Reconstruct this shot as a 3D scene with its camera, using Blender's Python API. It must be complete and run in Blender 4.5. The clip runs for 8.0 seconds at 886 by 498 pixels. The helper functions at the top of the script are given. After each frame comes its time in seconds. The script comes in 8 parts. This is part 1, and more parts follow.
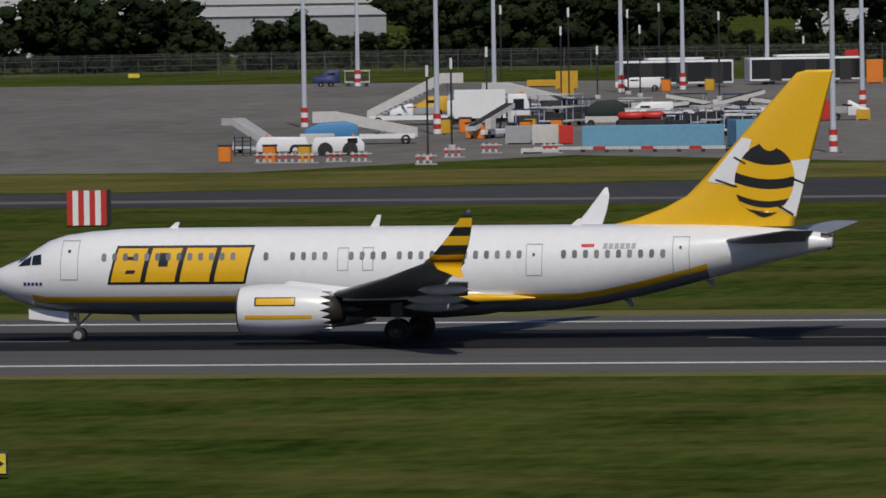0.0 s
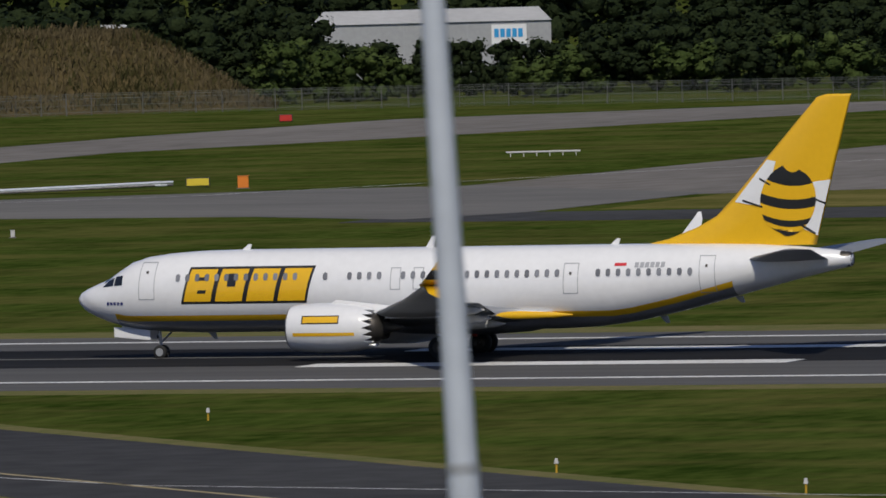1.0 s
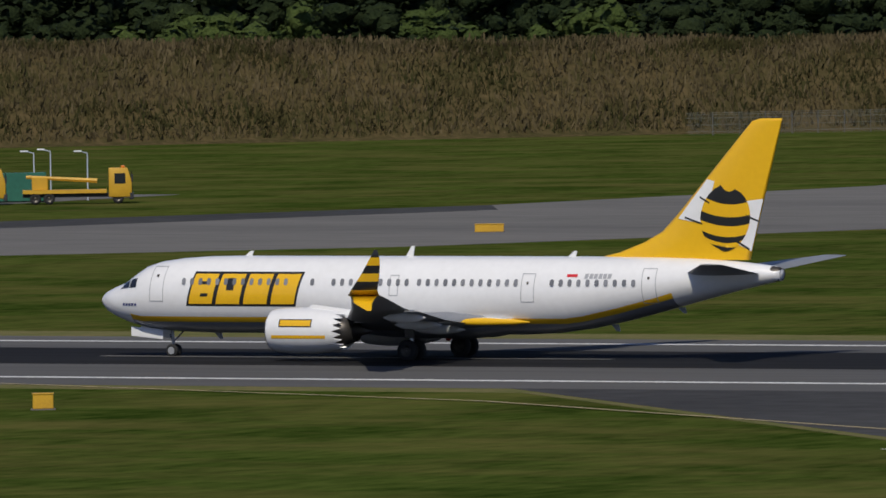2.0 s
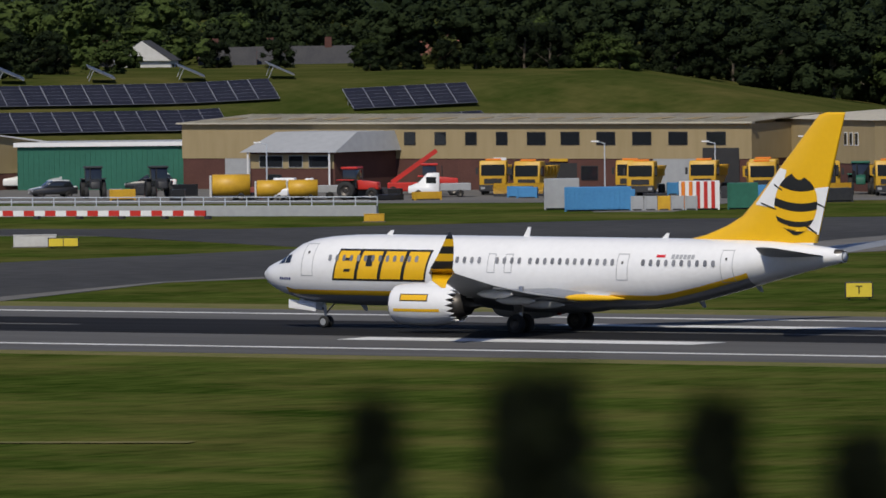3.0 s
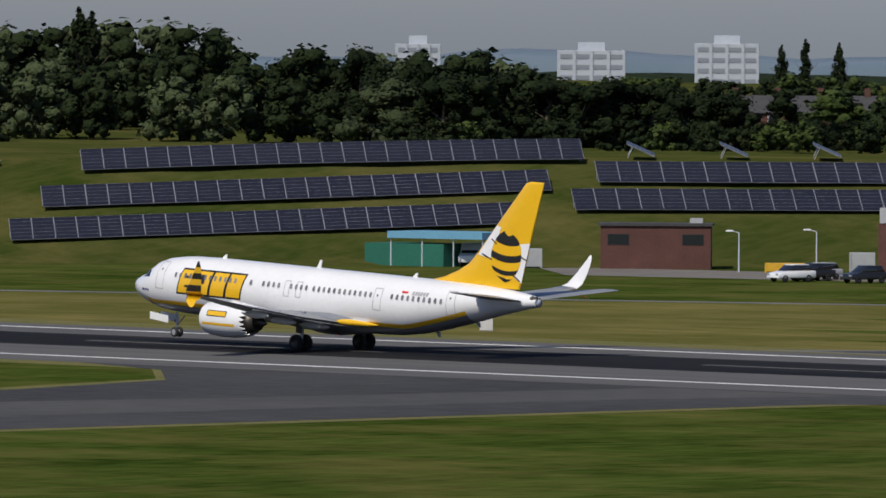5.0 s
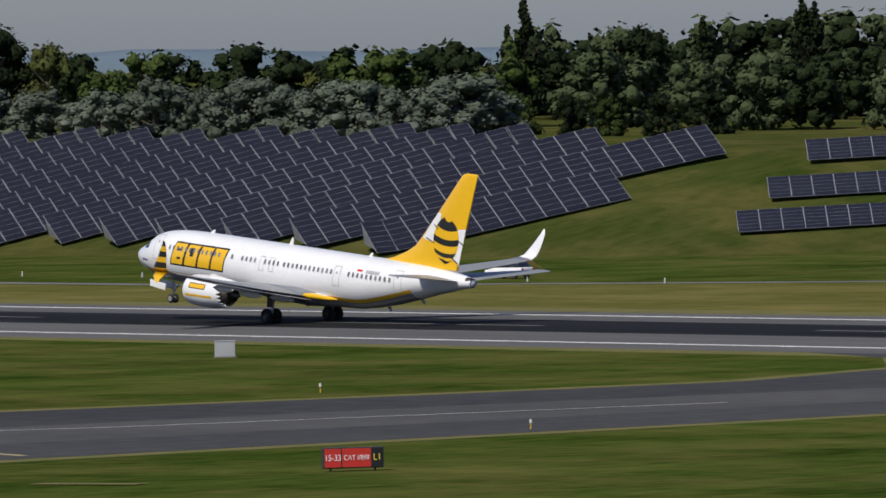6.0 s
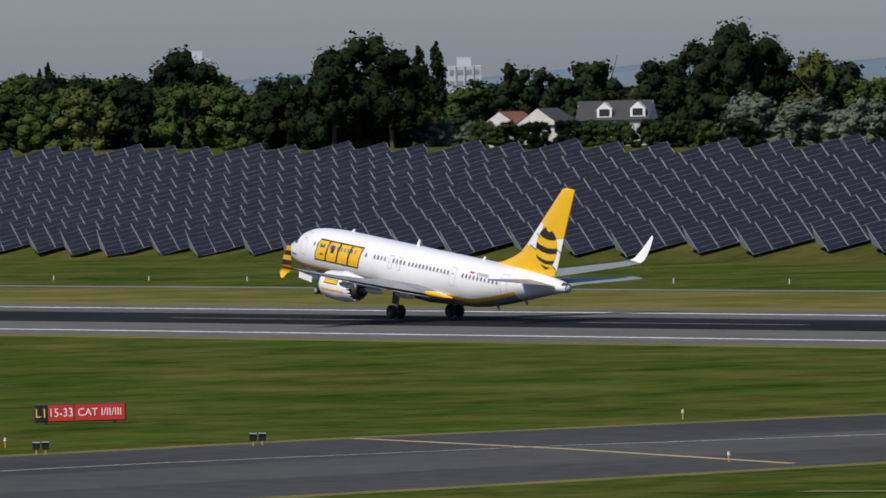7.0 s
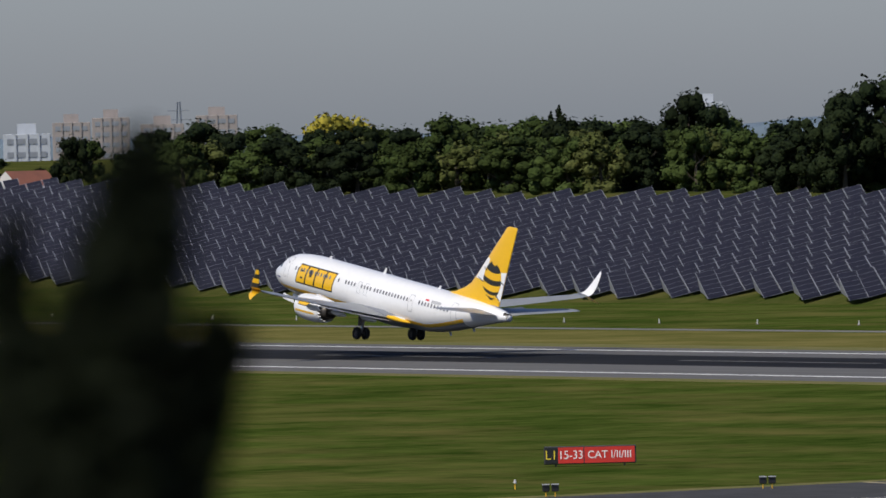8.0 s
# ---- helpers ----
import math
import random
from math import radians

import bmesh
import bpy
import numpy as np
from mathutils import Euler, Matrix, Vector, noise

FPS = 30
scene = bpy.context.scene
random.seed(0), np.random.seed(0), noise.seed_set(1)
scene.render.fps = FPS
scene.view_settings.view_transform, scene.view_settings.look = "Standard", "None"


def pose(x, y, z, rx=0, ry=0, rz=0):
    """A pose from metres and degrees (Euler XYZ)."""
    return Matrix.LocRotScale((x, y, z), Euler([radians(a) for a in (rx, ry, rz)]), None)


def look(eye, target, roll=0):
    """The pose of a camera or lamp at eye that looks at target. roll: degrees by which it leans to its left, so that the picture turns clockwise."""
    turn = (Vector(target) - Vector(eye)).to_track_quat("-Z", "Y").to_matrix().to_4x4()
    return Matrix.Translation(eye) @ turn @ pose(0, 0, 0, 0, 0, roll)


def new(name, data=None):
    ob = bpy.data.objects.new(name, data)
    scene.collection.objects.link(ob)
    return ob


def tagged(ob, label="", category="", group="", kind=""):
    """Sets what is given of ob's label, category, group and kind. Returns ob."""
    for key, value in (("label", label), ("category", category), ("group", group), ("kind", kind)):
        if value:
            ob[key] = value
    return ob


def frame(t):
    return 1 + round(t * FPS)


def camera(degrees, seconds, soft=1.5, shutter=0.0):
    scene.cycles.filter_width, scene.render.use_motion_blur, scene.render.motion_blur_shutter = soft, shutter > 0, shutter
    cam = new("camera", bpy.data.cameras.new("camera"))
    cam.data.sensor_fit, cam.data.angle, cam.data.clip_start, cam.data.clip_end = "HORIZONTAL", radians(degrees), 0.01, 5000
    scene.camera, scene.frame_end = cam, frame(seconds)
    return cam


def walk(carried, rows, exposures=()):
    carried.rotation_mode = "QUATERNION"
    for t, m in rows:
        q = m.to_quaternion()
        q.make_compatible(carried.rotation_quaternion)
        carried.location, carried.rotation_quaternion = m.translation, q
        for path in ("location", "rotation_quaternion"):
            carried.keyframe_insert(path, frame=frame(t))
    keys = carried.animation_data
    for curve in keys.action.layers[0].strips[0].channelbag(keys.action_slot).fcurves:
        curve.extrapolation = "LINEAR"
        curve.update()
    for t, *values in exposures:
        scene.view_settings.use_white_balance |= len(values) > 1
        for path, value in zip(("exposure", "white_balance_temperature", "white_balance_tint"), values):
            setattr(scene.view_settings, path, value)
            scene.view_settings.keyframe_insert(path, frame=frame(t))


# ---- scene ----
# One long lens on a fixed stand, panned after the aircraft: seconds, pan to the left of +y, tilt, lean (degrees).
EYE = Vector((0, 0, 20.02))
PAN = [
    (0.0, 10.9129, -2.0829, 0.8493), (0.2, 13.343, -2.1222, 0.8848), (0.5, 16.2235, -2.0132, 1.3529), (0.7, 17.7091, -2.0578, 1.1788),
    (1.0, 20.1653, -1.8701, 1.5044), (1.2, 21.713, -1.8131, 1.1849), (2.3, 30.6485, -1.5982, 0.9432), (2.5, 32.2126, -1.5565, 0.8891),
    (2.8, 34.9598, -1.7016, 0.7932), (3.0, 36.3112, -1.6717, 0.7797), (3.5, 39.1324, -1.6138, 0.313), (4.0, 41.7438, -1.5119, 0.3889),
    (4.5, 44.2162, -1.5046, 0.9791), (4.7, 45.3075, -1.3392, 0.1808), (5.8, 50.2402, -1.1898, 1.0197), (6.0, 51.1974, -1.2243, 1.1266),
    (6.5, 53.7496, -1.1822, 1.2751), (7.0, 55.8372, -1.0698, 1.564), (7.5, 57.4245, -0.7947, 1.5228), (8.0, 58.9196, -0.7304, 1.4174),
]


def aim(pan, tilt, lean):
    p, e = radians(pan), radians(tilt)
    way = Vector((-math.sin(p) * math.cos(e), math.cos(p) * math.cos(e), math.sin(e)))
    return look(EYE, EYE + way * 100, -lean)


cam = camera(5.3603, 8.0, soft=1.6, shutter=0.0)
cam.data.dof.use_dof = True
cam.data.dof.focus_distance = 560
cam.data.dof.aperture_fstop = 6.3
walk(cam, [(t, aim(a, b, c)) for t, a, b, c in PAN], exposures=[(0.0, -0.30), (2.5, -0.04), (4.5, 0.12), (5.8, 0.28), (8.0, 0.32)])

# ---- light ----
world = bpy.data.worlds.new("sky")
scene.world = world
world.use_nodes = True
_wn = world.node_tree.nodes
_sky = _wn.new("ShaderNodeTexSky")
_sky.sky_type, _sky.sun_disc = "NISHITA", False
SUN_TO = Vector((0.18, -0.64, 0.75)).normalized()
_sky.sun_elevation = math.asin(SUN_TO.z)
_sky.sun_rotation = math.atan2(SUN_TO.x, SUN_TO.y)
_sky.air_density, _sky.dust_density, _sky.ozone_density = 1.0, 0.8, 2.0
_wn["Background"].inputs["Strength"].default_value = 0.060
_tint = _wn.new("ShaderNodeMix")
_tint.data_type, _tint.blend_type = "RGBA", "MULTIPLY"
_tint.inputs["Factor"].default_value = 1.0
_tint.inputs["B"].default_value = (0.84, 0.91, 1.24, 1)
world.node_tree.links.new(_sky.outputs["Color"], _tint.inputs["A"])
world.node_tree.links.new(_tint.outputs["Result"], _wn["Background"].inputs["Color"])
_sun = bpy.data.lights.new("sun", "SUN")
_sun.energy, _sun.angle, _sun.color = 3.3, radians(0.6), (1.0, 0.935, 0.81)
sun = new("sun", _sun)
sun.matrix_world = look((0, 0, 200), Vector((0, 0, 200)) - SUN_TO * 100)


# ---- materials ----
def mat(name, color, rough=0.6, metal=0.0, color2=None, scale=1.0, fine=None, bump=0.0, bump_scale=None, stretch=(1, 1, 1),
        vary=0.0, coat=0.0, spec=0.5):
    """Principled surface with noise at two scales between color and color2, optional relief and piece to piece variation."""
    m = bpy.data.materials.new(name)
    m.use_nodes = True
    nt = m.node_tree
    n, lk = nt.nodes, nt.links
    b = n["Principled BSDF"]
    b.inputs["Roughness"].default_value = rough
    b.inputs["Metallic"].default_value = metal
    b.inputs["Coat Weight"].default_value = coat
    b.inputs["Specular IOR Level"].default_value = spec
    b.inputs["Base Color"].default_value = (*color, 1)
    if color2 is None and not vary and not bump:
        return m
    tc = n.new("ShaderNodeTexCoord")
    mp = n.new("ShaderNodeMapping")
    mp.inputs["Scale"].default_value = stretch
    lk.new(tc.outputs["Object"], mp.inputs["Vector"])
    out = None
    if color2 is not None:
        a = n.new("ShaderNodeTexNoise")
        a.inputs["Scale"].default_value, a.inputs["Detail"].default_value = scale, 5
        lk.new(mp.outputs["Vector"], a.inputs["Vector"])
        c = n.new("ShaderNodeTexNoise")
        c.inputs["Scale"].default_value, c.inputs["Detail"].default_value = fine or scale * 9, 4
        lk.new(mp.outputs["Vector"], c.inputs["Vector"])
        ad = n.new("ShaderNodeMath")
        ad.operation = "ADD"
        lk.new(a.outputs["Fac"], ad.inputs[0])
        lk.new(c.outputs["Fac"], ad.inputs[1])
        rg = n.new("ShaderNodeMapRange")
        rg.inputs["From Min"].default_value, rg.inputs["From Max"].default_value = 0.72, 1.28
        lk.new(ad.outputs[0], rg.inputs["Value"])
        mx = n.new("ShaderNodeMix")
        mx.data_type = "RGBA"
        mx.inputs["A"].default_value, mx.inputs["B"].default_value = (*color, 1), (*color2, 1)
        lk.new(rg.outputs["Result"], mx.inputs["Factor"])
        out = mx.outputs["Result"]
        if bump:
            bp = n.new("ShaderNodeBump")
            bp.inputs["Strength"].default_value, bp.inputs["Distance"].default_value = bump, bump_scale or 0.05
            lk.new(c.outputs["Fac"], bp.inputs["Height"])
            lk.new(bp.outputs["Normal"], b.inputs["Normal"])
    if vary:
        oi = n.new("ShaderNodeObjectInfo")
        hs = n.new("ShaderNodeHueSaturation")
        r2 = n.new("ShaderNodeMapRange")
        r2.inputs["To Min"].default_value, r2.inputs["To Max"].default_value = 1 - vary, 1 + vary
        lk.new(oi.outputs["Random"], r2.inputs["Value"])
        lk.new(r2.outputs["Result"], hs.inputs["Value"])
        if out is None:
            hs.inputs["Color"].default_value = (*color, 1)
        else:
            lk.new(out, hs.inputs["Color"])
        out = hs.outputs["Color"]
    if out is not None:
        lk.new(out, b.inputs["Base Color"])
    return m


def grass_mat(name, a, b, dry, stripe=0.35):
    """Mown grass: patches, fine tufts, mowing bands along the runway and dry spots."""
    m = mat(name, a, 0.9, color2=b, scale=0.16, fine=1.1, bump=0.9, bump_scale=0.3, stretch=(0.8, 0.3, 1), spec=0.0)
    n, lk = m.node_tree.nodes, m.node_tree.links
    tc = n.new("ShaderNodeTexCoord")
    mp = n.new("ShaderNodeMapping")
    mp.inputs["Scale"].default_value = (0.05, 0.085, 0.085)
    lk.new(tc.outputs["Object"], mp.inputs["Vector"])
    w = n.new("ShaderNodeTexNoise")
    w.inputs["Scale"].default_value, w.inputs["Detail"].default_value = 1.0, 6
    w.inputs["Roughness"].default_value = 0.68
    lk.new(mp.outputs["Vector"], w.inputs["Vector"])
    r = n.new("ShaderNodeMapRange")
    r.inputs["From Min"].default_value, r.inputs["From Max"].default_value = 0.44, 0.68
    r.inputs["To Max"].default_value = stripe
    lk.new(w.outputs["Fac"], r.inputs["Value"])
    mx = n.new("ShaderNodeMix")
    mx.data_type = "RGBA"
    old = n["Principled BSDF"].inputs["Base Color"].links[0].from_socket
    lk.new(old, mx.inputs["A"])
    mx.inputs["B"].default_value = (*dry, 1)
    lk.new(r.outputs["Result"], mx.inputs["Factor"])
    lk.new(mx.outputs["Result"], n["Principled BSDF"].inputs["Base Color"])
    return m


M = {}
M["grass"] = grass_mat("mown_grass", (0.018, 0.035, 0.005), (0.064, 0.088, 0.017), (0.13, 0.112, 0.036), 0.6)
M["bank_grass"] = grass_mat("bank_grass", (0.031, 0.046, 0.009), (0.060, 0.068, 0.018), (0.125, 0.105, 0.036), 0.6)
M["meadow"] = grass_mat("dry_meadow", (0.075, 0.080, 0.020), (0.118, 0.110, 0.034), (0.20, 0.165, 0.062), 0.65)
M["verge"] = mat("dry_verge", (0.17, 0.145, 0.07), 0.9, color2=(0.10, 0.115, 0.04), scale=0.25, fine=1.6, bump=0.5, bump_scale=0.1, spec=0.0)
M["dry"] = mat("tall_dry_grass", (0.10, 0.075, 0.036), 0.95, color2=(0.045, 0.042, 0.017), scale=0.12, fine=0.9, bump=1.0, bump_scale=0.6, spec=0.0)
M["runway"] = mat("runway_asphalt", (0.085, 0.084, 0.083), 0.9, color2=(0.125, 0.122, 0.118), scale=0.02, fine=0.4, stretch=(0.1, 1, 1), spec=0.08)
M["rubber"] = mat("rubber_streaks", (0.008, 0.008, 0.009), 0.9, color2=(0.026, 0.026, 0.027), scale=0.03, fine=0.5, stretch=(0.06, 1, 1), spec=0.05)
M["taxi"] = mat("taxiway_asphalt", (0.040, 0.040, 0.041), 0.9, color2=(0.068, 0.068, 0.068), scale=0.03, fine=0.5, spec=0.05)
M["taxi_light"] = mat("worn_asphalt", (0.115, 0.112, 0.106), 0.85, color2=(0.175, 0.168, 0.156), scale=0.04, fine=0.6, stretch=(0.2, 1, 1), spec=0.05)
M["concrete"] = mat("apron_concrete", (0.128, 0.117, 0.104), 0.85, color2=(0.205, 0.19, 0.172), scale=0.06, fine=0.5, stretch=(0.8, 0.25, 1), spec=0.05)
M["line"] = mat("line_paint", (0.75, 0.75, 0.73), 0.7, color2=(0.5, 0.5, 0.48), scale=0.2, fine=2)
M["yline"] = mat("yellow_line_paint", (0.45, 0.36, 0.16), 0.7, color2=(0.3, 0.25, 0.13), scale=0.2, fine=2)
M["white"] = mat("white_gloss_paint", (0.80, 0.80, 0.80), 0.28, color2=(0.75, 0.75, 0.75), scale=0.3, coat=0.4)
M["belly"] = mat("grey_gloss_paint", (0.23, 0.24, 0.26), 0.3, color2=(0.19, 0.2, 0.22), scale=0.5, coat=0.3)
M["yellow"] = mat("yellow_gloss_paint", (0.80, 0.46, 0.012), 0.3, color2=(0.76, 0.43, 0.01), scale=0.4, coat=0.3)
M["black"] = mat("black_gloss_paint", (0.012, 0.012, 0.013), 0.35, color2=(0.018, 0.018, 0.018), scale=1, coat=0.2)
M["glass"] = mat("dark_glass", (0.015, 0.018, 0.022), 0.08, spec=0.8)
M["window"] = mat("cabin_window", (0.20, 0.205, 0.22), 0.15, vary=0.25)
M["seam"] = mat("seam_grey", (0.35, 0.36, 0.38), 0.5)
M["metal"] = mat("bare_metal", (0.42, 0.42, 0.43), 0.35, 0.9, color2=(0.33, 0.33, 0.34), scale=2)
M["wing"] = mat("wing_grey_paint", (0.25, 0.26, 0.27), 0.4, color2=(0.20, 0.21, 0.22), scale=0.6)
M["dark_metal"] = mat("burnt_metal", (0.06, 0.055, 0.05), 0.45, 0.7, color2=(0.1, 0.09, 0.08), scale=3)
M["tyre"] = mat("tyre_rubber", (0.012, 0.012, 0.012), 0.8, color2=(0.02, 0.02, 0.02), scale=4)
M["red"] = mat("red_paint", (0.55, 0.03, 0.02), 0.45, color2=(0.45, 0.03, 0.02), scale=1)
M["flag"] = mat("flag_red", (0.6, 0.02, 0.03), 0.4)
M["ymach"] = mat("yellow_machine_paint", (0.62, 0.36, 0.02), 0.5, color2=(0.5, 0.28, 0.02), scale=1.2)
M["brick"] = mat("red_brick", (0.070, 0.028, 0.022), 0.9, color2=(0.105, 0.043, 0.033), scale=0.5, fine=6)
M["tan"] = mat("tan_cladding", (0.29, 0.225, 0.115), 0.75, color2=(0.34, 0.265, 0.145), scale=0.1, fine=1.5, stretch=(1, 1, 0.2))
M["roof"] = mat("pale_roof_sheet", (0.50, 0.46, 0.36), 0.7, color2=(0.38, 0.35, 0.275), scale=0.15, fine=2)
M["roof_dark"] = mat("dark_roof_tile", (0.035, 0.035, 0.038), 0.85, color2=(0.055, 0.053, 0.053), scale=0.5, fine=5)
M["roof_red"] = mat("red_roof_tile", (0.22, 0.08, 0.05), 0.85, color2=(0.15, 0.06, 0.04), scale=0.5, fine=5)
M["wall_white"] = mat("white_wall", (0.58, 0.57, 0.55), 0.75, color2=(0.48, 0.47, 0.45), scale=0.15, fine=2)
M["wall_grey"] = mat("grey_cladding", (0.36, 0.37, 0.38), 0.6, color2=(0.30, 0.31, 0.32), scale=0.08, fine=1.5)
M["green"] = mat("green_sheet", (0.012, 0.10, 0.065), 0.6, color2=(0.018, 0.13, 0.085), scale=0.2, fine=3)
M["blue"] = mat("blue_paint", (0.05, 0.20, 0.42), 0.5, color2=(0.06, 0.24, 0.47), scale=0.5)
M["ltblue"] = mat("light_blue_paint", (0.14, 0.34, 0.48), 0.6, color2=(0.12, 0.29, 0.42), scale=0.3)
M["navy"] = mat("navy_letters", (0.015, 0.03, 0.16), 0.5)
M["cyan"] = mat("cyan_letters", (0.03, 0.30, 0.62), 0.5)
M["solar"] = mat("solar_cells", (0.011, 0.0115, 0.019), 0.35, color2=(0.018, 0.019, 0.03), scale=0.5, spec=0.12)
M["alu"] = mat("aluminium", (0.40, 0.41, 0.42), 0.5, 0.3, color2=(0.32, 0.33, 0.34), scale=2)
M["galv"] = mat("galvanised_steel", (0.50, 0.54, 0.60), 0.6, 0.0, color2=(0.44, 0.475, 0.53), scale=0.6, fine=5)
# Near black for dark parts, and for shade painted into openings.
M["dark"] = mat("dark_parts_and_shade", (0.02, 0.02, 0.022), 0.8, color2=(0.03, 0.03, 0.03), scale=1)
M["fence"] = mat("fence_steel", (0.10, 0.11, 0.10), 0.7, color2=(0.14, 0.15, 0.14), scale=1)
M["orange"] = mat("orange_paint", (0.75, 0.22, 0.02), 0.5, color2=(0.68, 0.19, 0.02), scale=1)
M["sock"] = mat("windsock_cloth", (0.90, 0.33, 0.19), 0.85, color2=(0.85, 0.28, 0.15), scale=1.5)
M["leaf_dark"] = mat("dark_leaves", (0.008, 0.0135, 0.006), 0.85, color2=(0.022, 0.031, 0.012), scale=0.15, fine=1.9, bump=1.0, bump_scale=0.6, vary=0.3, spec=0.05)
M["leaf"] = mat("green_leaves", (0.024, 0.038, 0.010), 0.85, color2=(0.055, 0.076, 0.022), scale=0.15, fine=1.9, bump=1.0, bump_scale=0.6, vary=0.3, spec=0.05)
M["leaf_silver"] = mat("silver_leaves", (0.062, 0.078, 0.056), 0.85, color2=(0.135, 0.152, 0.118), scale=0.3, fine=1.9, bump=1.0, bump_scale=0.6, vary=0.2, spec=0.05)
M["leaf_olive"] = mat("olive_leaves", (0.05, 0.062, 0.018), 0.85, color2=(0.085, 0.092, 0.03), scale=0.2, fine=1.9, bump=1.0, bump_scale=0.6, vary=0.25, spec=0.05)
M["leaf_yellow"] = mat("yellow_blossom", (0.38, 0.30, 0.03), 0.8, color2=(0.16, 0.17, 0.03), scale=0.4, fine=1.5, spec=0.2)
M["bark"] = mat("bark", (0.07, 0.055, 0.04), 0.9, color2=(0.11, 0.09, 0.065), scale=2, fine=12, bump=0.5)
M["red_oxide"] = mat("red_oxide_paint", (0.26, 0.06, 0.04), 0.7, color2=(0.2, 0.05, 0.035), scale=1)
# Blue air haze is mixed straight into the hill colour.
M["haze_hill"] = mat("hazed_far_hill", (0.12, 0.16, 0.20), 0.9, color2=(0.09, 0.13, 0.17), scale=0.004, fine=0.03)
# Far towers, pylon and crane carry the air haze in their colours.
M["far_block"] = mat("hazed_block_wall", (0.42, 0.45, 0.49), 0.8, color2=(0.37, 0.40, 0.44), scale=0.1)
M["far_dark"] = mat("hazed_window_band", (0.21, 0.23, 0.26), 0.5)
M["far_blockb"] = mat("hazed_block_brown", (0.30, 0.265, 0.25), 0.8, color2=(0.26, 0.235, 0.225), scale=0.1)


# ---- building helpers ----
def mesh_of(name, bm, material, smooth=False):
    me = bpy.data.meshes.new(name)
    bmesh.ops.recalc_face_normals(bm, faces=bm.faces)
    bm.to_mesh(me)
    bm.free()
    for m in (material if isinstance(material, (list, tuple)) else [material]):
        me.materials.append(m)
    if smooth:
        for p in me.polygons:
            p.use_smooth = True
    return me


def part(name, bm, material, parent=None, label="", smooth=False):
    """One mesh object under a thing or a part."""
    ob = new(name, bm if isinstance(bm, bpy.types.Mesh) else mesh_of(name, bm, material, smooth))
    if parent is not None:
        ob.parent = parent
    return tagged(ob, label)


def thing(name, m, label, category, group="", kind=""):
    ob = new(name)
    ob.empty_display_size = 0.5
    ob.matrix_basis = m
    return tagged(ob, label, category, group, kind)


def box(bm, x0, x1, y0, y1, z0, z1, bevel=0.0, mi=0):
    r = bmesh.ops.create_cube(bm, size=1)
    vs = r["verts"]
    for v in vs:
        v.co = Vector((x0 + (v.co.x + 0.5) * (x1 - x0), y0 + (v.co.y + 0.5) * (y1 - y0), z0 + (v.co.z + 0.5) * (z1 - z0)))
    fs = {f for v in vs for f in v.link_faces}
    for f in fs:
        f.material_index = mi
    if bevel:
        es = list({e for v in vs for e in v.link_edges})
        bmesh.ops.bevel(bm, geom=es, offset=bevel, segments=1, affect="EDGES", profile=0.5)
    return bm


def bx(*a, **k):
    return box(bmesh.new(), *a, **k)


def tube(bm, a, b, r0, r1=None, seg=8, caps=True, mi=0):
    """A tapered rod from a to b."""
    a, b = Vector(a), Vector(b)
    d = b - a
    q = d.to_track_quat("Z", "Y")
    r1 = r0 if r1 is None else r1
    rings = []
    for c, r in ((a, r0), (b, r1)):
        rings.append([bm.verts.new(c + q @ Vector((r * math.cos(2 * math.pi * i / seg), r * math.sin(2 * math.pi * i / seg), 0))) for i in range(seg)])
    for i in range(seg):
        j = (i + 1) % seg
        bm.faces.new((rings[0][i], rings[0][j], rings[1][j], rings[1][i])).material_index = mi
    if caps:
        bm.faces.new(rings[0][::-1]).material_index = mi
        bm.faces.new(rings[1]).material_index = mi
    return bm


def rod(a, b, r0, r1=None, seg=8):
    return tube(bmesh.new(), a, b, r0, r1, seg)


def prism(bm, pts, z0, z1, mi=0):
    """An upright slab with the outline pts (x, y) between two heights."""
    lo = [bm.verts.new((x, y, z0)) for x, y in pts]
    hi = [bm.verts.new((x, y, z1)) for x, y in pts]
    n = len(pts)
    for i in range(n):
        j = (i + 1) % n
        bm.faces.new((lo[i], lo[j], hi[j], hi[i])).material_index = mi
    bm.faces.new(hi).material_index = mi
    bm.faces.new(lo[::-1]).material_index = mi
    return bm


def extrude_xz(bm, pts, y0, y1, mi=0):
    """A slab with the outline pts (x, z) between two depths."""
    lo = [bm.verts.new((x, y0, z)) for x, z in pts]
    hi = [bm.verts.new((x, y1, z)) for x, z in pts]
    n = len(pts)
    for i in range(n):
        j = (i + 1) % n
        bm.faces.new((lo[i], lo[j], hi[j], hi[i])).material_index = mi
    bm.faces.new(hi[::-1]).material_index = mi
    bm.faces.new(lo).material_index = mi
    return bm


def lettering(name, body, size, material, parent, m, align="LEFT", label=""):
    cu = bpy.data.curves.new(name, "FONT")
    cu.offset = size * 0.02 if size > 1.2 else 0.0
    cu.body, cu.size, cu.extrude, cu.align_x, cu.align_y = body, size, 0.01, align, "CENTER"
    ob = bpy.data.objects.new(name, cu)
    me = bpy.data.meshes.new_from_object(ob)
    bpy.data.objects.remove(ob)
    me.materials.clear()
    me.materials.append(material)
    o = new(name, me)
    o.parent = parent
    o.matrix_basis = m
    return tagged(o, label)


def facing(x, y, z=0.0):
    """A pose whose local -y faces the eye point's ground position."""
    return pose(x, y, z, 0, 0, math.degrees(math.atan2(y, x)) - 90)
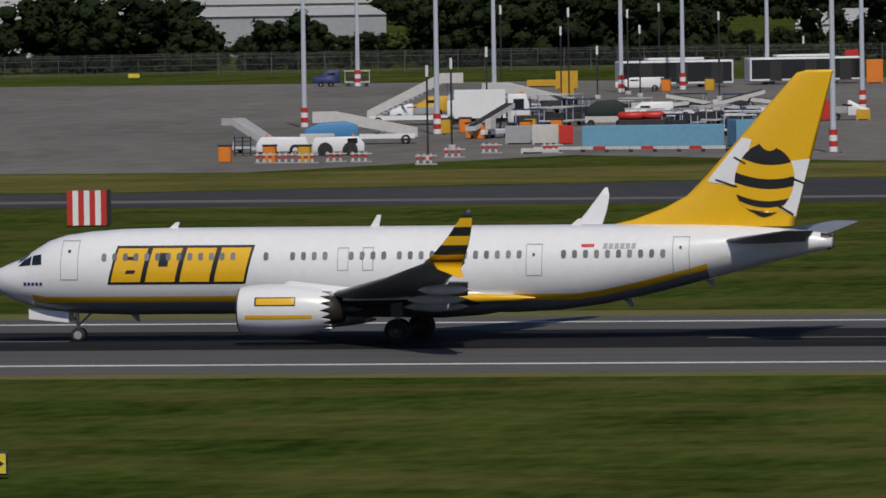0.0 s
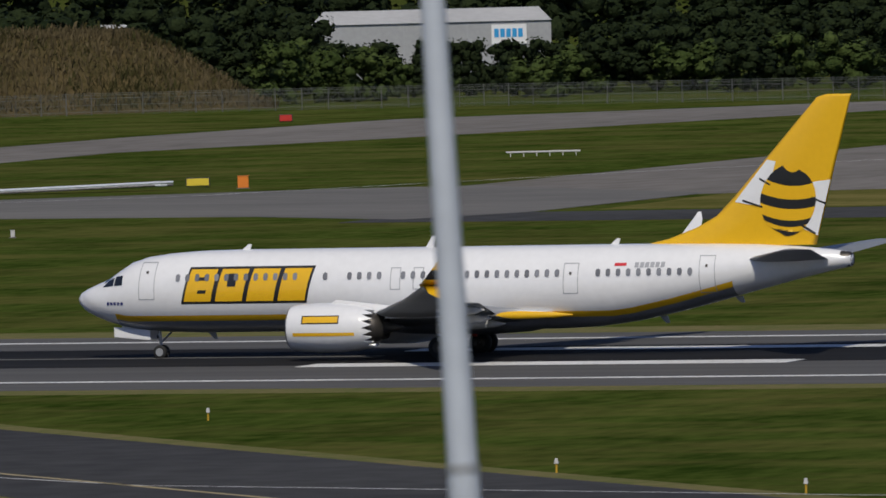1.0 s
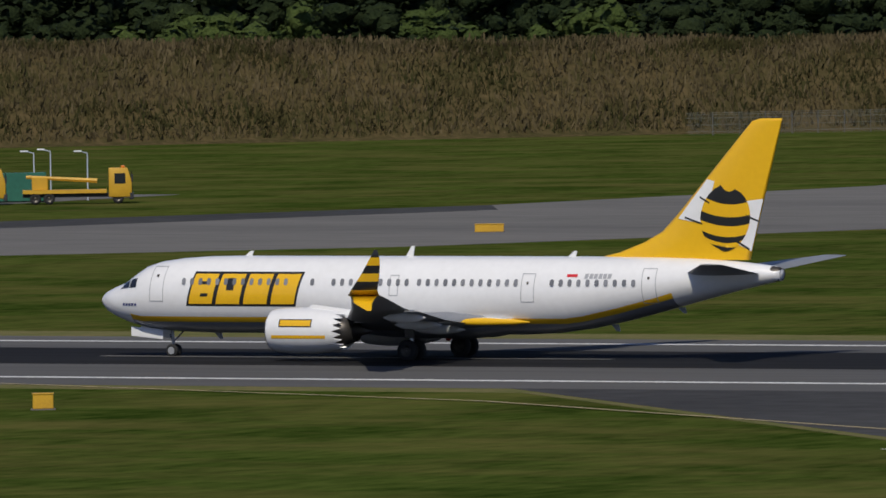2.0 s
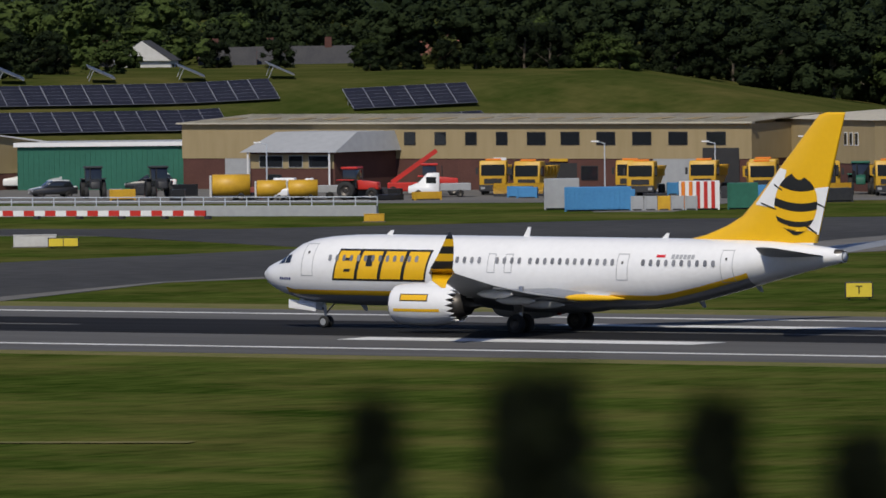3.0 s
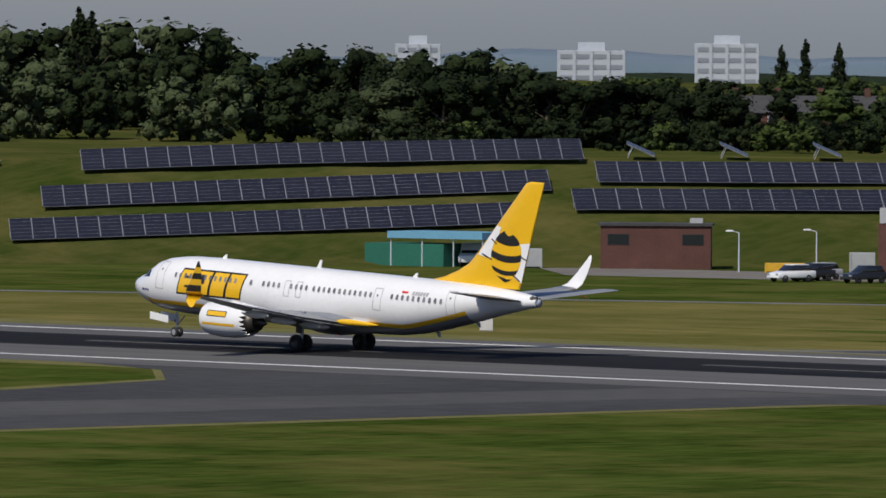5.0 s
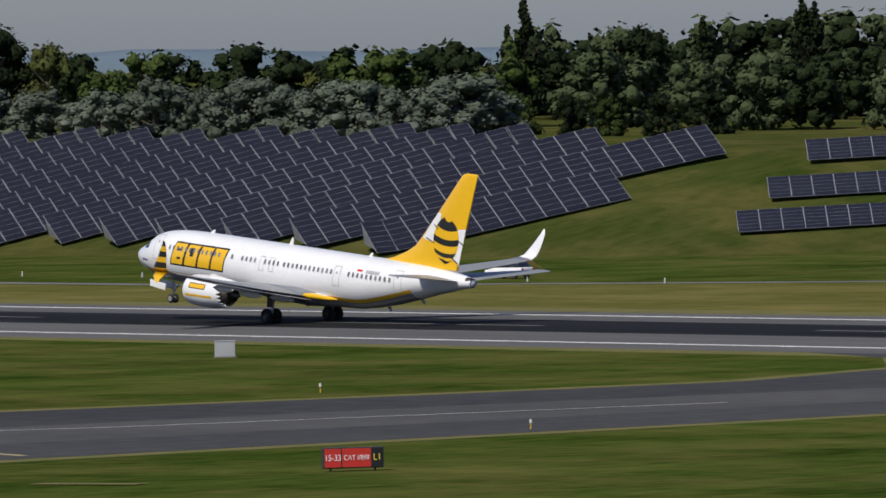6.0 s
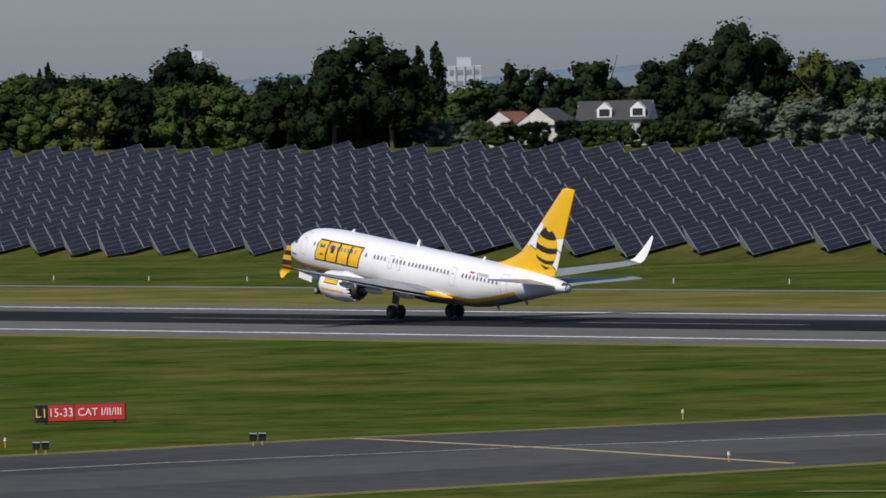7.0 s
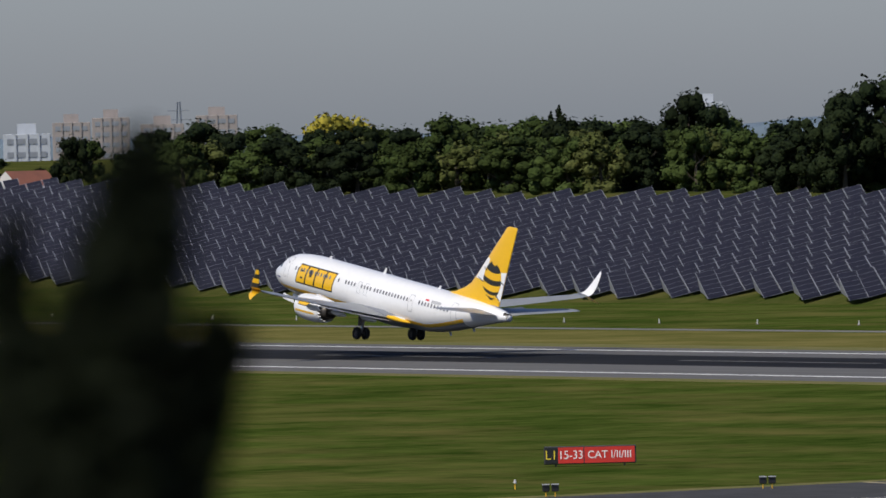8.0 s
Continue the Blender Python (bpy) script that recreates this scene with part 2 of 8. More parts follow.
# ---- ground ----
BASE = [(-1700, 600), (-1000, 577), (-860, 563), (-720, 560), (-680, 571), (-634, 615), (-553, 718), (-505, 765), (-440, 860), (-300, 1300)]


def bank_z(x, y):
    """Height of the long embankment: nothing before its foot, then a slope to a gently rising top."""
    best, sign, slope = 1e9, -1, 0.2
    for (xa, ya), (xb, yb) in zip(BASE, BASE[1:]):
        dx, dy = xb - xa, yb - ya
        k = max(0, min(1, ((x - xa) * dx + (y - ya) * dy) / (dx * dx + dy * dy)))
        px, py = xa + k * dx, ya + k * dy
        d = math.hypot(x - px, y - py)
        if d < best:
            best, sign = d, 1 if dx * (y - ya) - dy * (x - xa) > 0 else -1
            slope = 0.25 if px < -690 else 0.27
    if sign < 0:
        return 0.0
    az = math.degrees(math.atan2(-x, y))
    top = (9.8 + max(0, -x - 760) * 0.006) * max(0.0, min(1.0, (az - 31.6) / 3.6))
    if top < 0.05:
        return 0.0
    h = best * slope
    if h > top - 1.5 and top > 1.6:
        h = top - 1.5 * math.exp(-(h - top + 1.5) / 1.5)
    return min(h, top)


bm = bmesh.new()
vs = [bm.verts.new(p) for p in ((-4500, -600, 0), (2500, -600, 0), (2500, 4500, 0), (-4500, 4500, 0))]
bm.faces.new(vs)
ground = tagged(part("ground", bm, M["grass"]), "mown airfield grass reaching to the horizon", "ground", kind="structure")

bm = bmesh.new()
grid = {}
xs = [-1700 + 12 * i for i in range(118)]
ys = [548 + 7 * j for j in range(40)] + [830 + 25 * j for j in range(24)]
for i, x in enumerate(xs):
    for j, y in enumerate(ys):
        z = bank_z(x, y)
        z += 0.25 * noise.noise(Vector((x * 0.06, y * 0.06, 3))) * min(1, z) if z > 0 else -0.3
        grid[i, j] = bm.verts.new((x, y, z))
for i in range(len(xs) - 1):
    for j in range(len(ys) - 1):
        q = (grid[i, j], grid[i + 1, j], grid[i + 1, j + 1], grid[i, j + 1])
        if max(v.co.z for v in q) > 0:
            bm.faces.new(q)
tagged(part("embankment", bm, M["bank_grass"], smooth=True), "long grassy embankment behind the airfield", "embankment", kind="structure")


def sheet(name, pts, material, z, label, category):
    bm = prism(bmesh.new(), pts, -0.2, z)
    return tagged(part(name, bm, material), label, category, kind="structure")


sheet("runway_verge", [(-2500, 393.5), (1500, 393.5), (1500, 457), (-2500, 457)], M["verge"], 0.02, "dry yellowed grass verge along the runway", "verge")
sheet("runway", [(-2500, 397), (1500, 397), (1500, 450), (-2500, 450)], M["runway"], 0.045, "dark grey asphalt runway with white edge lines", "runway")
sheet("runway_rubber", [(-1200, 418), (900, 418), (900, 436), (-1200, 436)], M["rubber"], 0.050, "black tyre-rubber band along the runway", "rubber marks")
for y in (404.1, 444.2):
    tagged(part("edge_line", bx(-2400, 1400, y - 0.45, y + 0.45, 0.0, 0.055), M["line"]), "white painted runway edge line", "line", kind="structure")
for x0, x1, y0, y1 in ((-160.6, -136.2, 416.6, 419.6), (-160.6, -136.2, 431.5, 434), (-311.2, -287.5, 413.6, 416.6), (-311.2, -287.5, 433.5, 436.0)):
    tagged(part("touchdown_bar", bx(x0, x1, y0, y1, 0.0, 0.06), M["line"]), "white touchdown bar painted on the runway", "marking", kind="structure")
for k in range(24):
    x = 200 - k * 60
    tagged(part("centre_dash", bx(x - 30, x, 426.6, 427.3, 0.0, 0.058), M["taxi_light"]), "worn white centre-line dash", "marking", kind="structure")

# taxiways and aprons
sheet("dry_meadow", [(-2500, 456), (-395, 456), (-432, 458.5), (-404, 461), (-448, 464.5), (-420, 468), (-466, 473), (-440, 479), (-484, 488), (-462, 498), (-500, 512), (-480, 526), (-500, 553), (-560, 522), (-640, 488), (-2500, 488)], M["meadow"], 0.015, "dry yellowish grass between runway and road", "grass")
sheet("dry_meadow_far", [(-230, 690), (-200, 700), (-150, 697), (-105, 712), (400, 712), (400, 676), (-100, 676), (-150, 654), (-228, 654)], M["meadow"], 0.015, "dry grass strip before the apron", "grass")
sheet("taxiway_parallel", [(500, 620), (500, 672), (-100, 672), (-150, 650), (-240, 650), (-240, 632), (-150, 620)], M["taxi"], 0.03, "dark asphalt parallel taxiway", "taxiway")
sheet("taxiway_shoulder", [(500, 624), (500, 632), (-100, 632), (-160, 634), (-160, 628)], M["taxi_light"], 0.035, "pale worn taxiway shoulder", "shoulder")
sheet("apron", [(-263, 720), (-234, 688), (-200, 703), (-150, 700), (-132, 740), (-105, 716), (500, 716), (500, 1052), (-251, 1047), (-262, 980)], M["concrete"], 0.03, "wide grey concrete apron", "apron")
sheet("taxiway_far", [(-340, 716), (-350, 860), (-336, 901), (-313, 996), (-262, 985), (-251, 1047), (-330, 1047), (-371, 996), (-376, 930), (-375, 880), (-371, 800), (-366, 760)], M["concrete"], 0.032, "pale concrete far taxiway", "taxiway")
sheet("taxiway_link", [(-237, 637), (-253, 649), (-298, 658), (-325, 600), (-369, 561), (-374, 515), (-381, 488), (-368, 452), (-450, 452), (-428, 478), (-420, 505), (-417, 552),
                       (-455, 574), (-492, 570), (-545, 602), (-545, 612), (-492, 586), (-455, 592), (-434, 623), (-405, 640), (-374, 704), (-365, 770), (-338, 718), (-309, 681),
                       (-296, 703), (-273, 719), (-262, 722), (-232, 692), (-232, 650)], M["taxi_light"], 0.036, "worn grey link taxiway curving to the runway", "taxiway")
sheet("taxiway_patch", [(-366, 690), (-374, 704), (-405, 640), (-434, 623), (-455, 592), (-492, 585), (-492, 571), (-455, 574), (-417, 552), (-421, 503), (-428, 478), (-446, 453),
                        (-372, 453), (-382, 488), (-378, 530), (-396, 612)], M["taxi"], 0.041, "darker resurfaced taxiway asphalt", "taxiway")
sheet("service_road", [(-492, 556), (-560, 524.5), (-640, 490), (-1600, 489), (-1600, 492), (-640, 493), (-560, 527.5), (-492, 559)], M["taxi_light"], 0.03, "narrow asphalt perimeter road", "road")
sheet("yard", [(-425, 690), (-425, 740), (-560, 745), (-600, 745), (-600, 640), (-560, 655), (-520, 655), (-470, 668), (-455, 640), (-448, 642), (-462, 672)], M["taxi_light"], 0.025, "worn grey service yard", "yard")
sheet("fire_station_apron", [(-612, 590), (-540, 606), (-544, 624), (-630, 612), (-632, 606)], M["concrete"], 0.025, "concrete forecourt of the fire station", "forecourt")
sheet("taxiway_exit_verge", [(-437, 200), (-375.5, 200), (-376, 392), (-362, 398), (-466, 398), (-445, 393), (-431, 381), (-424.5, 362), (-426.5, 342), (-435.5, 288)], M["verge"], 0.024, "dry grass verge along the exit taxiway", "verge")
sheet("taxiway_exit", [(-434, 200), (-378, 200), (-378, 385), (-365, 399), (-462, 399), (-443, 392), (-429, 380), (-422, 362), (-424, 342), (-433, 288)], M["taxi"], 0.034, "asphalt exit taxiway joining the runway", "taxiway")
M["taxi_wear"] = mat("worn_taxiway_asphalt", (0.062, 0.062, 0.061), 0.9, color2=(0.088, 0.087, 0.084), scale=0.05, fine=0.5, spec=0.05)
sheet("taxiway_exit_wear", [(-412, 205), (-396, 205), (-390, 380), (-386, 396), (-402, 396), (-404, 372), (-410, 330)], M["taxi_wear"], 0.038, "paler worn band along the exit taxiway", "wear")
sheet("taxiway_entry_verge", [(-55.8, 272.9), (-91.8, 308.2), (-124.8, 339.2), (-153.8, 367.2), (-174.5, 389.9), (-182.2, 398.0), (-212.2, 398.0), (-157.2, 343.0), (-135.2, 319.0), (-95.2, 272.9)], M["verge"], 0.024, "dry grass verge along the entry taxiway", "verge")
sheet("taxiway_entry", [(-57, 272), (-93, 307), (-126, 338), (-155, 366), (-176, 389), (-184, 398), (-211, 398), (-156, 343), (-134, 319), (-94, 272)], M["taxi"], 0.034, "dark asphalt entry taxiway", "taxiway")


def paint_path(name, pts, w, material, label):
    """A painted line of width w along pts on the pavement."""
    bm = bmesh.new()
    for (xa, ya), (xb, yb) in zip(pts, pts[1:]):
        n = Vector((ya - yb, xb - xa, 0)).normalized() * w / 2
        a, b = Vector((xa, ya, 0.048)), Vector((xb, yb, 0.048))
        bm.faces.new([bm.verts.new(p) for p in (a - n, b - n, b + n, a + n)])
    tagged(part(name, bm, material), label, "line", kind="structure")


paint_path("taxi_line", [(-70, 270), (-105, 301), (-140, 333), (-172, 363), (-205, 385), (-245, 400)], 0.35, M["yline"], "yellow taxiway centre line curving to the runway")
paint_path("taxi_line", [(-100, 318), (-132, 326), (-168, 350)], 0.2, M["line"], "faint white taxiway line")
paint_path("taxi_line", [(-420, 200), (-417, 264), (-412, 287), (-405, 303), (-398, 340)], 0.25, M["line"], "faint white line along the exit taxiway")
paint_path("taxi_line", [(-433, 287.6), (-408, 284.5), (-380.8, 279.1)], 0.6, M["yline"], "faded yellow holding line")
paint_path("taxi_line", [(-300, 690), (-280, 705), (-258, 760), (-220, 830)], 0.3, M["line"], "faint line on the concrete")
# dry patches and a track in the foreground grass
sheet("foreground_track", [(-229.7, 240), (-244.9, 277), (-255.8, 303.6), (-260.7, 312.9), (-258.3, 315.7), (-256.4, 313.4), (-256.4, 311.1), (-249.7, 297.1), (-242.1, 278.8), (-226, 240)], M["taxi"], 0.03, "narrow dark asphalt track in the grass", "track")
paint_path("dry_strip", [(-264.4, 314.7), (-258, 316.6), (-249, 320.5)], 1.6, M["verge"], "thin strip of dry grass along an old edge")
paint_path("dry_strip", [(-229.2, 240), (-244.4, 277), (-255.4, 303.6)], 0.5, M["verge"], "dry grass edge of the narrow track")
paint_path("dry_strip", [(-318.5, 371.5), (-312, 374.9)], 2.2, M["verge"], "pale dry patch in the mown grass")
paint_path("dry_strip", [(-355.5, 261.2), (-350.4, 263.6)], 1.6, M["verge"], "pale dry patch near the taxiway")

# ---- aircraft ----
# Own space: x runs aft, -y is the port side, z is height above the runway, origin between the main wheels.
NOSE_X, TAIL_X = -19.9, 19.75
RUNWAY_Y = 427.2


def lerp_table(tab, s):
    for (a, *va), (b, *vb) in zip(tab, tab[1:]):
        if s <= b:
            k = max(0.0, (s - a) / (b - a))
            return [p + (q - p) * k for p, q in zip(va, vb)]
    return list(tab[-1][1:])


# aft of the nose: top, bottom, half width
HULL = [(0.0, 3.02, 2.92, 0.05), (0.12, 3.22, 2.66, 0.27), (0.45, 3.42, 2.36, 0.56), (1.0, 3.66, 2.08, 0.88), (1.7, 3.92, 1.82, 1.17), (2.35, 4.36, 1.64, 1.39),
        (3.0, 4.74, 1.50, 1.56), (3.8, 4.98, 1.40, 1.69), (5.0, 5.14, 1.32, 1.80), (6.5, 5.24, 1.27, 1.86), (8.5, 5.28, 1.27, 1.88),
        (25.0, 5.28, 1.27, 1.88), (27.0, 5.28, 1.36, 1.87), (29.0, 5.28, 1.62, 1.82), (31.0, 5.27, 2.02, 1.72), (33.0, 5.25, 2.50, 1.53), (35.0, 5.19, 3.02, 1.26),
        (37.0, 5.06, 3.52, 0.92), (38.6, 4.90, 3.88, 0.58), (39.3, 4.80, 4.02, 0.42), (39.62, 4.74, 4.08, 0.34)]


def hull(x, a, off=0.0):
    """A point of the skin: a is the angle from the crown, positive to port."""
    top, bot, half = lerp_table(HULL, x - NOSE_X)
    c, h = (top + bot) / 2, (top - bot) / 2
    y, z = math.sin(a), math.cos(a)
    return Vector((x, -(half + off) * math.copysign(abs(y) ** 0.96, y), c + (h + off) * z))


def angle_at(x, z):
    top, bot, _ = lerp_table(HULL, x - NOSE_X)
    return math.acos(max(-1, min(1, (z - (top + bot) / 2) / ((top - bot) / 2))))


def skin_patch(bm, outline, side=1, off=0.012, mi=0, nu=1, nv=1):
    """A patch that lies on the skin; outline is four (x, z) corners in order."""
    (xa, za), (xb, zb), (xc, zc), (xd, zd) = outline
    g = []
    for j in range(nv + 1):
        row = []
        for i in range(nu + 1):
            s, t = i / nu, j / nv
            x = (xa * (1 - s) + xb * s) * (1 - t) + (xd * (1 - s) + xc * s) * t
            z = (za * (1 - s) + zb * s) * (1 - t) + (zd * (1 - s) + zc * s) * t
            row.append(bm.verts.new(hull(x, side * angle_at(x, z), off)))
        g.append(row)
    for j in range(nv):
        for i in range(nu):
            bm.faces.new((g[j][i], g[j][i + 1], g[j + 1][i + 1], g[j + 1][i])).material_index = mi
    return bm


def stripe_z(x):
    """Height of the paint line's middle: level, then up along the tail."""
    top, bot, _ = lerp_table(HULL, x - NOSE_X)
    return max(2.02, bot + 0.50 + 0.1 * max(0, x - 6) / 10)


def build_hull():
    bm = bmesh.new()
    xs = []
    for (a, *_), (b, *_) in zip(HULL, HULL[1:]):
        n = max(1, int((b - a) / 0.8))
        xs += [NOSE_X + a + (b - a) * i / n for i in range(n)]
    xs.append(NOSE_X + HULL[-1][0])
    rows = []
    for x in xs:
        zs = stripe_z(x)
        top, bot, _ = lerp_table(HULL, x - NOSE_X)
        hi, lo = angle_at(x, min(top, zs + 0.14)), angle_at(x, max(bot, min(top, zs - 0.14)))
        side = [hi * i / 14 for i in range(15)] + [lo] + [lo + (math.pi - lo) * i / 5 for i in range(1, 6)]
        ring = [hull(x, a) for a in side] + [hull(x, -a) for a in side[-2:0:-1]]
        rows.append([bm.verts.new(p) for p in ring])
    n = len(rows[0])
    for a, b, x in zip(rows, rows[1:], xs):
        for i in range(n):
            k = i if i < n // 2 else n - 1 - i
            f = bm.faces.new((a[i], a[(i + 1) % n], b[(i + 1) % n], b[i]))
            f.material_index = 0 if k < 14 else 1 if k == 14 else 2
            if (x < NOSE_X + 2.0 and k >= 14) or (x > 14.0 and k >= 14):
                f.material_index = 0
    bm.faces.new(rows[0])
    bm.faces.new(rows[-1])
    return bm


def aerofoil(chord, thick, n=7):
    """Outline (along, up) of a wing section, nose at 0, from trailing edge over the top and back."""
    up = []
    for i in range(n + 1):
        s = 0.5 * (1 - math.cos(math.pi * i / n))
        t = thick * chord * 5 * (0.2969 * math.sqrt(s) - 0.126 * s - 0.3516 * s * s + 0.2843 * s ** 3 - 0.1015 * s ** 4)
        up.append((s * chord, t))
    return up[::-1] + [(a, -0.8 * b) for a, b in up[1:-1]]


def lofted(sections, mats_of=None):
    """sections: (leading edge point, chord, thickness ratio, lean of the section's up, in the y z plane)."""
    bm = bmesh.new()
    rows = []
    for le, chord, th, lean in sections:
        ring = []
        for a, b in aerofoil(chord, th):
            ring.append(bm.verts.new(Vector(le) + Vector((a, -b * math.sin(lean), b * math.cos(lean)))))
        rows.append(ring)
    n = len(rows[0])
    for k, (a, b) in enumerate(zip(rows, rows[1:])):
        for i in range(n):
            f = bm.faces.new((a[i], a[(i + 1) % n], b[(i + 1) % n], b[i]))
            f.material_index = mats_of(k) if mats_of else 0
    bm.faces.new(rows[0])
    bm.faces.new(rows[-1])
    return bm


def revolve(profile, seg=28, centre=(0, 0), mi=0, bm=None, squash=1.0):
    """Turn (x, r) round the x axis through centre (y, z)."""
    bm = bm or bmesh.new()
    rows = []
    for x, r in profile:
        rows.append([bm.verts.new((x, centre[0] + r * math.cos(2 * math.pi * i / seg), centre[1] + r * squash * math.sin(2 * math.pi * i / seg))) for i in range(seg)])
    for a, b in zip(rows, rows[1:]):
        for i in range(seg):
            j = (i + 1) % seg
            bm.faces.new((a[i], a[j], b[j], b[i])).material_index = mi
    return bm


def wheel_mesh(r, w):
    """A tyre and a hub about the y axis, two parts."""
    t = bmesh.new()
    prof = [(-w / 2, r * 0.55), (-w / 2, r * 0.84), (-w * 0.36, r * 0.96), (-w * 0.15, r), (w * 0.15, r), (w * 0.36, r * 0.96), (w / 2, r * 0.84), (w / 2, r * 0.55)]
    revolve(prof, 24, bm=t)
    h = bmesh.new()
    revolve([(-w * 0.30, 0.02), (-w * 0.32, r * 0.2), (-w * 0.22, r * 0.3), (-w * 0.40, r * 0.56), (w * 0.40, r * 0.56), (w * 0.22, r * 0.3), (w * 0.32, r * 0.2), (w * 0.30, 0.02)], 20, bm=h)
    turn = Matrix.Rotation(radians(90), 4, "Z")
    bmesh.ops.transform(t, matrix=turn, verts=t.verts)
    bmesh.ops.transform(h, matrix=turn, verts=h.verts)
    return mesh_of("tyre", t, M["tyre"], True), mesh_of("hub", h, M["dark_metal"])


WING_PARTS = []
GEAR_PARTS = []


def build_aircraft():
    plane = thing("aircraft", pose(-84, RUNWAY_Y, 0), "white twin-engine jet airliner with yellow tail taking off", "airliner")
    hullo = part("fuselage", build_hull(), [M["white"], M["yellow"], M["belly"]], plane, "white fuselage with a yellow line and grey belly", True)
    # paint: four leaning yellow blocks on black, port and starboard
    for side in (1, -1):
        bm = bmesh.new()
        x0, x1 = -13.85, -7.35
        skin_patch(bm, [(x0, 2.72), (x1 + 0.02, 2.72), (x1 + 0.45, 4.50), (x0 + 0.45, 4.50)], side, 0.010, 0, 16, 8)
        part("lettering_ground", bm, M["black"], hullo, "black outline of the fuselage lettering", True)
        w = (x1 - x0) / 4
        for k in range(4):
            a, b = x0 + k * w + 0.13, x0 + (k + 1) * w - 0.10
            bm = bmesh.new()
            skin_patch(bm, [(a + 0.03, 2.84), (b + 0.03, 2.84), (b + 0.40, 4.38), (a + 0.40, 4.38)], side, 0.020, 0, 5, 8)
            part("lettering_block", bm, M["yellow"], hullo, "slanted yellow lettering block", True)
            # dark counters inside each block
            for cz, ch in (((3.30, 0.16), (3.92, 0.16)), ((3.85, 0.62),), (), ())[k]:
                bm = bmesh.new()
                cx = (a + b) / 2 + 0.22 + (0.10 if k == 0 else (-0.32 if cz < 3.6 else -0.40) if k > 1 else 0) * 0.5
                skin_patch(bm, [(cx - 0.24, cz - ch / 2), (cx + 0.2, cz - ch / 2), (cx + 0.27, cz + ch / 2), (cx - 0.17, cz + ch / 2)], side, 0.027, 0, 2, 3)
                part("lettering_gap", bm, M["black"], hullo)
        # cabin windows
        xs = [-14.0 + 0.508 * i for i in range(13)] + [-6.35 + 0.508 * i for i in range(1)] + [-5.1 + 0.508 * i for i in range(4)] + [-2.35 + 0.508 * i for i in range(4)] + \
             [-0.1 + 0.508 * i for i in range(12)] + [7.55 + 0.508 * i for i in range(10)]
        for x in xs:
            bm = bmesh.new()
            cz = 3.98
            pts = [(x - 0.115, cz - 0.10), (x - 0.06, cz - 0.17), (x + 0.06, cz - 0.17), (x + 0.115, cz - 0.10), (x + 0.115, cz + 0.10), (x + 0.06, cz + 0.17), (x - 0.06, cz + 0.17), (x - 0.115, cz + 0.10)]
            bm.faces.new([bm.verts.new(hull(px, side * angle_at(px, pz), 0.034)) for px, pz in pts])
            part("cabin_window", bm, M["window"], hullo)
        # doors and overwing exits, thin frames on the skin
        for x, w2, za, zb in ((-16.1, 0.86, 2.95, 4.75), (12.55, 0.78, 2.95, 4.72), (5.8, 0.76, 3.0, 4.45), (-3.0, 0.52, 3.3, 4.35), (-1.85 + 0.02, 0.52, 3.3, 4.35)):
            d = bmesh.new()
            t = 0.035
            skin_patch(d, [(x, za), (x + w2, za), (x + w2, za + t), (x, za + t)], side, 0.016, 0, 2, 1)
            skin_patch(d, [(x, zb - t), (x + w2, zb - t), (x + w2, zb), (x, zb)], side, 0.016, 0, 2, 1)
            skin_patch(d, [(x, za), (x + t, za), (x + t, zb), (x, zb)], side, 0.016, 0, 1, 6)
            skin_patch(d, [(x + w2 - t, za), (x + w2, za), (x + w2, zb), (x + w2 - t, zb)], side, 0.016, 0, 1, 6)
            door = part("cabin_door", d, M["seam"], hullo, "flush white cabin door with a grey seam", True)
            if w2 > 0.7:
                d = bmesh.new()
                skin_patch(d, [(x + w2 * 0.4, zb - 0.55), (x + w2 * 0.55, zb - 0.55), (x + w2 * 0.55, zb - 0.42), (x + w2 * 0.4, zb - 0.42)], side, 0.018)
                part("door_handle", d, M["dark_metal"], door)
        # flag and marking bars
        d = bmesh.new()
        skin_patch(d, [(8.35, 4.28), (8.95, 4.28), (8.95, 4.42), (8.35, 4.42)], side, 0.016)
        part("flag_patch", d, M["flag"], hullo, "small red flag patch")
        for k in range(6):
            d = bmesh.new()
            skin_patch(d, [(9.35 + k * 0.26, 4.20), (9.55 + k * 0.26, 4.20), (9.58 + k * 0.26, 4.44), (9.38 + k * 0.26, 4.44)], side, 0.016)
            part("marking_bar", d, M["seam"], hullo)
        for k in range(5):
            d = bmesh.new()
            skin_patch(d, [(-17.95 + k * 0.20, 2.70), (-17.81 + k * 0.20, 2.70), (-17.80 + k * 0.20, 2.84), (-17.94 + k * 0.20, 2.84)], side, 0.016)
            part("marking_bar", d, M["navy"], hullo)
        # cockpit glazing
        for q in ([(-18.28, 3.55), (-17.62, 3.62), (-17.62, 4.02), (-18.02, 3.86)], [(-17.55, 3.62), (-17.05, 3.66), (-17.10, 4.12), (-17.55, 4.05)]):
            d = bmesh.new()
            skin_patch(d, q, side, 0.015, 0, 3, 3)
            part("cockpit_window", d, M["glass"], hullo, "dark cockpit window", True)
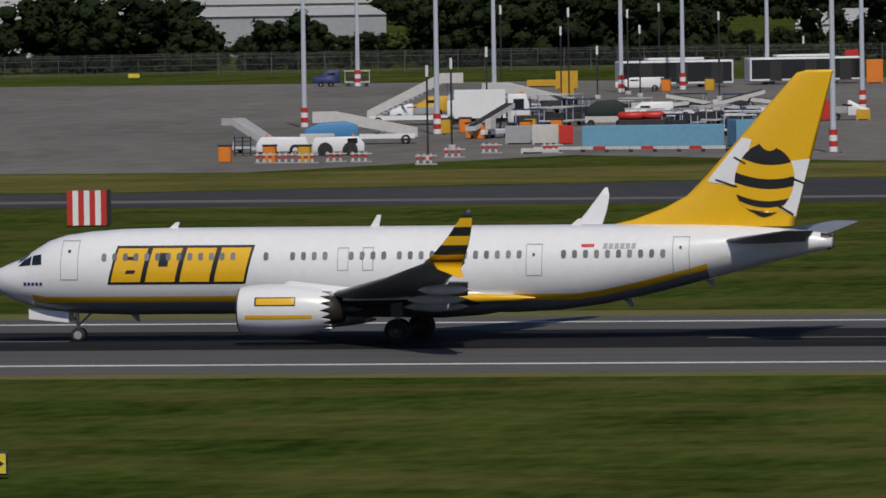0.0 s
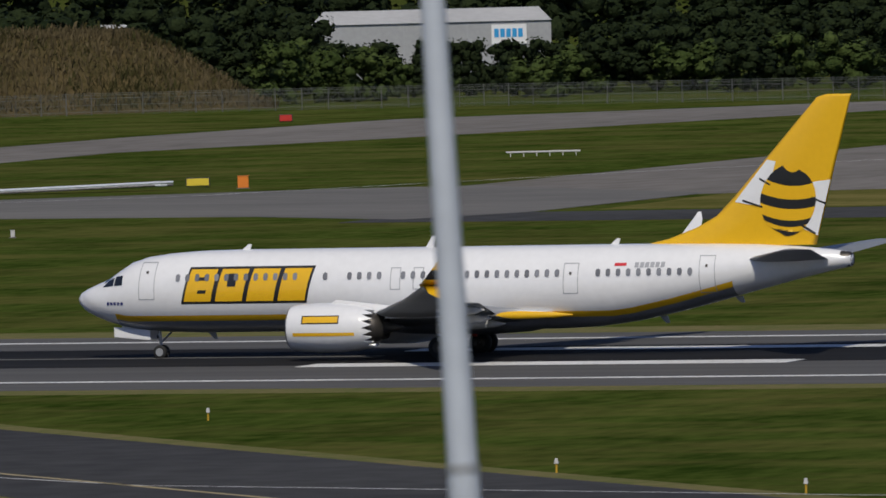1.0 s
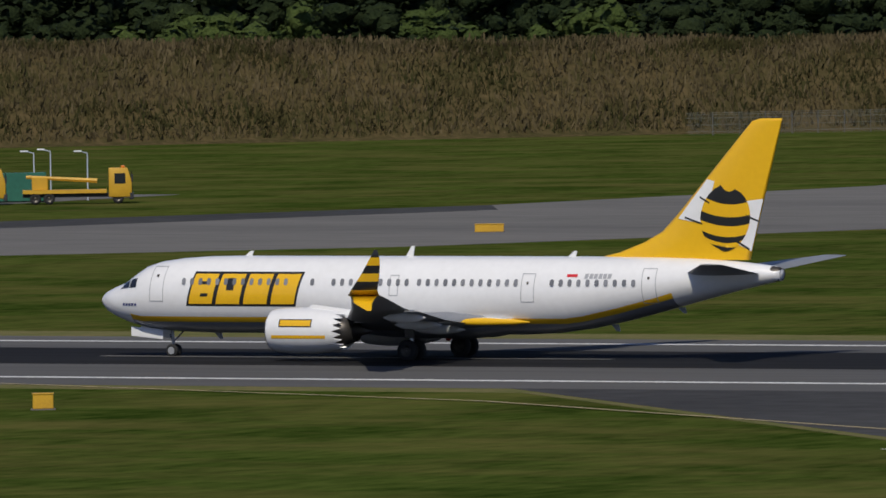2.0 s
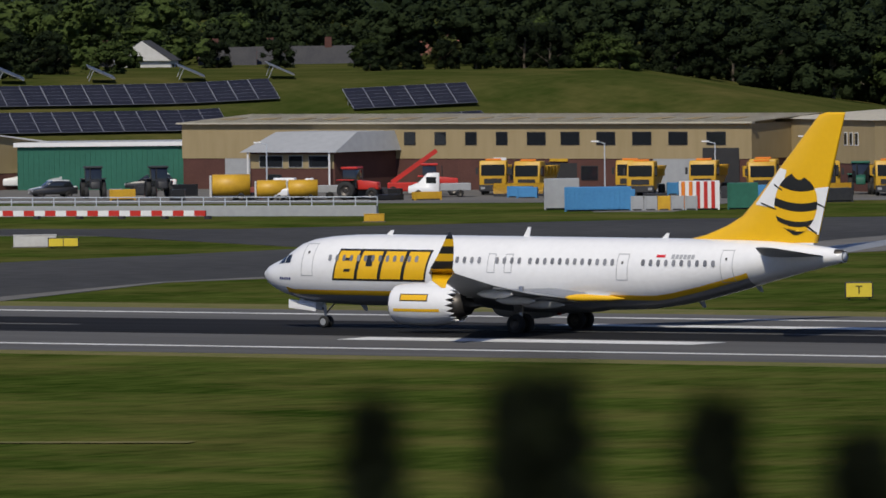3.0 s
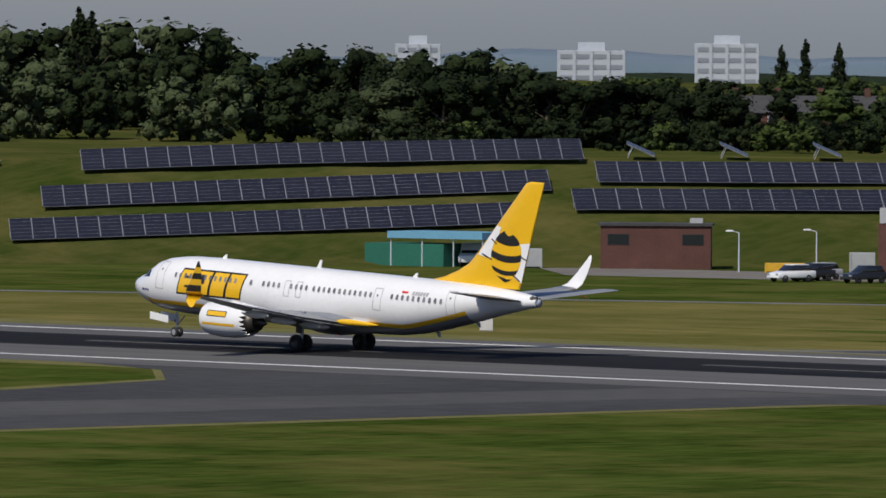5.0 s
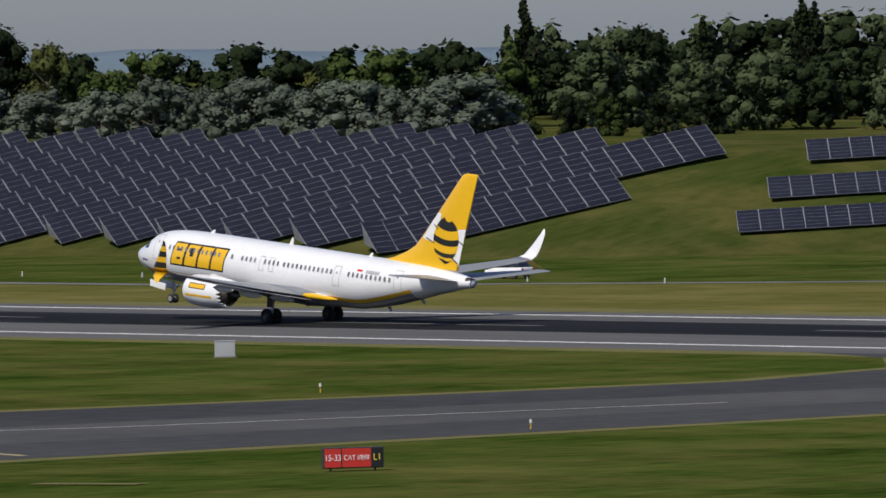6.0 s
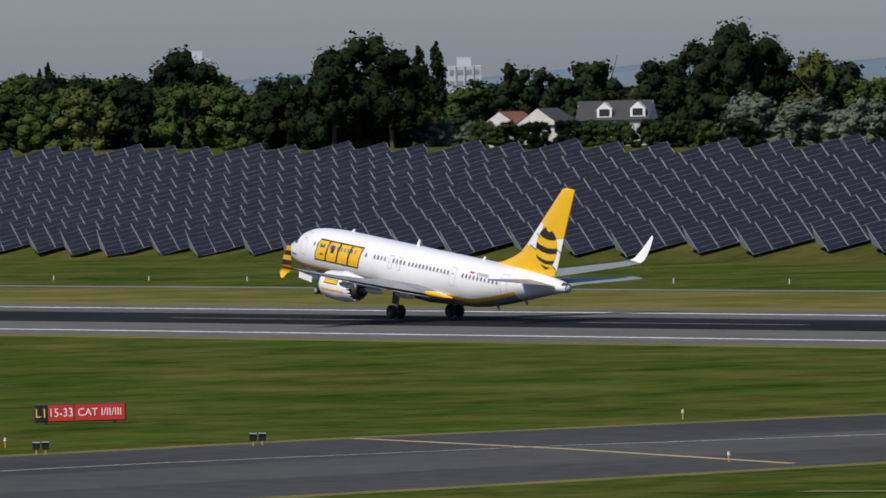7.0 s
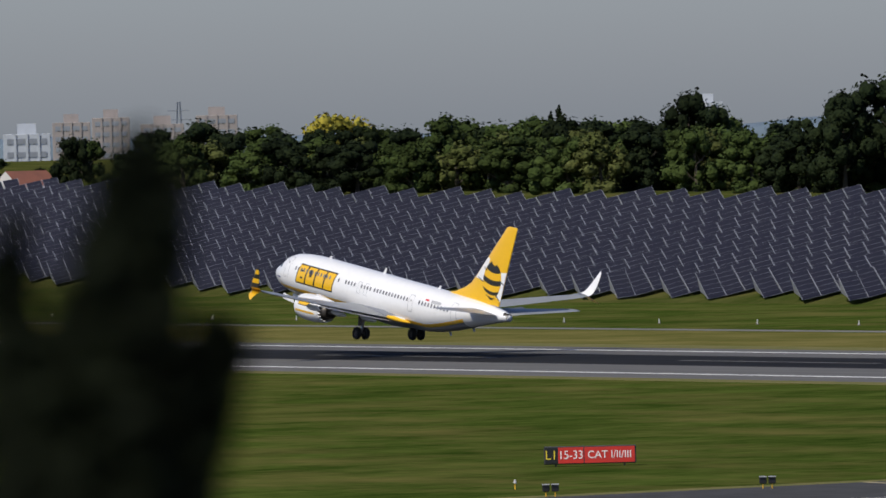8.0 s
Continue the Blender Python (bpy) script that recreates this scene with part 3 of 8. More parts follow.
    for y0 in (0.06, -0.62):
        d = bmesh.new()
        g = []
        for i in range(4):
            row = []
            for j in range(4):
                x = -18.32 + 0.5 * j / 3
                top, bot, half = lerp_table(HULL, x - NOSE_X)
                yy = y0 + 0.56 * i / 3
                row.append(d.verts.new((x, yy, (top + bot) / 2 + (top - bot) / 2 * math.sqrt(max(0, 1 - (yy / half) ** 2)) + 0.015)))
            g.append(row)
        for i in range(3):
            for j in range(3):
                d.faces.new((g[i][j], g[i][j + 1], g[i + 1][j + 1], g[i + 1][j]))
        part("cockpit_window", d, M["glass"], hullo, "dark cockpit window", True)
    # fin: yellow, with plain black bands and white panels
    fin_edge = [(9.4, 5.24), (10.6, 5.50), (12.0, 6.02), (13.0, 6.55), (13.9, 7.45)]

    def fin_le(z):
        if z >= 7.45:
            return 13.9 + (z - 7.45) * (18.25 - 13.9) / (12.25 - 7.45)
        for (xa, za), (xb, zb) in zip(fin_edge, fin_edge[1:]):
            if z <= zb:
                return xa + (xb - xa) * (z - za) / (zb - za)

    def fin_te(z):
        return 17.95 + (z - 5.1) * (19.85 - 17.95) / 7.15

    secs = []
    for z in (5.12, 5.30, 5.5, 5.75, 6.02, 6.3, 6.55, 7.0, 7.45, 8.5, 10, 11.6, 12.12, 12.25):
        le = fin_le(max(5.24, z)) + (0.35 if z > 12.2 else 0)
        ch = fin_te(z) - le
        secs.append((le, z, ch, min(0.10, 0.42 / ch)))
    bm = bmesh.new()
    rows = [[bm.verts.new((le + a, b, z)) for a, b in aerofoil(ch, th)] for le, z, ch, th in secs]
    n = len(rows[0])
    for a, b in zip(rows, rows[1:]):
        for i in range(n):
            bm.faces.new((a[i], a[(i + 1) % n], b[(i + 1) % n], b[i]))
    bm.faces.new(rows[-1])
    fin = part("tail_fin", bm, M["yellow"], plane, "tall yellow tail fin with plain black bands", True)

    def fin_patch(name, q, material, lift=0.012):
        for side in (1, -1):
            d = bmesh.new()
            g = []
            for j in range(7):
                row = []
                for i in range(7):
                    s, t = i / 6, j / 6
                    (xa, za), (xb, zb), (xc, zc), (xd, zd) = q
                    x = (xa * (1 - s) + xb * s) * (1 - t) + (xd * (1 - s) + xc * s) * t
                    z = (za * (1 - s) + zb * s) * (1 - t) + (zd * (1 - s) + zc * s) * t
                    le, ch = fin_le(z), fin_te(z) - fin_le(z)
                    r = min(1, max(0.0, (x - le) / ch))
                    th = min(0.10, 0.42 / ch)
                    tk = th * ch * 5 * (0.2969 * math.sqrt(r) - 0.126 * r - 0.3516 * r * r + 0.2843 * r ** 3 - 0.1015 * r ** 4)
                    row.append(d.verts.new((x, -side * (tk * (1 if side < 0 else 0.8) + lift + 0.01), z)))
                g.append(row)
            for j in range(6):
                for i in range(6):
                    d.faces.new((g[j][i], g[j][i + 1], g[j + 1][i + 1], g[j + 1][i]))
            part(name, d, material, fin, "", True)

    fin_patch("white_panel", [(fin_le(7.2) + 0.3, 7.2), (15.45, 6.95), (16.05, 9.1), (fin_le(9.2) + 0.12, 9.2)], M["white"])
    fin_patch("white_panel", [(17.1, 6.0), (fin_te(5.55) - 0.05, 5.55), (fin_te(8.2) - 0.05, 8.2), (17.85, 8.1)], M["white"])
    for q in ([(14.35, 7.22), (15.35, 6.90), (15.36, 6.98), (14.36, 7.32)], [(15.2, 8.25), (15.75, 7.95), (15.78, 8.03), (15.24, 8.34)], [(17.05, 6.1), (17.9, 5.6), (17.95, 5.68), (17.12, 6.2)], [(17.75, 7.3), (18.45, 7.02), (18.47, 7.1), (17.78, 7.4)]):
        fin_patch("panel_edge", q, M["black"], 0.02)

    def oval_band(name, z0, z1, material, lift):
        """A sagging band cut to an upright oval on the fin."""
        cx, cz, a, b, n = 16.62, 7.25, 1.36, 1.62, 10
        for side in (1, -1):
            d = bmesh.new()
            g = []
            for j in range(4):
                row = []
                for i in range(n + 1):
                    u = 2 * i / n - 1
                    zm = z0 + (z1 - z0) * j / 3
                    half = a * math.sqrt(max(0.02, 1 - ((zm - cz) / b) ** 2))
                    x = cx + u * half + (zm - cz) * 0.12
                    z = zm - 0.22 * (1 - u * u) * (1 if zm > 5.95 else 0.4) - 0.10 * u
                    le, ch = fin_le(z), fin_te(z) - fin_le(z)
                    r = min(1, max(0.0, (x - le) / ch))
                    tk = min(0.10, 0.42 / ch) * ch * 5 * (0.2969 * math.sqrt(r) - 0.126 * r - 0.3516 * r * r + 0.2843 * r ** 3 - 0.1015 * r ** 4)
                    row.append(d.verts.new((x, -side * (tk * (1 if side < 0 else 0.8) + lift), z)))
                g.append(row)
            for j in range(3):
                for i in range(n):
                    d.faces.new((g[j][i], g[j][i + 1], g[j + 1][i + 1], g[j + 1][i]))
            part(name, d, material, fin, "", True)

    for z0, z1 in ((8.15, 8.8), (7.05, 7.5), (6.2, 6.5), (5.66, 5.86)):
        oval_band("black_band", z0, z1, M["black"], 0.034)
    for z0, z1 in ((7.5, 8.15), (6.5, 7.05), (5.86, 6.2)):
        oval_band("yellow_band", z0, z1, M["yellow"], 0.028)
    # tailplane
    for side, nm in ((-1, "tailplane"), (1, "tailplane")):
        secs = [((14.6, side * 0.6, 4.45), 4.1, 0.09, 0), ((15.6, side * 2.2, 4.62), 3.35, 0.09, 0), ((18.55, side * 6.9, 5.10), 1.35, 0.09, 0), ((18.95, side * 7.17, 5.12), 0.9, 0.07, 0)]
        part(nm, lofted(secs), M["wing"], plane, "grey swept tailplane", True)
    # wings, each with its winglets, nacelle pylon fairings and flaps
    for side in (-1, 1):
        wing = part("wing", lofted([((-6.2, 0, 1.75), 8.3, 0.13, 0), ((-4.55, side * 1.9, 1.92), 7.2, 0.13, 0), ((-2.2, side * 5.6, 2.35), 4.75, 0.115, 0),
                                    ((1.0, side * 11.0, 3.05), 3.0, 0.105, 0), ((3.85, side * 16.2, 3.80), 1.85, 0.10, 0), ((4.05, side * 16.9, 3.95), 1.75, 0.10, 0)]),
                    M["wing"], plane, "grey swept wing with trailing-edge flaps", True)
        WING_PARTS.append((wing, side))
        # split winglet: striped upper blade, yellow lower blade
        up = [(4.05, 16.85, 3.88, 1.75, 0.09, -0.5), (4.45, 17.28, 4.2, 1.48, 0.08, -1.1), (4.85, 17.42, 4.62, 1.24, 0.08, -1.35), (5.2, 17.52, 5.02, 1.0, 0.08, -1.4), (5.5, 17.62, 5.42, 0.78, 0.08, -1.4),
              (5.8, 17.72, 5.82, 0.52, 0.08, -1.4), (6.08, 17.80, 6.2, 0.16, 0.08, -1.4)]
        near = side < 0
        if near:
            def bands(k):
                return (0, 1, 0, 1, 0, 1)[k]
            mats = [M["yellow"], M["black"]]
        else:
            def bands(k):
                return 0
            mats = [M["white"], M["black"]]
        part("upper_winglet", lofted([((x, side * y, z), c, th, side * -l) for x, y, z, c, th, l in up], bands), mats, wing, "winglet blade with black and yellow bands" if near else "white winglet blade", True)
        part("lower_winglet", lofted([((4.25, side * 16.95, 3.92), 1.5, 0.08, side * 0.9), ((4.7, side * 17.5, 3.55), 1.05, 0.08, side * 0.9), ((5.7, side * 18.0, 3.2), 0.28, 0.08, side * 0.9)]), M["yellow"], wing, "yellow lower winglet", True)
        # flap track fairings
        for y, x, z, ln in ((3.4, 1.9, 1.70, 3.0), (6.9, 2.6, 2.08, 2.7), (10.2, 3.6, 2.58, 2.4)):
            bm = revolve([(-ln / 2, 0.02), (-ln / 3, 0.16), (0, 0.22), (ln / 3, 0.15), (ln / 2, 0.02)], 10, (side * y, z - 0.05), squash=1.2)
            bmesh.ops.translate(bm, vec=(x, 0, 0), verts=bm.verts)
            part("flap_fairing", bm, M["wall_white"], wing, "", True)
        # flaps partly out behind the trailing edge
        for (ya, xa, za), (yb, xb, zb) in (((2.1, 2.6, 1.72), (5.4, 2.55, 2.12)), ((5.9, 2.6, 2.18), (11.0, 3.95, 2.88))):
            bm = lofted([((xa, side * ya, za), 1.25, 0.10, 0), ((xb, side * yb, zb), 0.9, 0.10, 0)])
            part("flap", bm, M["wing"], wing, "grey flap lowered a little", True)
    # belly fairing under the wing root
    bm = revolve([(-7.2, 0.05), (-6.3, 0.75), (-4.6, 1.45), (-2.5, 1.85), (1.5, 1.98), (3.4, 1.75), (5.4, 1.1), (7.4, 0.05)], 24, (0, 2.02), squash=0.50)
    part("belly_fairing", bm, M["belly"], plane, "grey belly fairing", True)
    bm = bmesh.new()
    for side in (-1, 1):
        revolve([(0.6, 0.03), (1.9, 0.20), (3.6, 0.26), (5.2, 0.18), (6.2, 0.03)], 16, (side * 1.66, 1.98), bm=bm, squash=0.9)
    for f in bm.faces:
        z = f.calc_center_median().z
        f.material_index = 0 if z > 2.17 else 1 if z > 1.84 else 2
    part("root_fairing", bm, [M["white"], M["yellow"], M["belly"]], plane, "wing-root fairing crossed by the yellow line", True)
    # engines
    for side in (-1, 1):
        cy, cz = side * 4.83, 1.62
        bm = revolve([(-6.42, 0.80), (-6.72, 0.88), (-6.90, 0.96), (-6.94, 1.01), (-6.86, 1.06)], 32, (cy, cz), 1)
        revolve([(-6.86, 1.06), (-6.5, 1.13), (-5.6, 1.19), (-4.4, 1.18), (-3.5, 1.08), (-3.15, 1.02)], 32, (cy, cz), 0, bm)
        nac = part("nacelle", bm, [M["white"], M["metal"]], plane, "white engine nacelle with a bare metal lip", True)
        bm = bmesh.new()
        nch = 18
        rings = []
        for dr, dx in ((0, 0), (-0.07, -0.03)):
            for tip in (0, 1):
                rings.append([bm.verts.new((-3.16 if not tip else (-2.58 if i % 2 else -3.06) + dx, cy + r * math.cos(math.pi * i / nch), cz + r * math.sin(math.pi * i / nch)))
                              for i in range(2 * nch) for r in [(1.025 if not tip else 0.90 if i % 2 else 1.0) + dr]])
        for a, b in ((rings[0], rings[1]), (rings[1], rings[3]), (rings[3], rings[2]), (rings[2], rings[0])):
            for i in range(2 * nch):
                j = (i + 1) % (2 * nch)
                bm.faces.new((a[i], a[j], b[j], b[i]))
        part("chevron_ring", bm, M["white"], nac, "white saw-toothed nozzle edge")
        bm = revolve([(-5.4, 0.02), (-5.4, 0.84), (-6.42, 0.80)], 32, (cy, cz))
        part("fan", bm, M["dark"], nac, "dark fan face inside the intake")
        bm = revolve([(-6.15, 0.02), (-5.9, 0.16), (-5.42, 0.26)], 16, (cy, cz))
        part("spinner", bm, M["galv"], nac, "", True)
        bm = revolve([(-3.3, 0.86), (-2.8, 0.72), (-2.1, 0.56), (-2.12, 0.50), (-2.5, 0.42), (-1.5, 0.16), (-1.2, 0.02)], 24, (cy, cz))
        part("core_nozzle", bm, M["dark_metal"], nac, "burnt metal core nozzle", True)
        # yellow line and badge on the cowl's outer face
        for za, zb, x0, x1, mt, nm, lf in ((-0.36, -0.20, -6.5, -3.4, "yellow", "cowl_stripe", 0.012), (0.22, 0.62, -6.05, -4.15, "black", "badge_ground", 0.012), (0.28, 0.57, -5.98, -4.20, "yellow", "badge", 0.02)):
            bm = bmesh.new()
            prev = None
            for i in range(13):
                x = x0 + (x1 - x0) * i / 12
                r = lerp_table([(-6.86, 1.06), (-6.5, 1.13), (-5.6, 1.19), (-4.4, 1.18), (-3.5, 1.08), (-3.15, 1.02)], x)[0] + lf
                cur = [bm.verts.new((x, cy + side * math.sqrt(r * r - (za + (zb - za) * j / 3) ** 2), cz + za + (zb - za) * j / 3)) for j in range(4)]
                if prev:
                    for j in range(3):
                        bm.faces.new((prev[j], prev[j + 1], cur[j + 1], cur[j]))
                prev = cur
            part(nm, bm, M[mt], nac, "", True)
        bm = bmesh.new()
        extrude_xz(bm, [(-5.2, cz + 1.0), (-4.6, cz + 1.33), (-2.2, cz + 1.05), (1.2, cz + 0.75), (1.0, cz + 0.45), (-3.0, cz + 0.4)], cy - 0.16, cy + 0.16)
        part("pylon", bm, M["white"], nac, "", True)
    # landing gear
    tm, hm = wheel_mesh(0.56, 0.40)
    for side in (-1, 1):
        bm = rod((0.0, side * 2.86, 0.56), (-0.15, side * 2.55, 2.6), 0.12, 0.16, 12)
        tube(bm, (0, side * 2.35, 0.56), (0, side * 3.35, 0.56), 0.08)
        tube(bm, (0.0, side * 2.8, 1.0), (-0.7, side * 2.2, 2.1), 0.06)
        gear = part("main_gear", bm, M["metal"], plane, "main landing gear leg")
        GEAR_PARTS.append((gear, [(0, 0), (3.5, 0.02), (4.5, 0.1), (5.8, 0.28), (6.5, 0.4), (8.0, 0.42)]))
        part("gear_door", bx(-0.28, 0.28, side * 3.08 - 0.03, side * 3.08 + 0.03, 1.2, 2.15, bevel=0.02), M["dark_metal"], gear)
        for off in (-0.43, 0.43):
            w = part("wheel", tm, None, gear)
            w.location = (0, side * 2.86 + off, 0.56)
            part("hub", hm, None, w)
    tm, hm = wheel_mesh(0.345, 0.22)
    bm = rod((-15.63, 0, 0.345), (-15.75, 0, 1.7), 0.07, 0.10, 12)
    tube(bm, (-15.63, -0.3, 0.345), (-15.63, 0.3, 0.345), 0.05)
    tube(bm, (-15.65, 0, 0.8), (-14.9, 0, 1.5), 0.045)
    gear = part("nose_gear", bm, M["metal"], plane, "nose landing gear leg")
    GEAR_PARTS.append((gear, [(0, 0), (2.4, 0.02), (3.5, 0.12), (4.5, 0.34), (5.2, 0.4), (8.0, 0.4)]))
    for side in (-1, 1):
        bm = bx(-17.9, -16.0, side * 0.50 - 0.02, side * 0.50 + 0.02, 1.02, 1.52, bevel=0.015)
        for v in bm.verts:
            v.co.z += 0.10 * (-(v.co.x + 16.95)) * 0.9
        part("gear_door", bm, M["white"], gear, "open white nose gear door")
        w = part("wheel", tm, None, gear)
        w.location = (-15.63, side * 0.20, 0.345)
        part("hub", mesh_of("hub", rod((0, -0.13, 0), (0, 0.13, 0), 0.19, 0.19, 16), M["alu"]), None, w)
    part("landing_light", revolve([(-0.04, 0.01), (-0.04, 0.10), (0.06, 0.08)], 10, (0, 0)), M["glass"], gear).location = (-15.8, 0, 1.1)
    # tail cone, antennas and drain masts
    bm = revolve([(19.2, 0.42), (19.62, 0.36), (19.74, 0.30), (19.70, 0.20), (19.3, 0.05)], 20, (0, 4.41))
    part("tail_cone", bm, M["dark_metal"], plane, "dark metal exhaust cone", True)
    for x, h, up in ((-11.3, 0.28, 1), (-1.8, 0.55, 1), (7.6, 0.30, 1), (-13.2, 0.35, -1), (10.0, 0.35, -1), (13.8, 0.3, -1)):
        top, bot, _ = lerp_table(HULL, x - NOSE_X)
        z = top - 0.03 if up > 0 else bot + 0.03
        bm = extrude_xz(bmesh.new(), [(x, z), (x + 0.42, z), (x + 0.52, z + up * h), (x + 0.34, z + up * h)], -0.03, 0.03)
        part("blade_antenna", bm, M["white"] if up > 0 else M["belly"], plane)
    part("beacon", revolve([(-0.12, 0.01), (-0.1, 0.1), (0.1, 0.1), (0.12, 0.01)], 10), M["red"], plane, "red anti-collision light").location = (0.6, 0, 1.02)
    return plane


aircraft = build_aircraft()

# ---- solar field on the embankment ----
M["galv_dull"] = mat("dull_galvanised_steel", (0.20, 0.205, 0.21), 0.6, color2=(0.15, 0.155, 0.16), scale=1)
M["cell_gap"] = mat("module_gap", (0.22, 0.225, 0.24), 0.5, color2=(0.17, 0.175, 0.19), scale=1)
def solar_panel_mesh(w, l):
    """A tilted table: dark modules in a pale frame, seen as rows of six."""
    bm = bmesh.new()
    xs = [0, 0.034, w - 0.034, w]
    ys = []
    for j in range(7):
        y = j * l / 6
        ys += [max(0, y - 0.022), min(l, y + 0.022)]
    g = {(i, j): bm.verts.new((x, y, 0.0)) for i, x in enumerate(xs) for j, y in enumerate(ys)}
    for i in range(3):
        for j in range(len(ys) - 1):
            f = bm.faces.new((g[i, j], g[i + 1, j], g[i + 1, j + 1], g[i, j + 1]))
            f.material_index = 1 if i % 2 == 0 else 2 if j % 2 == 0 else 0
    lo = [bm.verts.new((x, y, -0.06)) for x, y in ((0, 0), (w, 0), (w, l), (0, l))]
    up = [bm.verts.new((x, y, 0)) for x, y in ((0, 0), (w, 0), (w, l), (0, l))]
    for f in ([lo[3], lo[2], lo[1], lo[0]], *([lo[a], lo[(a + 1) % 4], up[(a + 1) % 4], up[a]] for a in range(4))):
        bm.faces.new(f).material_index = 2
    return mesh_of("panel", bm, [M["solar"], M["alu"], M["cell_gap"]])


STEP = 2.12
_b = bmesh.new()
for _y0, _y1, _z0, _z1 in ((0, 2.9, -0.08, -0.08), (2.3, 2.3, -1.3, -0.1)):
    tube(_b, Vector((0, _y0, _z0)), Vector((0, _y1, _z1)), 0.05, 0.05, 5, False)
BARE = mesh_of("end_frame", _b, M["alu"])
PANEL = solar_panel_mesh(STEP, 5.9)
SMALL = solar_panel_mesh(STEP, 3.0)
FLAT = solar_panel_mesh(STEP, 4.7)
_b = bmesh.new()
_v = [_b.verts.new(p) for x in (-0.03, 0.03) for p in ((x, 0.6, -0.07), (x, 5.7, -0.07), (x, 4.6, -2.4), (x, 4.4, -2.4))]
for _f in ((0, 1, 2, 3), (7, 6, 5, 4), (0, 4, 5, 1), (1, 5, 6, 2), (2, 6, 7, 3), (3, 7, 4, 0)):
    _b.faces.new([_v[i] for i in _f])
BRACE = mesh_of("end_brace", _b, M["galv_dull"])


def solar_row(x, y, way, n, tilt, mesh=None, label="row of dark blue solar panels in pale frames on the bank"):
    """n tables from (x, y) along the level direction way, facing its right-hand side."""
    way = Vector((*way, 0)).normalized()
    row = thing("solar_array", pose(x, y, bank_z(x, y)), label, "solar panels", "solar rows on the bank")
    for i in range(n):
        a, b = Vector((x, y, 0)) + way * STEP * i, Vector((x, y, 0)) + way * STEP * (i + 1)
        a.z, b.z = bank_z(a.x, a.y) + 0.45, bank_z(b.x, b.y) + 0.45
        u = (b - a).normalized()
        back = Vector((-way.y, way.x, 0))
        v = back * math.cos(radians(tilt)) + Vector((0, 0, 1)) * math.sin(radians(tilt))
        v = (v - u * v.dot(u)).normalized()
        w = u.cross(v)
        m = Matrix((u, v, w)).transposed().to_4x4()
        m.translation = a
        p = part("panel", mesh or PANEL, None, row)
        p.matrix_basis = row.matrix_basis.inverted() @ m
        if i == 0 or i == n - 1:
            q = part("end_frame", BARE, None, row) if mesh else part("end_brace", BRACE, None, row)
            q.matrix_basis = row.matrix_basis.inverted() @ m @ pose(0.05 if i == 0 else STEP - 0.1, 0, 0) @ Matrix.Diagonal((1, 1.0 if mesh else 0.95, 1.0 if mesh else 0.6, 1))
    return row


EAST = (0.40, 0.917)
ALONG = (0.62, 0.785)
for k in range(50):
    x = -709 - 10.7 * k
    y0 = 562 if x > -860 else 562 + (-860 - x) * 0.1
    along = (k - 3) * 0.85 % STEP if k > 3 else 0.0
    solar_row(x + EAST[0] * along, y0 + EAST[1] * along, EAST, 12 if k == 0 else 20 if k == 1 else 18, 29)
for x, y, n in ((-678, 581, 23), (-684.2, 590.3, 23), (-691, 601.2, 23)):
    solar_row(x, y, ALONG, n, 24, FLAT)
solar_row(-652.9, 633.8, ALONG, 66, 24, FLAT)
solar_row(-647.6, 625.6, ALONG, 64, 24, FLAT)
# rows on the crest that turn their ends to the airfield
for k in range(9):
    solar_row(-619.3 + 5.75 * k, 697.5 + 7.25 * k, (-0.64, 0.77), 3, 24, SMALL)
for k in range(7):
    solar_row(-658.9 + 5.7 * k, 647.2 + 7.2 * k, (-0.71, 0.70), 3, 24, SMALL)
for x, y in ((-558.5, 745.5), (-551.5, 738.5)):
    solar_row(x, y, ALONG, 6, 24, FLAT)

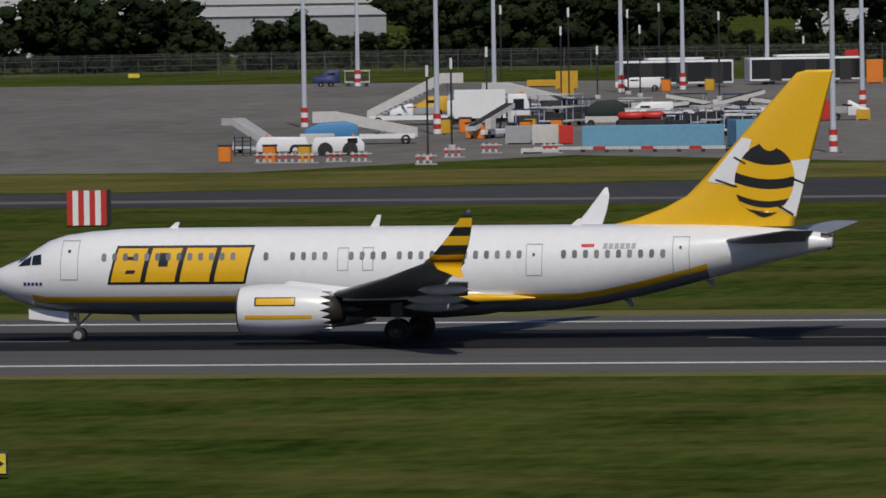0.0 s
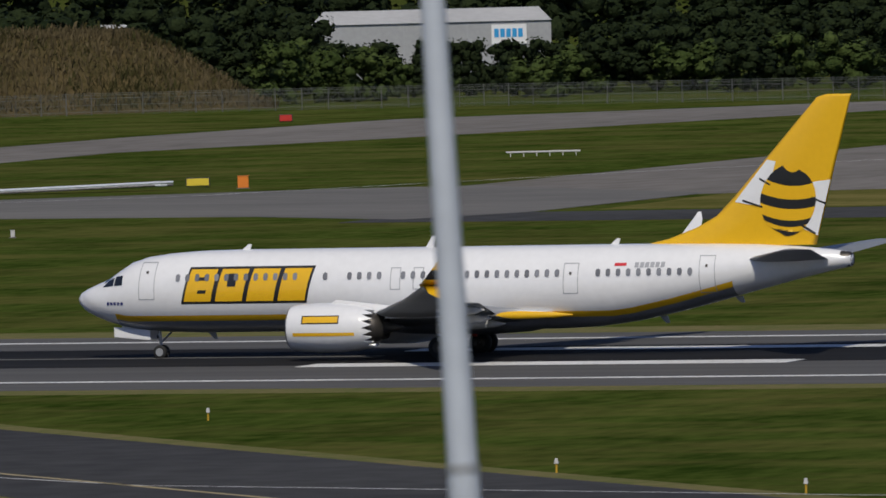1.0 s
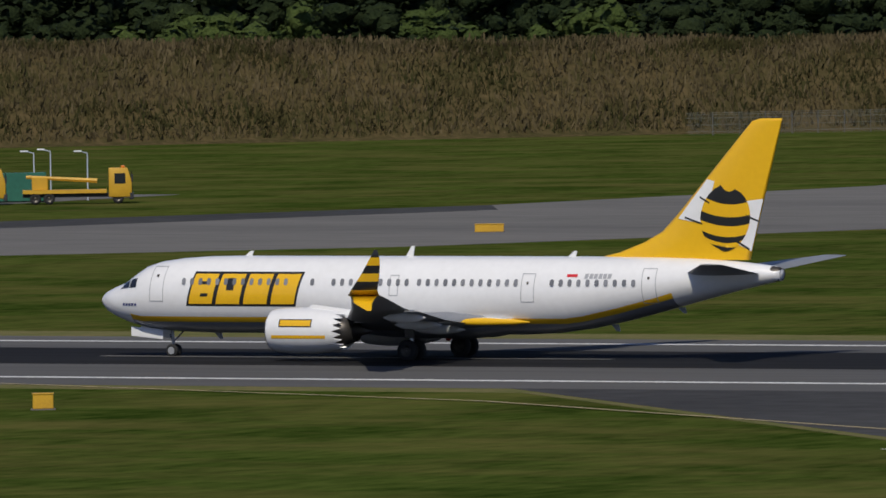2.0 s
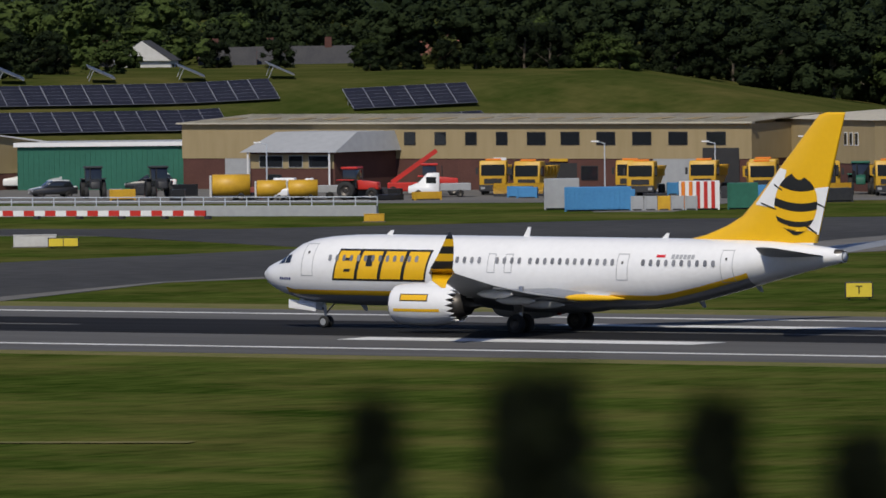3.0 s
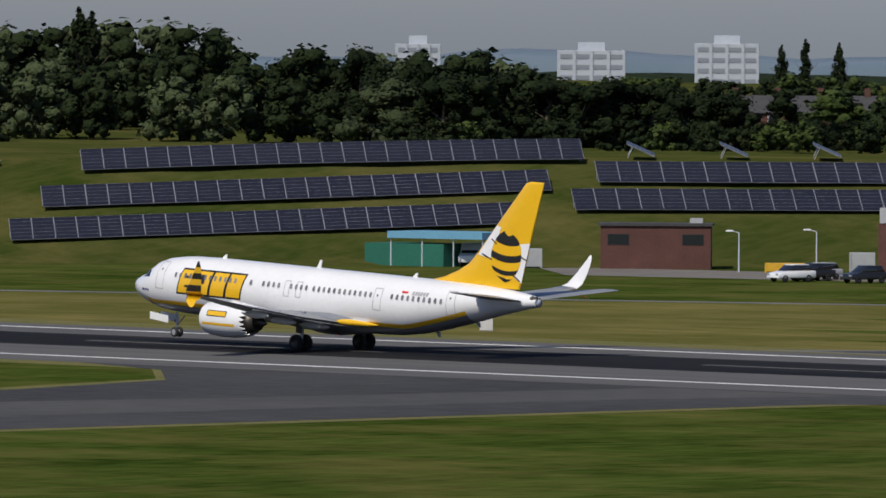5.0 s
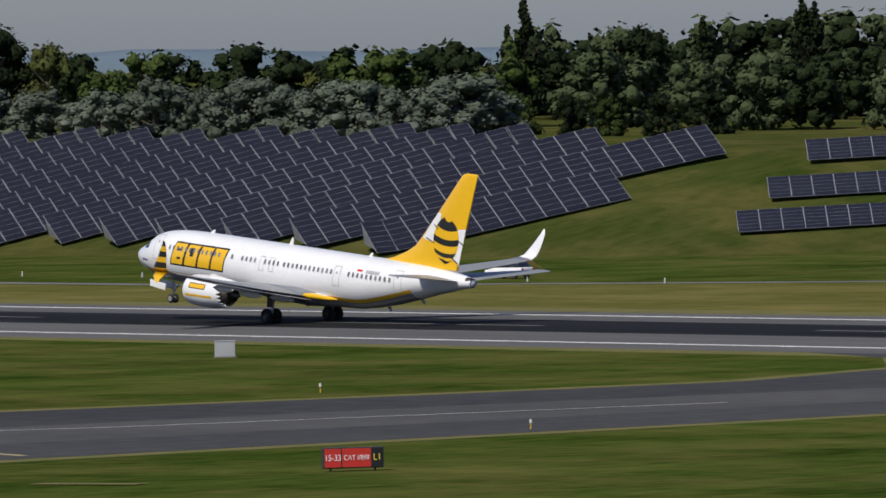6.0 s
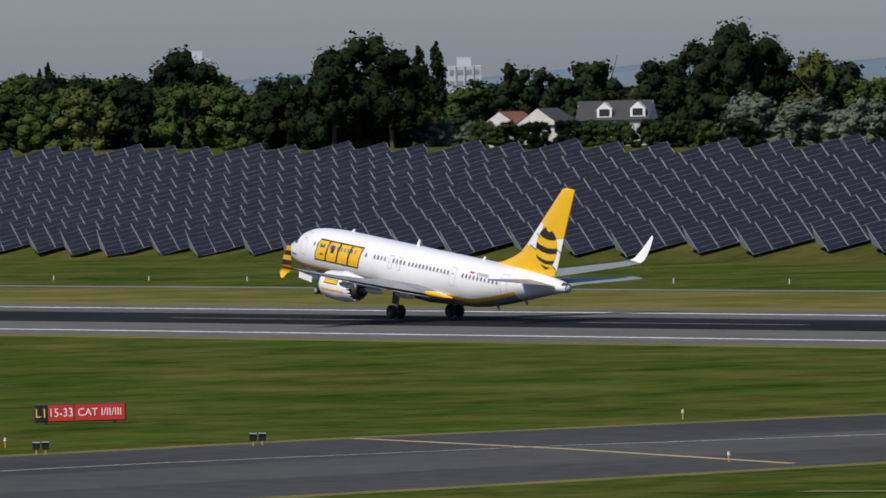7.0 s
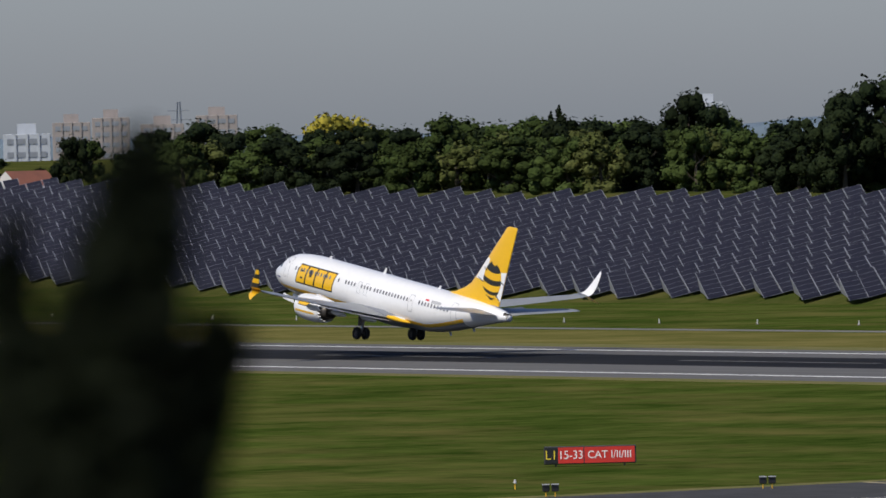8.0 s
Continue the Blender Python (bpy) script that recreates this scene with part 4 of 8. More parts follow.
# ---- the overgrown earth bank ----
def berm():
    a, b = Vector((-418, 1082, 0)), Vector((-584.5, 925.5, 0))
    way = (b - a).normalized()
    back = Vector((way.y, -way.x, 0))
    if back.y < 0:
        back = -back
    n, ln = 110, (b - a).length
    prof = [(-2, 0), (0, 0.4), (3, 3.0), (6, 5.6), (9, 8.3), (11.5, 10.0), (15, 10.9), (20, 11.2), (40, 11.3), (60, 9)]
    bm = bmesh.new()
    rows = []
    for i in range(n + 1):
        s = ln * i / n
        k = min(1, s / 13) * min(1, (ln - s) / 18)
        k = k ** 0.8
        grow = 0.86 + 0.2 * s / ln
        row = []
        for d, h in prof:
            p = a + way * s + back * d * (0.5 + 0.5 * k if d > 0 else 1)
            z = h * k * grow
            q = noise.noise(Vector((s * 0.12, d * 0.15, 1))) * 0.55 + noise.noise(Vector((s * 0.5, d * 0.5, 5))) * 0.3
            row.append(bm.verts.new(p + Vector((0, 0, max(-0.1, z + q * min(1, z))))))
        rows.append(row)
    for r, t in zip(rows, rows[1:]):
        for j in range(len(prof) - 1):
            bm.faces.new((r[j], r[j + 1], t[j + 1], t[j]))
    ob = part("earth_bank", bm, M["dry"], None, smooth=True)
    tagged(ob, "high earth bank overgrown with dry brown grass", "earth bank", kind="structure")
    # tall dry grass tufts on it
    rnd = random.Random(5)
    verts, faces, mi = [], [], []
    for _ in range(60000):
        s, d = rnd.uniform(0, ln), rnd.uniform(0, 17) if rnd.random() < 0.8 else rnd.uniform(12, 22)
        if rnd.random() < 0.14:
            s, d = ln - rnd.uniform(0, 24), rnd.uniform(0, 58)
        k = min(1, s / 13) * min(1, (ln - s) / 18)
        k = k ** 0.8
        z = lerp_pairs(prof, d) * k * (0.86 + 0.2 * s / ln)
        q = noise.noise(Vector((s * 0.12, d * 0.15, 1))) * 0.55
        p = a + way * s + back * d * (0.5 + 0.5 * k) + Vector((0, 0, max(0, z + q * min(1, z)) - 0.1))
        h, w = rnd.uniform(0.4, 1.15), rnd.uniform(0.04, 0.11)
        if rnd.random() < 0.12:
            h, w = h * 1.2, w * 2.2
        t = rnd.uniform(0, math.pi)
        side = Vector((math.cos(t), math.sin(t), 0)) * w
        lean = Vector((rnd.uniform(-0.5, 0.5), rnd.uniform(-0.5, 0.5), h))
        i = len(verts)
        verts += [p - side, p + side, p + side * 0.6 + lean, p - side * 0.6 + lean * 0.92]
        faces.append((i, i + 1, i + 2, i + 3))
        mi.append(1 if noise.noise(Vector((s * 0.08, d * 0.2, 9))) + rnd.uniform(-0.35, 0.35) > 0.12 else 0)
    me = bpy.data.meshes.new("tufts")
    me.from_pydata([tuple(v) for v in verts], [], faces)
    me.materials.append(M["dry_tuft"])
    me.materials.append(M["weed"])
    me.polygons.foreach_set("material_index", mi)
    tagged(new("dry_grass", me), "tall dry grass and weeds on the earth bank", "grass", kind="stuff")


def lerp_pairs(tab, s):
    for (a, va), (b, vb) in zip(tab, tab[1:]):
        if s <= b:
            return va + (vb - va) * max(0, (s - a) / (b - a))
    return tab[-1][1]


M["dry_tuft"] = mat("dry_tufts", (0.125, 0.098, 0.052), 0.95, color2=(0.08, 0.064, 0.032), scale=0.15, fine=1.0, spec=0.1)
M["weed"] = mat("weeds", (0.032, 0.036, 0.011), 0.95, color2=(0.06, 0.05, 0.02), scale=0.2, fine=1.2, spec=0.1)
berm()


# ---- trees ----
CUBE_SIDES = [(Vector(n), Vector(u), Vector(v)) for n, u, v in (((1, 0, 0), (0, 1, 0), (0, 0, 1)), ((-1, 0, 0), (0, 0, 1), (0, 1, 0)), ((0, 1, 0), (0, 0, 1), (1, 0, 0)),
                                                                ((0, -1, 0), (1, 0, 0), (0, 0, 1)), ((0, 0, 1), (1, 0, 0), (0, 1, 0)), ((0, 0, -1), (0, 1, 0), (1, 0, 0)))]


def leafy_mesh(name, verts, norms, materials, slots=None):
    """Loose four-sided leaves and clumps, each corner with its own shading direction."""
    n = len(verts)
    me = bpy.data.meshes.new(name)
    me.vertices.add(n)
    me.vertices.foreach_set("co", verts.ravel())
    me.loops.add(n)
    me.loops.foreach_set("vertex_index", np.arange(n, dtype=np.int32))
    me.polygons.add(n // 4)
    me.polygons.foreach_set("loop_start", np.arange(0, n, 4, dtype=np.int32))
    for m in materials:
        me.materials.append(m)
    if slots is not None:
        me.polygons.foreach_set("material_index", slots)
    me.polygons.foreach_set("use_smooth", np.ones(n // 4, dtype=bool))
    me.update(calc_edges=True)
    at_point = me.attributes.new("custom_normal", "FLOAT_VECTOR", "POINT")
    at_point.data.foreach_set("vector", norms.ravel())
    return me


def crown_mesh(name, seed, h, rx, lobes, leaf, cards, material, shape="round"):
    """A crown of many small leaf clumps spread over lobes, with gaps; base of the tree at the origin."""
    rnd = random.Random(seed)
    ls = []
    for i in range(lobes):
        if shape == "round":
            t, k = rnd.uniform(0, 2 * math.pi), math.sqrt(rnd.random())
            zc = h * rnd.uniform(0.13, 0.86)
            wide = rx * (1 - 0.75 * max(0, zc / h - 0.45) / 0.55)
            ls.append((Vector((math.cos(t) * k * wide * 0.75, math.sin(t) * k * wide * 0.75, zc)), rx * rnd.uniform(0.18, 0.33), h * rnd.uniform(0.10, 0.18)))
        elif shape == "cone":
            k = (i + 0.5) / lobes
            t = rnd.uniform(0, 2 * math.pi)
            wide = rx * (1 - k) ** 0.8
            ls.append((Vector((math.cos(t) * wide * 0.55, math.sin(t) * wide * 0.55, h * (0.12 + 0.86 * k))), max(0.35, wide * 0.6), h * 0.045))
        else:
            k = (i + 0.5) / lobes
            t = rnd.uniform(0, 2 * math.pi)
            wide = rx * math.sin(math.pi * min(1, 0.15 + 0.85 * k)) ** 0.6
            ls.append((Vector((math.cos(t) * wide * 0.4, math.sin(t) * wide * 0.4, h * (0.1 + 0.86 * k))), max(0.4, wide * 0.6), h * 0.09))
    verts, norms = [], []
    for c, r, hz in ls:
        # a lumpy solid heart for each lobe, four sides to a face
        for n, u, v in CUBE_SIDES:
            for a in (-1, 0):
                for b in (-1, 0):
                    for da, db in ((0, 0), (1, 0), (1, 1), (0, 1)):
                        d = (n + u * (a + da) + v * (b + db)).normalized()
                        k = 0.64 + 0.30 * noise.noise(c * 3.1 + d * 1.7)
                        verts.append(c + Vector((d.x * r * k, d.y * r * k, d.z * hz * k)))
                        norms.append(d)
    for i in range(cards):
        c, r, hz = ls[rnd.randrange(lobes)]
        d = Vector((rnd.gauss(0, 1), rnd.gauss(0, 1), rnd.gauss(0.25, 1))).normalized()
        k = rnd.uniform(0.64, 1.07)
        p = c + Vector((d.x * r * k, d.y * r * k, d.z * hz * k))
        n = (d + Vector((rnd.uniform(-0.8, 0.8), rnd.uniform(-0.8, 0.8), rnd.uniform(-0.5, 0.8)))).normalized()
        q = n.to_track_quat("Z", "Y")
        s = leaf * rnd.uniform(0.5, 1.25)
        m = (d * 0.65 + n * 0.55).normalized()
        for a, b in ((-1, -0.5), (0.2, -0.9), (1, 0.1), (0.1, 0.8)):
            verts.append(p + q @ Vector((a * s, b * s, rnd.uniform(-0.2, 0.2) * s)))
            norms.append(m)
    return leafy_mesh(name, np.array([tuple(v) for v in verts], dtype=np.float32), np.array([tuple(v) for v in norms], dtype=np.float32), [material])


def trunk_mesh(seed, h, r):
    rnd = random.Random(seed)
    bm = bmesh.new()
    a = Vector((0, 0, -0.6))
    for k in range(3):
        b = Vector((rnd.uniform(-0.3, 0.3), rnd.uniform(-0.3, 0.3), h * (0.22, 0.45, 0.7)[k]))
        tube(bm, a, b, r * (1, 0.8, 0.55)[k], r * (0.8, 0.55, 0.3)[k], 7, False)
        if k:
            for _ in range(3):
                t = rnd.uniform(0, 6.3)
                tube(bm, a, a + Vector((math.cos(t) * h * 0.2, math.sin(t) * h * 0.2, h * 0.2)), r * 0.4, r * 0.12, 5, False)
        a = b
    return mesh_of("trunk", bm, M["bark"])


KINDS = {}
for name, key, n, h, rx, lobes, leaf, cards, shape in (
        ("dark", "leaf_dark", 4, 12, 5.0, 36, 0.24, 1600, "round"), ("green", "leaf", 4, 10, 4.6, 36, 0.22, 1600, "round"), ("olive", "leaf_olive", 2, 9, 4.4, 34, 0.22, 1600, "round"),
        ("silver", "leaf_silver", 3, 6.5, 3.4, 34, 0.16, 1700, "round"), ("willow", "leaf_willow", 2, 11, 5.0, 36, 0.22, 1600, "round"), ("conifer", "leaf_dark", 2, 15, 3.2, 40, 0.30, 1500, "cone"),
        ("poplar", "leaf_dark", 2, 15, 2.2, 18, 0.30, 1200, "column"), ("gorse", "leaf_yellow", 1, 9, 5.0, 22, 0.3, 1500, "round")):
    if key == "leaf_willow":
        M[key] = mat("willow_leaves", (0.036, 0.050, 0.022), 0.85, color2=(0.070, 0.086, 0.042), scale=0.2, fine=1.9, bump=1.0, bump_scale=0.6, vary=0.2, spec=0.05)
    KINDS[name] = [(crown_mesh("crown", 11 * i + len(name), h, rx, lobes, leaf, cards, M[key], shape), trunk_mesh(i + 3, h, 0.32), h) for i in range(n)]
FAR_KINDS = {name: [crown_mesh("far_crown", 7 * i + len(name) + 90, h, rx, 24, 0.36, 560, M[key]) for i in range(4)]
             for name, key, h, rx in (("dark", "leaf_dark", 12, 5.0), ("green", "leaf", 10, 4.6), ("willow", "leaf_willow", 11, 5.0))}
TREE_LABEL = {"dark": "dark green broadleaf tree in full leaf", "green": "mid-green broadleaf tree in full leaf", "olive": "yellowish green bushy tree", "silver": "silvery grey-green willow shrub behind the panels",
              "willow": "soft grey-green willow tree in full leaf", "conifer": "tall dark conifer with tiered branches", "poplar": "slim dark columnar poplar", "gorse": "tree covered in yellow blossom"}
TREE_RND = random.Random(77)


def tree(kind, x, y, height, z=None, wide=1.0):
    crown, trunk, h = TREE_RND.choice(KINDS[kind])
    z = bank_z(x, y) if z is None else z
    s = height / h
    t = thing("tree", pose(x, y, z - 0.1, 0, 0, TREE_RND.uniform(0, 360)), TREE_LABEL[kind], "tree", "trees round the airfield")
    t.scale = (s * wide, s * wide, s)
    part("trunk", trunk, None, t)
    part("crown", crown, None, t)
    return t


def at(az, r):
    a = radians(az)
    return -r * math.sin(a), r * math.cos(a)


WOODS = []


def belt(az0, az1, r0, r1, step, kinds, top0, top1, wide=1.0, far=False):
    """A belt of trees between two bearings and two ranges whose tops reach about the given heights."""
    a = az0
    while a < az1:
        r = TREE_RND.uniform(r0, r1)
        if r < 900:
            r = r / math.cos(radians(a))
        x, y = at(a + TREE_RND.uniform(-0.5, 0.5) * step, r)
        z = bank_z(x, y)
        k = (a - az0) / max(0.01, az1 - az0)
        top = TREE_RND.uniform(*top0) * (1 - k) + TREE_RND.uniform(*top1) * k
        h = max(3.5, top - z)
        w = wide * TREE_RND.uniform(0.95, 1.3) * min(1.15, max(1.0, 9.0 / h))
        z -= 0.1 * h
        h *= 1.1
        if far or r0 > 1040 or (r0 >= 690 and r0 < 900):
            WOODS.append((TREE_RND.choice(kinds), x, y, z, h, w))
        else:
            tree(TREE_RND.choice(kinds), x, y, h, z, w)
        a += step * TREE_RND.uniform(0.7, 1.3)


# behind the far fence and the warehouses
belt(15.2, 19.5, 1180, 1215, 0.2, ["dark", "dark", "green"], (3.5, 6), (6, 10), 1.2, True)
belt(17.5, 19.5, 1225, 1300, 0.22, ["dark"], (8, 10), (8, 10), 1.2, True)
belt(19.4, 21.0, 1225, 1260, 0.11, ["dark"], (6.8, 8), (6.8, 8), 1.0, True)
belt(19.4, 21.0, 1195, 1220, 0.14, ["dark", "green"], (4, 6), (4, 6), 1.0, True)
belt(20.9, 27.5, 1225, 1300, 0.28, ["dark"], (10, 13), (11, 14), 1.2, True)
belt(16.8, 31.0, 1385, 1450, 0.24, ["dark"], (13, 16), (17, 20), 1.3, True)
belt(7.7, 11.4, 1318, 1345, 0.13, ["dark"], (9.5, 12), (9.5, 12), 1.2, True)
belt(7.7, 11.5, 1185, 1200, 0.11, ["dark"], (3.4, 5), (3.4, 5), 1.3)
belt(12.4, 13.5, 1158, 1172, 0.1, ["dark"], (9, 11.5), (9, 11.5), 1.2)
belt(9.45, 10.95, 1163, 1178, 0.1, ["dark"], (9, 12), (9, 12), 1.2)
belt(11.72, 11.95, 1164, 1170, 0.08, ["dark"], (7, 8.5), (7, 8.5), 1.0)
belt(11.95, 12.75, 1166, 1176, 0.11, ["dark"], (3.8, 5), (3.8, 5), 1.2)
belt(11.2, 11.7, 1166, 1176, 0.11, ["dark", "green"], (3.8, 5), (3.8, 5), 1.2)
belt(8.2, 16.5, 1172, 1190, 0.4, ["dark", "green"], (3.0, 5), (2.5, 5))
for a, r, h in ((8.6, 1180, 10), (8.2, 1180, 11), (17.2, 1160, 6), (16.9, 1163, 6.5), (16.3, 1150, 8.5), (16.1, 1152, 9), (15.9, 1150, 8)):
    tree("dark", *at(a, r), h, 0, 1.2)
belt(20.7, 25.0, 1180, 1215, 0.2, ["dark", "dark", "green"], (6, 9), (7, 10), 1.2, True)
belt(16.6, 19.3, 1290, 1340, 0.2, ["dark"], (9, 12), (9, 12), 1.3, True)
belt(21.0, 27.0, 1290, 1340, 0.2, ["dark"], (10, 14), (11, 15), 1.3, True)
# behind the earth bank and the yard
belt(26.5, 33.5, 1235, 1300, 0.29, ["dark", "dark", "green"], (14, 17), (15, 18), 1.2, True)
belt(24.0, 42.0, 1330, 1430, 0.3, ["dark"], (19, 24), (19, 24), 1.4, True)
belt(32.85, 34.3, 1150, 1185, 0.26, ["dark", "green", "dark"], (14, 17), (14, 16), 1.1)
belt(34.2, 37.4, 1150, 1200, 0.24, ["dark", "green", "dark"], (14, 17), (14, 17.5), 1.1, True)
belt(34.0, 41.0, 1225, 1290, 0.28, ["dark"], (17, 20), (17, 20), 1.2, True)
belt(37.2, 41.5, 1120, 1180, 0.24, ["dark", "green", "dark"], (15, 18), (15, 18), 1.1, True)
belt(38.1, 39.6, 1085, 1100, 0.30, ["silver", "willow"], (15, 17), (14, 16.5), 1.2)
belt(35.8, 36.2, 1110, 1120, 0.2, ["willow"], (14, 16), (14, 16), 1.1)
# along the crest of the embankment
belt(32.9, 34.1, 985, 1005, 0.16, ["green", "dark", "dark"], (13.8, 15.6), (14, 16), 1.15)
belt(34.1, 35.85, 985, 1010, 0.17, ["dark", "green", "dark"], (13, 15.5), (13, 15), 1.15)
belt(35.9, 36.7, 990, 1010, 0.2, ["dark"], (10.8, 12.2), (10.8, 12.2), 1.1)
belt(32.9, 36.8, 1030, 1060, 0.16, ["dark"], (15.5, 18), (15.5, 18), 1.2, True)
belt(38.35, 42.0, 985, 1008, 0.2, ["dark", "dark", "dark", "green"], (12.4, 14.6), (12.4, 14.6), 1.15)
belt(36.5, 38.6, 1105, 1120, 0.14, ["dark"], (13.5, 16), (13.5, 16), 1.2, True)
# behind the fire station
belt(38.6, 43.4, 985, 1015, 0.24, ["dark", "willow", "dark", "dark", "green"], (14, 16), (15.5, 17.5), 1.15)
belt(43.4, 45.2, 985, 1015, 0.26, ["dark", "green", "dark"], (12, 13.4), (12, 13.6), 1.1)
belt(45.1, 47.3, 985, 1015, 0.2, ["willow", "dark", "dark"], (15.5, 17.5), (17.5, 19.5), 1.15)
belt(38.8, 47.2, 966, 980, 0.16, ["dark", "green", "dark"], (12.2, 13.6), (12.2, 13.6), 1.2, True)
belt(34.0, 38.4, 1030, 1060, 0.4, ["green", "dark", "olive"], (10.5, 12), (11.0, 12.5), 1.1)
belt(41.0, 47.2, 1095, 1135, 0.24, ["dark", "dark", "green"], (14, 17), (15, 17.5), 1.2, True)
belt(40.5, 43.6, 1180, 1260, 0.22, ["dark"], (17.5, 20.5), (16.5, 19), 1.2, True)
belt(43.6, 48.0, 1330, 1400, 0.24, ["dark", "green"], (13.5, 15.5), (14, 16), 1.2, True)
belt(43.2, 48.2, 1400, 1500, 0.13, ["dark", "green"], (16, 17.4), (16, 17.4), 1.3, True)
belt(45.2, 47.8, 1050, 1080, 0.26, ["willow", "dark", "dark"], (14.5, 17), (15.5, 18), 1.1)
for a, r, h, k in ((41.9, 1400, 21, "poplar"), (41.7, 1400, 20, "poplar"), (41.2, 1420, 21, "poplar"), (40.2, 1420, 21, "poplar"), (40.0, 1420, 20, "poplar"), (43.35, 1250, 13, "conifer"), (43.25, 1260, 13, "dark"), (43.05, 1250, 11, "dark"),
                   (44.6, 1550, 10.5, "poplar"), (44.4, 1550, 10, "poplar"), (44.75, 1550, 9.5, "poplar"), (47.3, 1060, 11, "dark"), (46.95, 1060, 9.5, "dark"), (49.0, 1150, 14.5, "poplar"), (48.93, 1150, 14, "poplar"),
                   (50.68, 1110, 15, "conifer"), (50.78, 1112, 12, "conifer"), (49.95, 1130, 12, "dark"), (49.6, 1130, 12.4, "conifer")):
    tree(k, *at(a, r), h)
# behind the solar field
belt(47.0, 51.2, 740, 760, 0.22, ["dark", "dark", "dark", "willow"], (18.7, 21.2), (18.7, 21.2), 1.1)
belt(47.4, 50.3, 690, 705, 0.26, ["willow", "dark", "dark"], (16.2, 19.7), (17.7, 20.2), 1.1)
belt(49.7, 51.0, 655, 665, 0.30, ["dark", "green", "dark"], (14.2, 15.7), (14.7, 16.2))
belt(50.8, 54.2, 640, 656, 0.15, ["silver"], (15.2, 18.2), (15.2, 18.2), 1.1)
belt(54.0, 55.6, 634, 645, 0.085, ["dark", "green", "dark"], (12.4, 14.0), (12.2, 13.6), 1.1)
belt(55.5, 56.3, 640, 650, 0.16, ["silver"], (13, 14.5), (13.5, 14.8), 1.0)
belt(50.8, 54.45, 690, 720, 0.22, ["dark", "dark", "green"], (20, 23), (20, 22.5), 1.1)
belt(55.45, 56.2, 690, 720, 0.2, ["dark", "green"], (16.5, 18.5), (17.5, 20), 1.1)
belt(54.5, 56.3, 1160, 1195, 0.13, ["dark", "green", "dark"], (14, 16.2), (14, 16.2), 1.1, True)
belt(54.3, 55.6, 760, 800, 0.16, ["dark"], (19.5, 22), (19.5, 22), 1.1, True)
belt(56.0, 56.7, 640, 655, 0.22, ["green", "silver", "olive"], (14.2, 15.7), (15.7, 17.2), 1.1)
belt(56.0, 58.6, 700, 720, 0.20, ["dark", "green"], (18.7, 21.2), (19.7, 22.2), 1.1)
belt(56.3, 60.8, 636, 655, 0.105, ["green", "green", "green", "dark", "olive"], (18.0, 20.4), (18.0, 20.6), 1.1)
belt(57.6, 60.8, 665, 680, 0.18, ["green", "dark"], (20.6, 22.6), (20.6, 22.8), 1.15)
for a, r, h, k in ((54.05, 1190, 15, "dark"), (53.85, 1195, 13, "dark"), (54.25, 1195, 12.5, "dark"), (53.55, 1180, 11, "olive"), (57.42, 1290, 13, "dark"), (57.3, 1290, 12, "dark"),
                   (56.05, 1260, 11.5, "poplar"), (55.85, 1260, 12.5, "poplar"), (55.95, 1260, 12, "poplar"), (59.6, 1420, 10.5, "gorse"), (59.45, 1425, 10, "gorse"), (61.15, 1330, 9, "dark"), (61.05, 1340, 8, "green"),
                   (58.25, 1600, 9, "poplar"), (58.2, 1600, 10, "poplar"), (56.48, 1150, 13, "dark"), (56.3, 1155, 14.5, "dark"), (56.12, 1150, 13.5, "dark")):
    tree(k, *at(a, r), h)
belt(60.7, 62.5, 660, 680, 0.28, ["green", "dark"], (13, 15), (12, 14), 1.1)
belt(47, 62, 1500, 1700, 0.3, ["dark"], (13, 17), (13, 17), 1.4, True)
# taller clumps that stand over the hedge behind the fire station
belt(46.25, 47.0, 1062, 1075, 0.14, ["dark", "dark", "willow"], (18.5, 21), (20.5, 22.5), 1.1, True)
belt(43.45, 44.0, 1062, 1078, 0.13, ["dark"], (19.5, 22), (19.5, 22), 1.15, True)
belt(48.3, 50.7, 765, 780, 0.17, ["dark", "dark", "willow"], (23, 25.5), (21.5, 23.5), 1.15, True)
belt(41.5, 42.2, 1062, 1078, 0.14, ["dark"], (19.5, 22), (18.5, 20.5), 1.15, True)


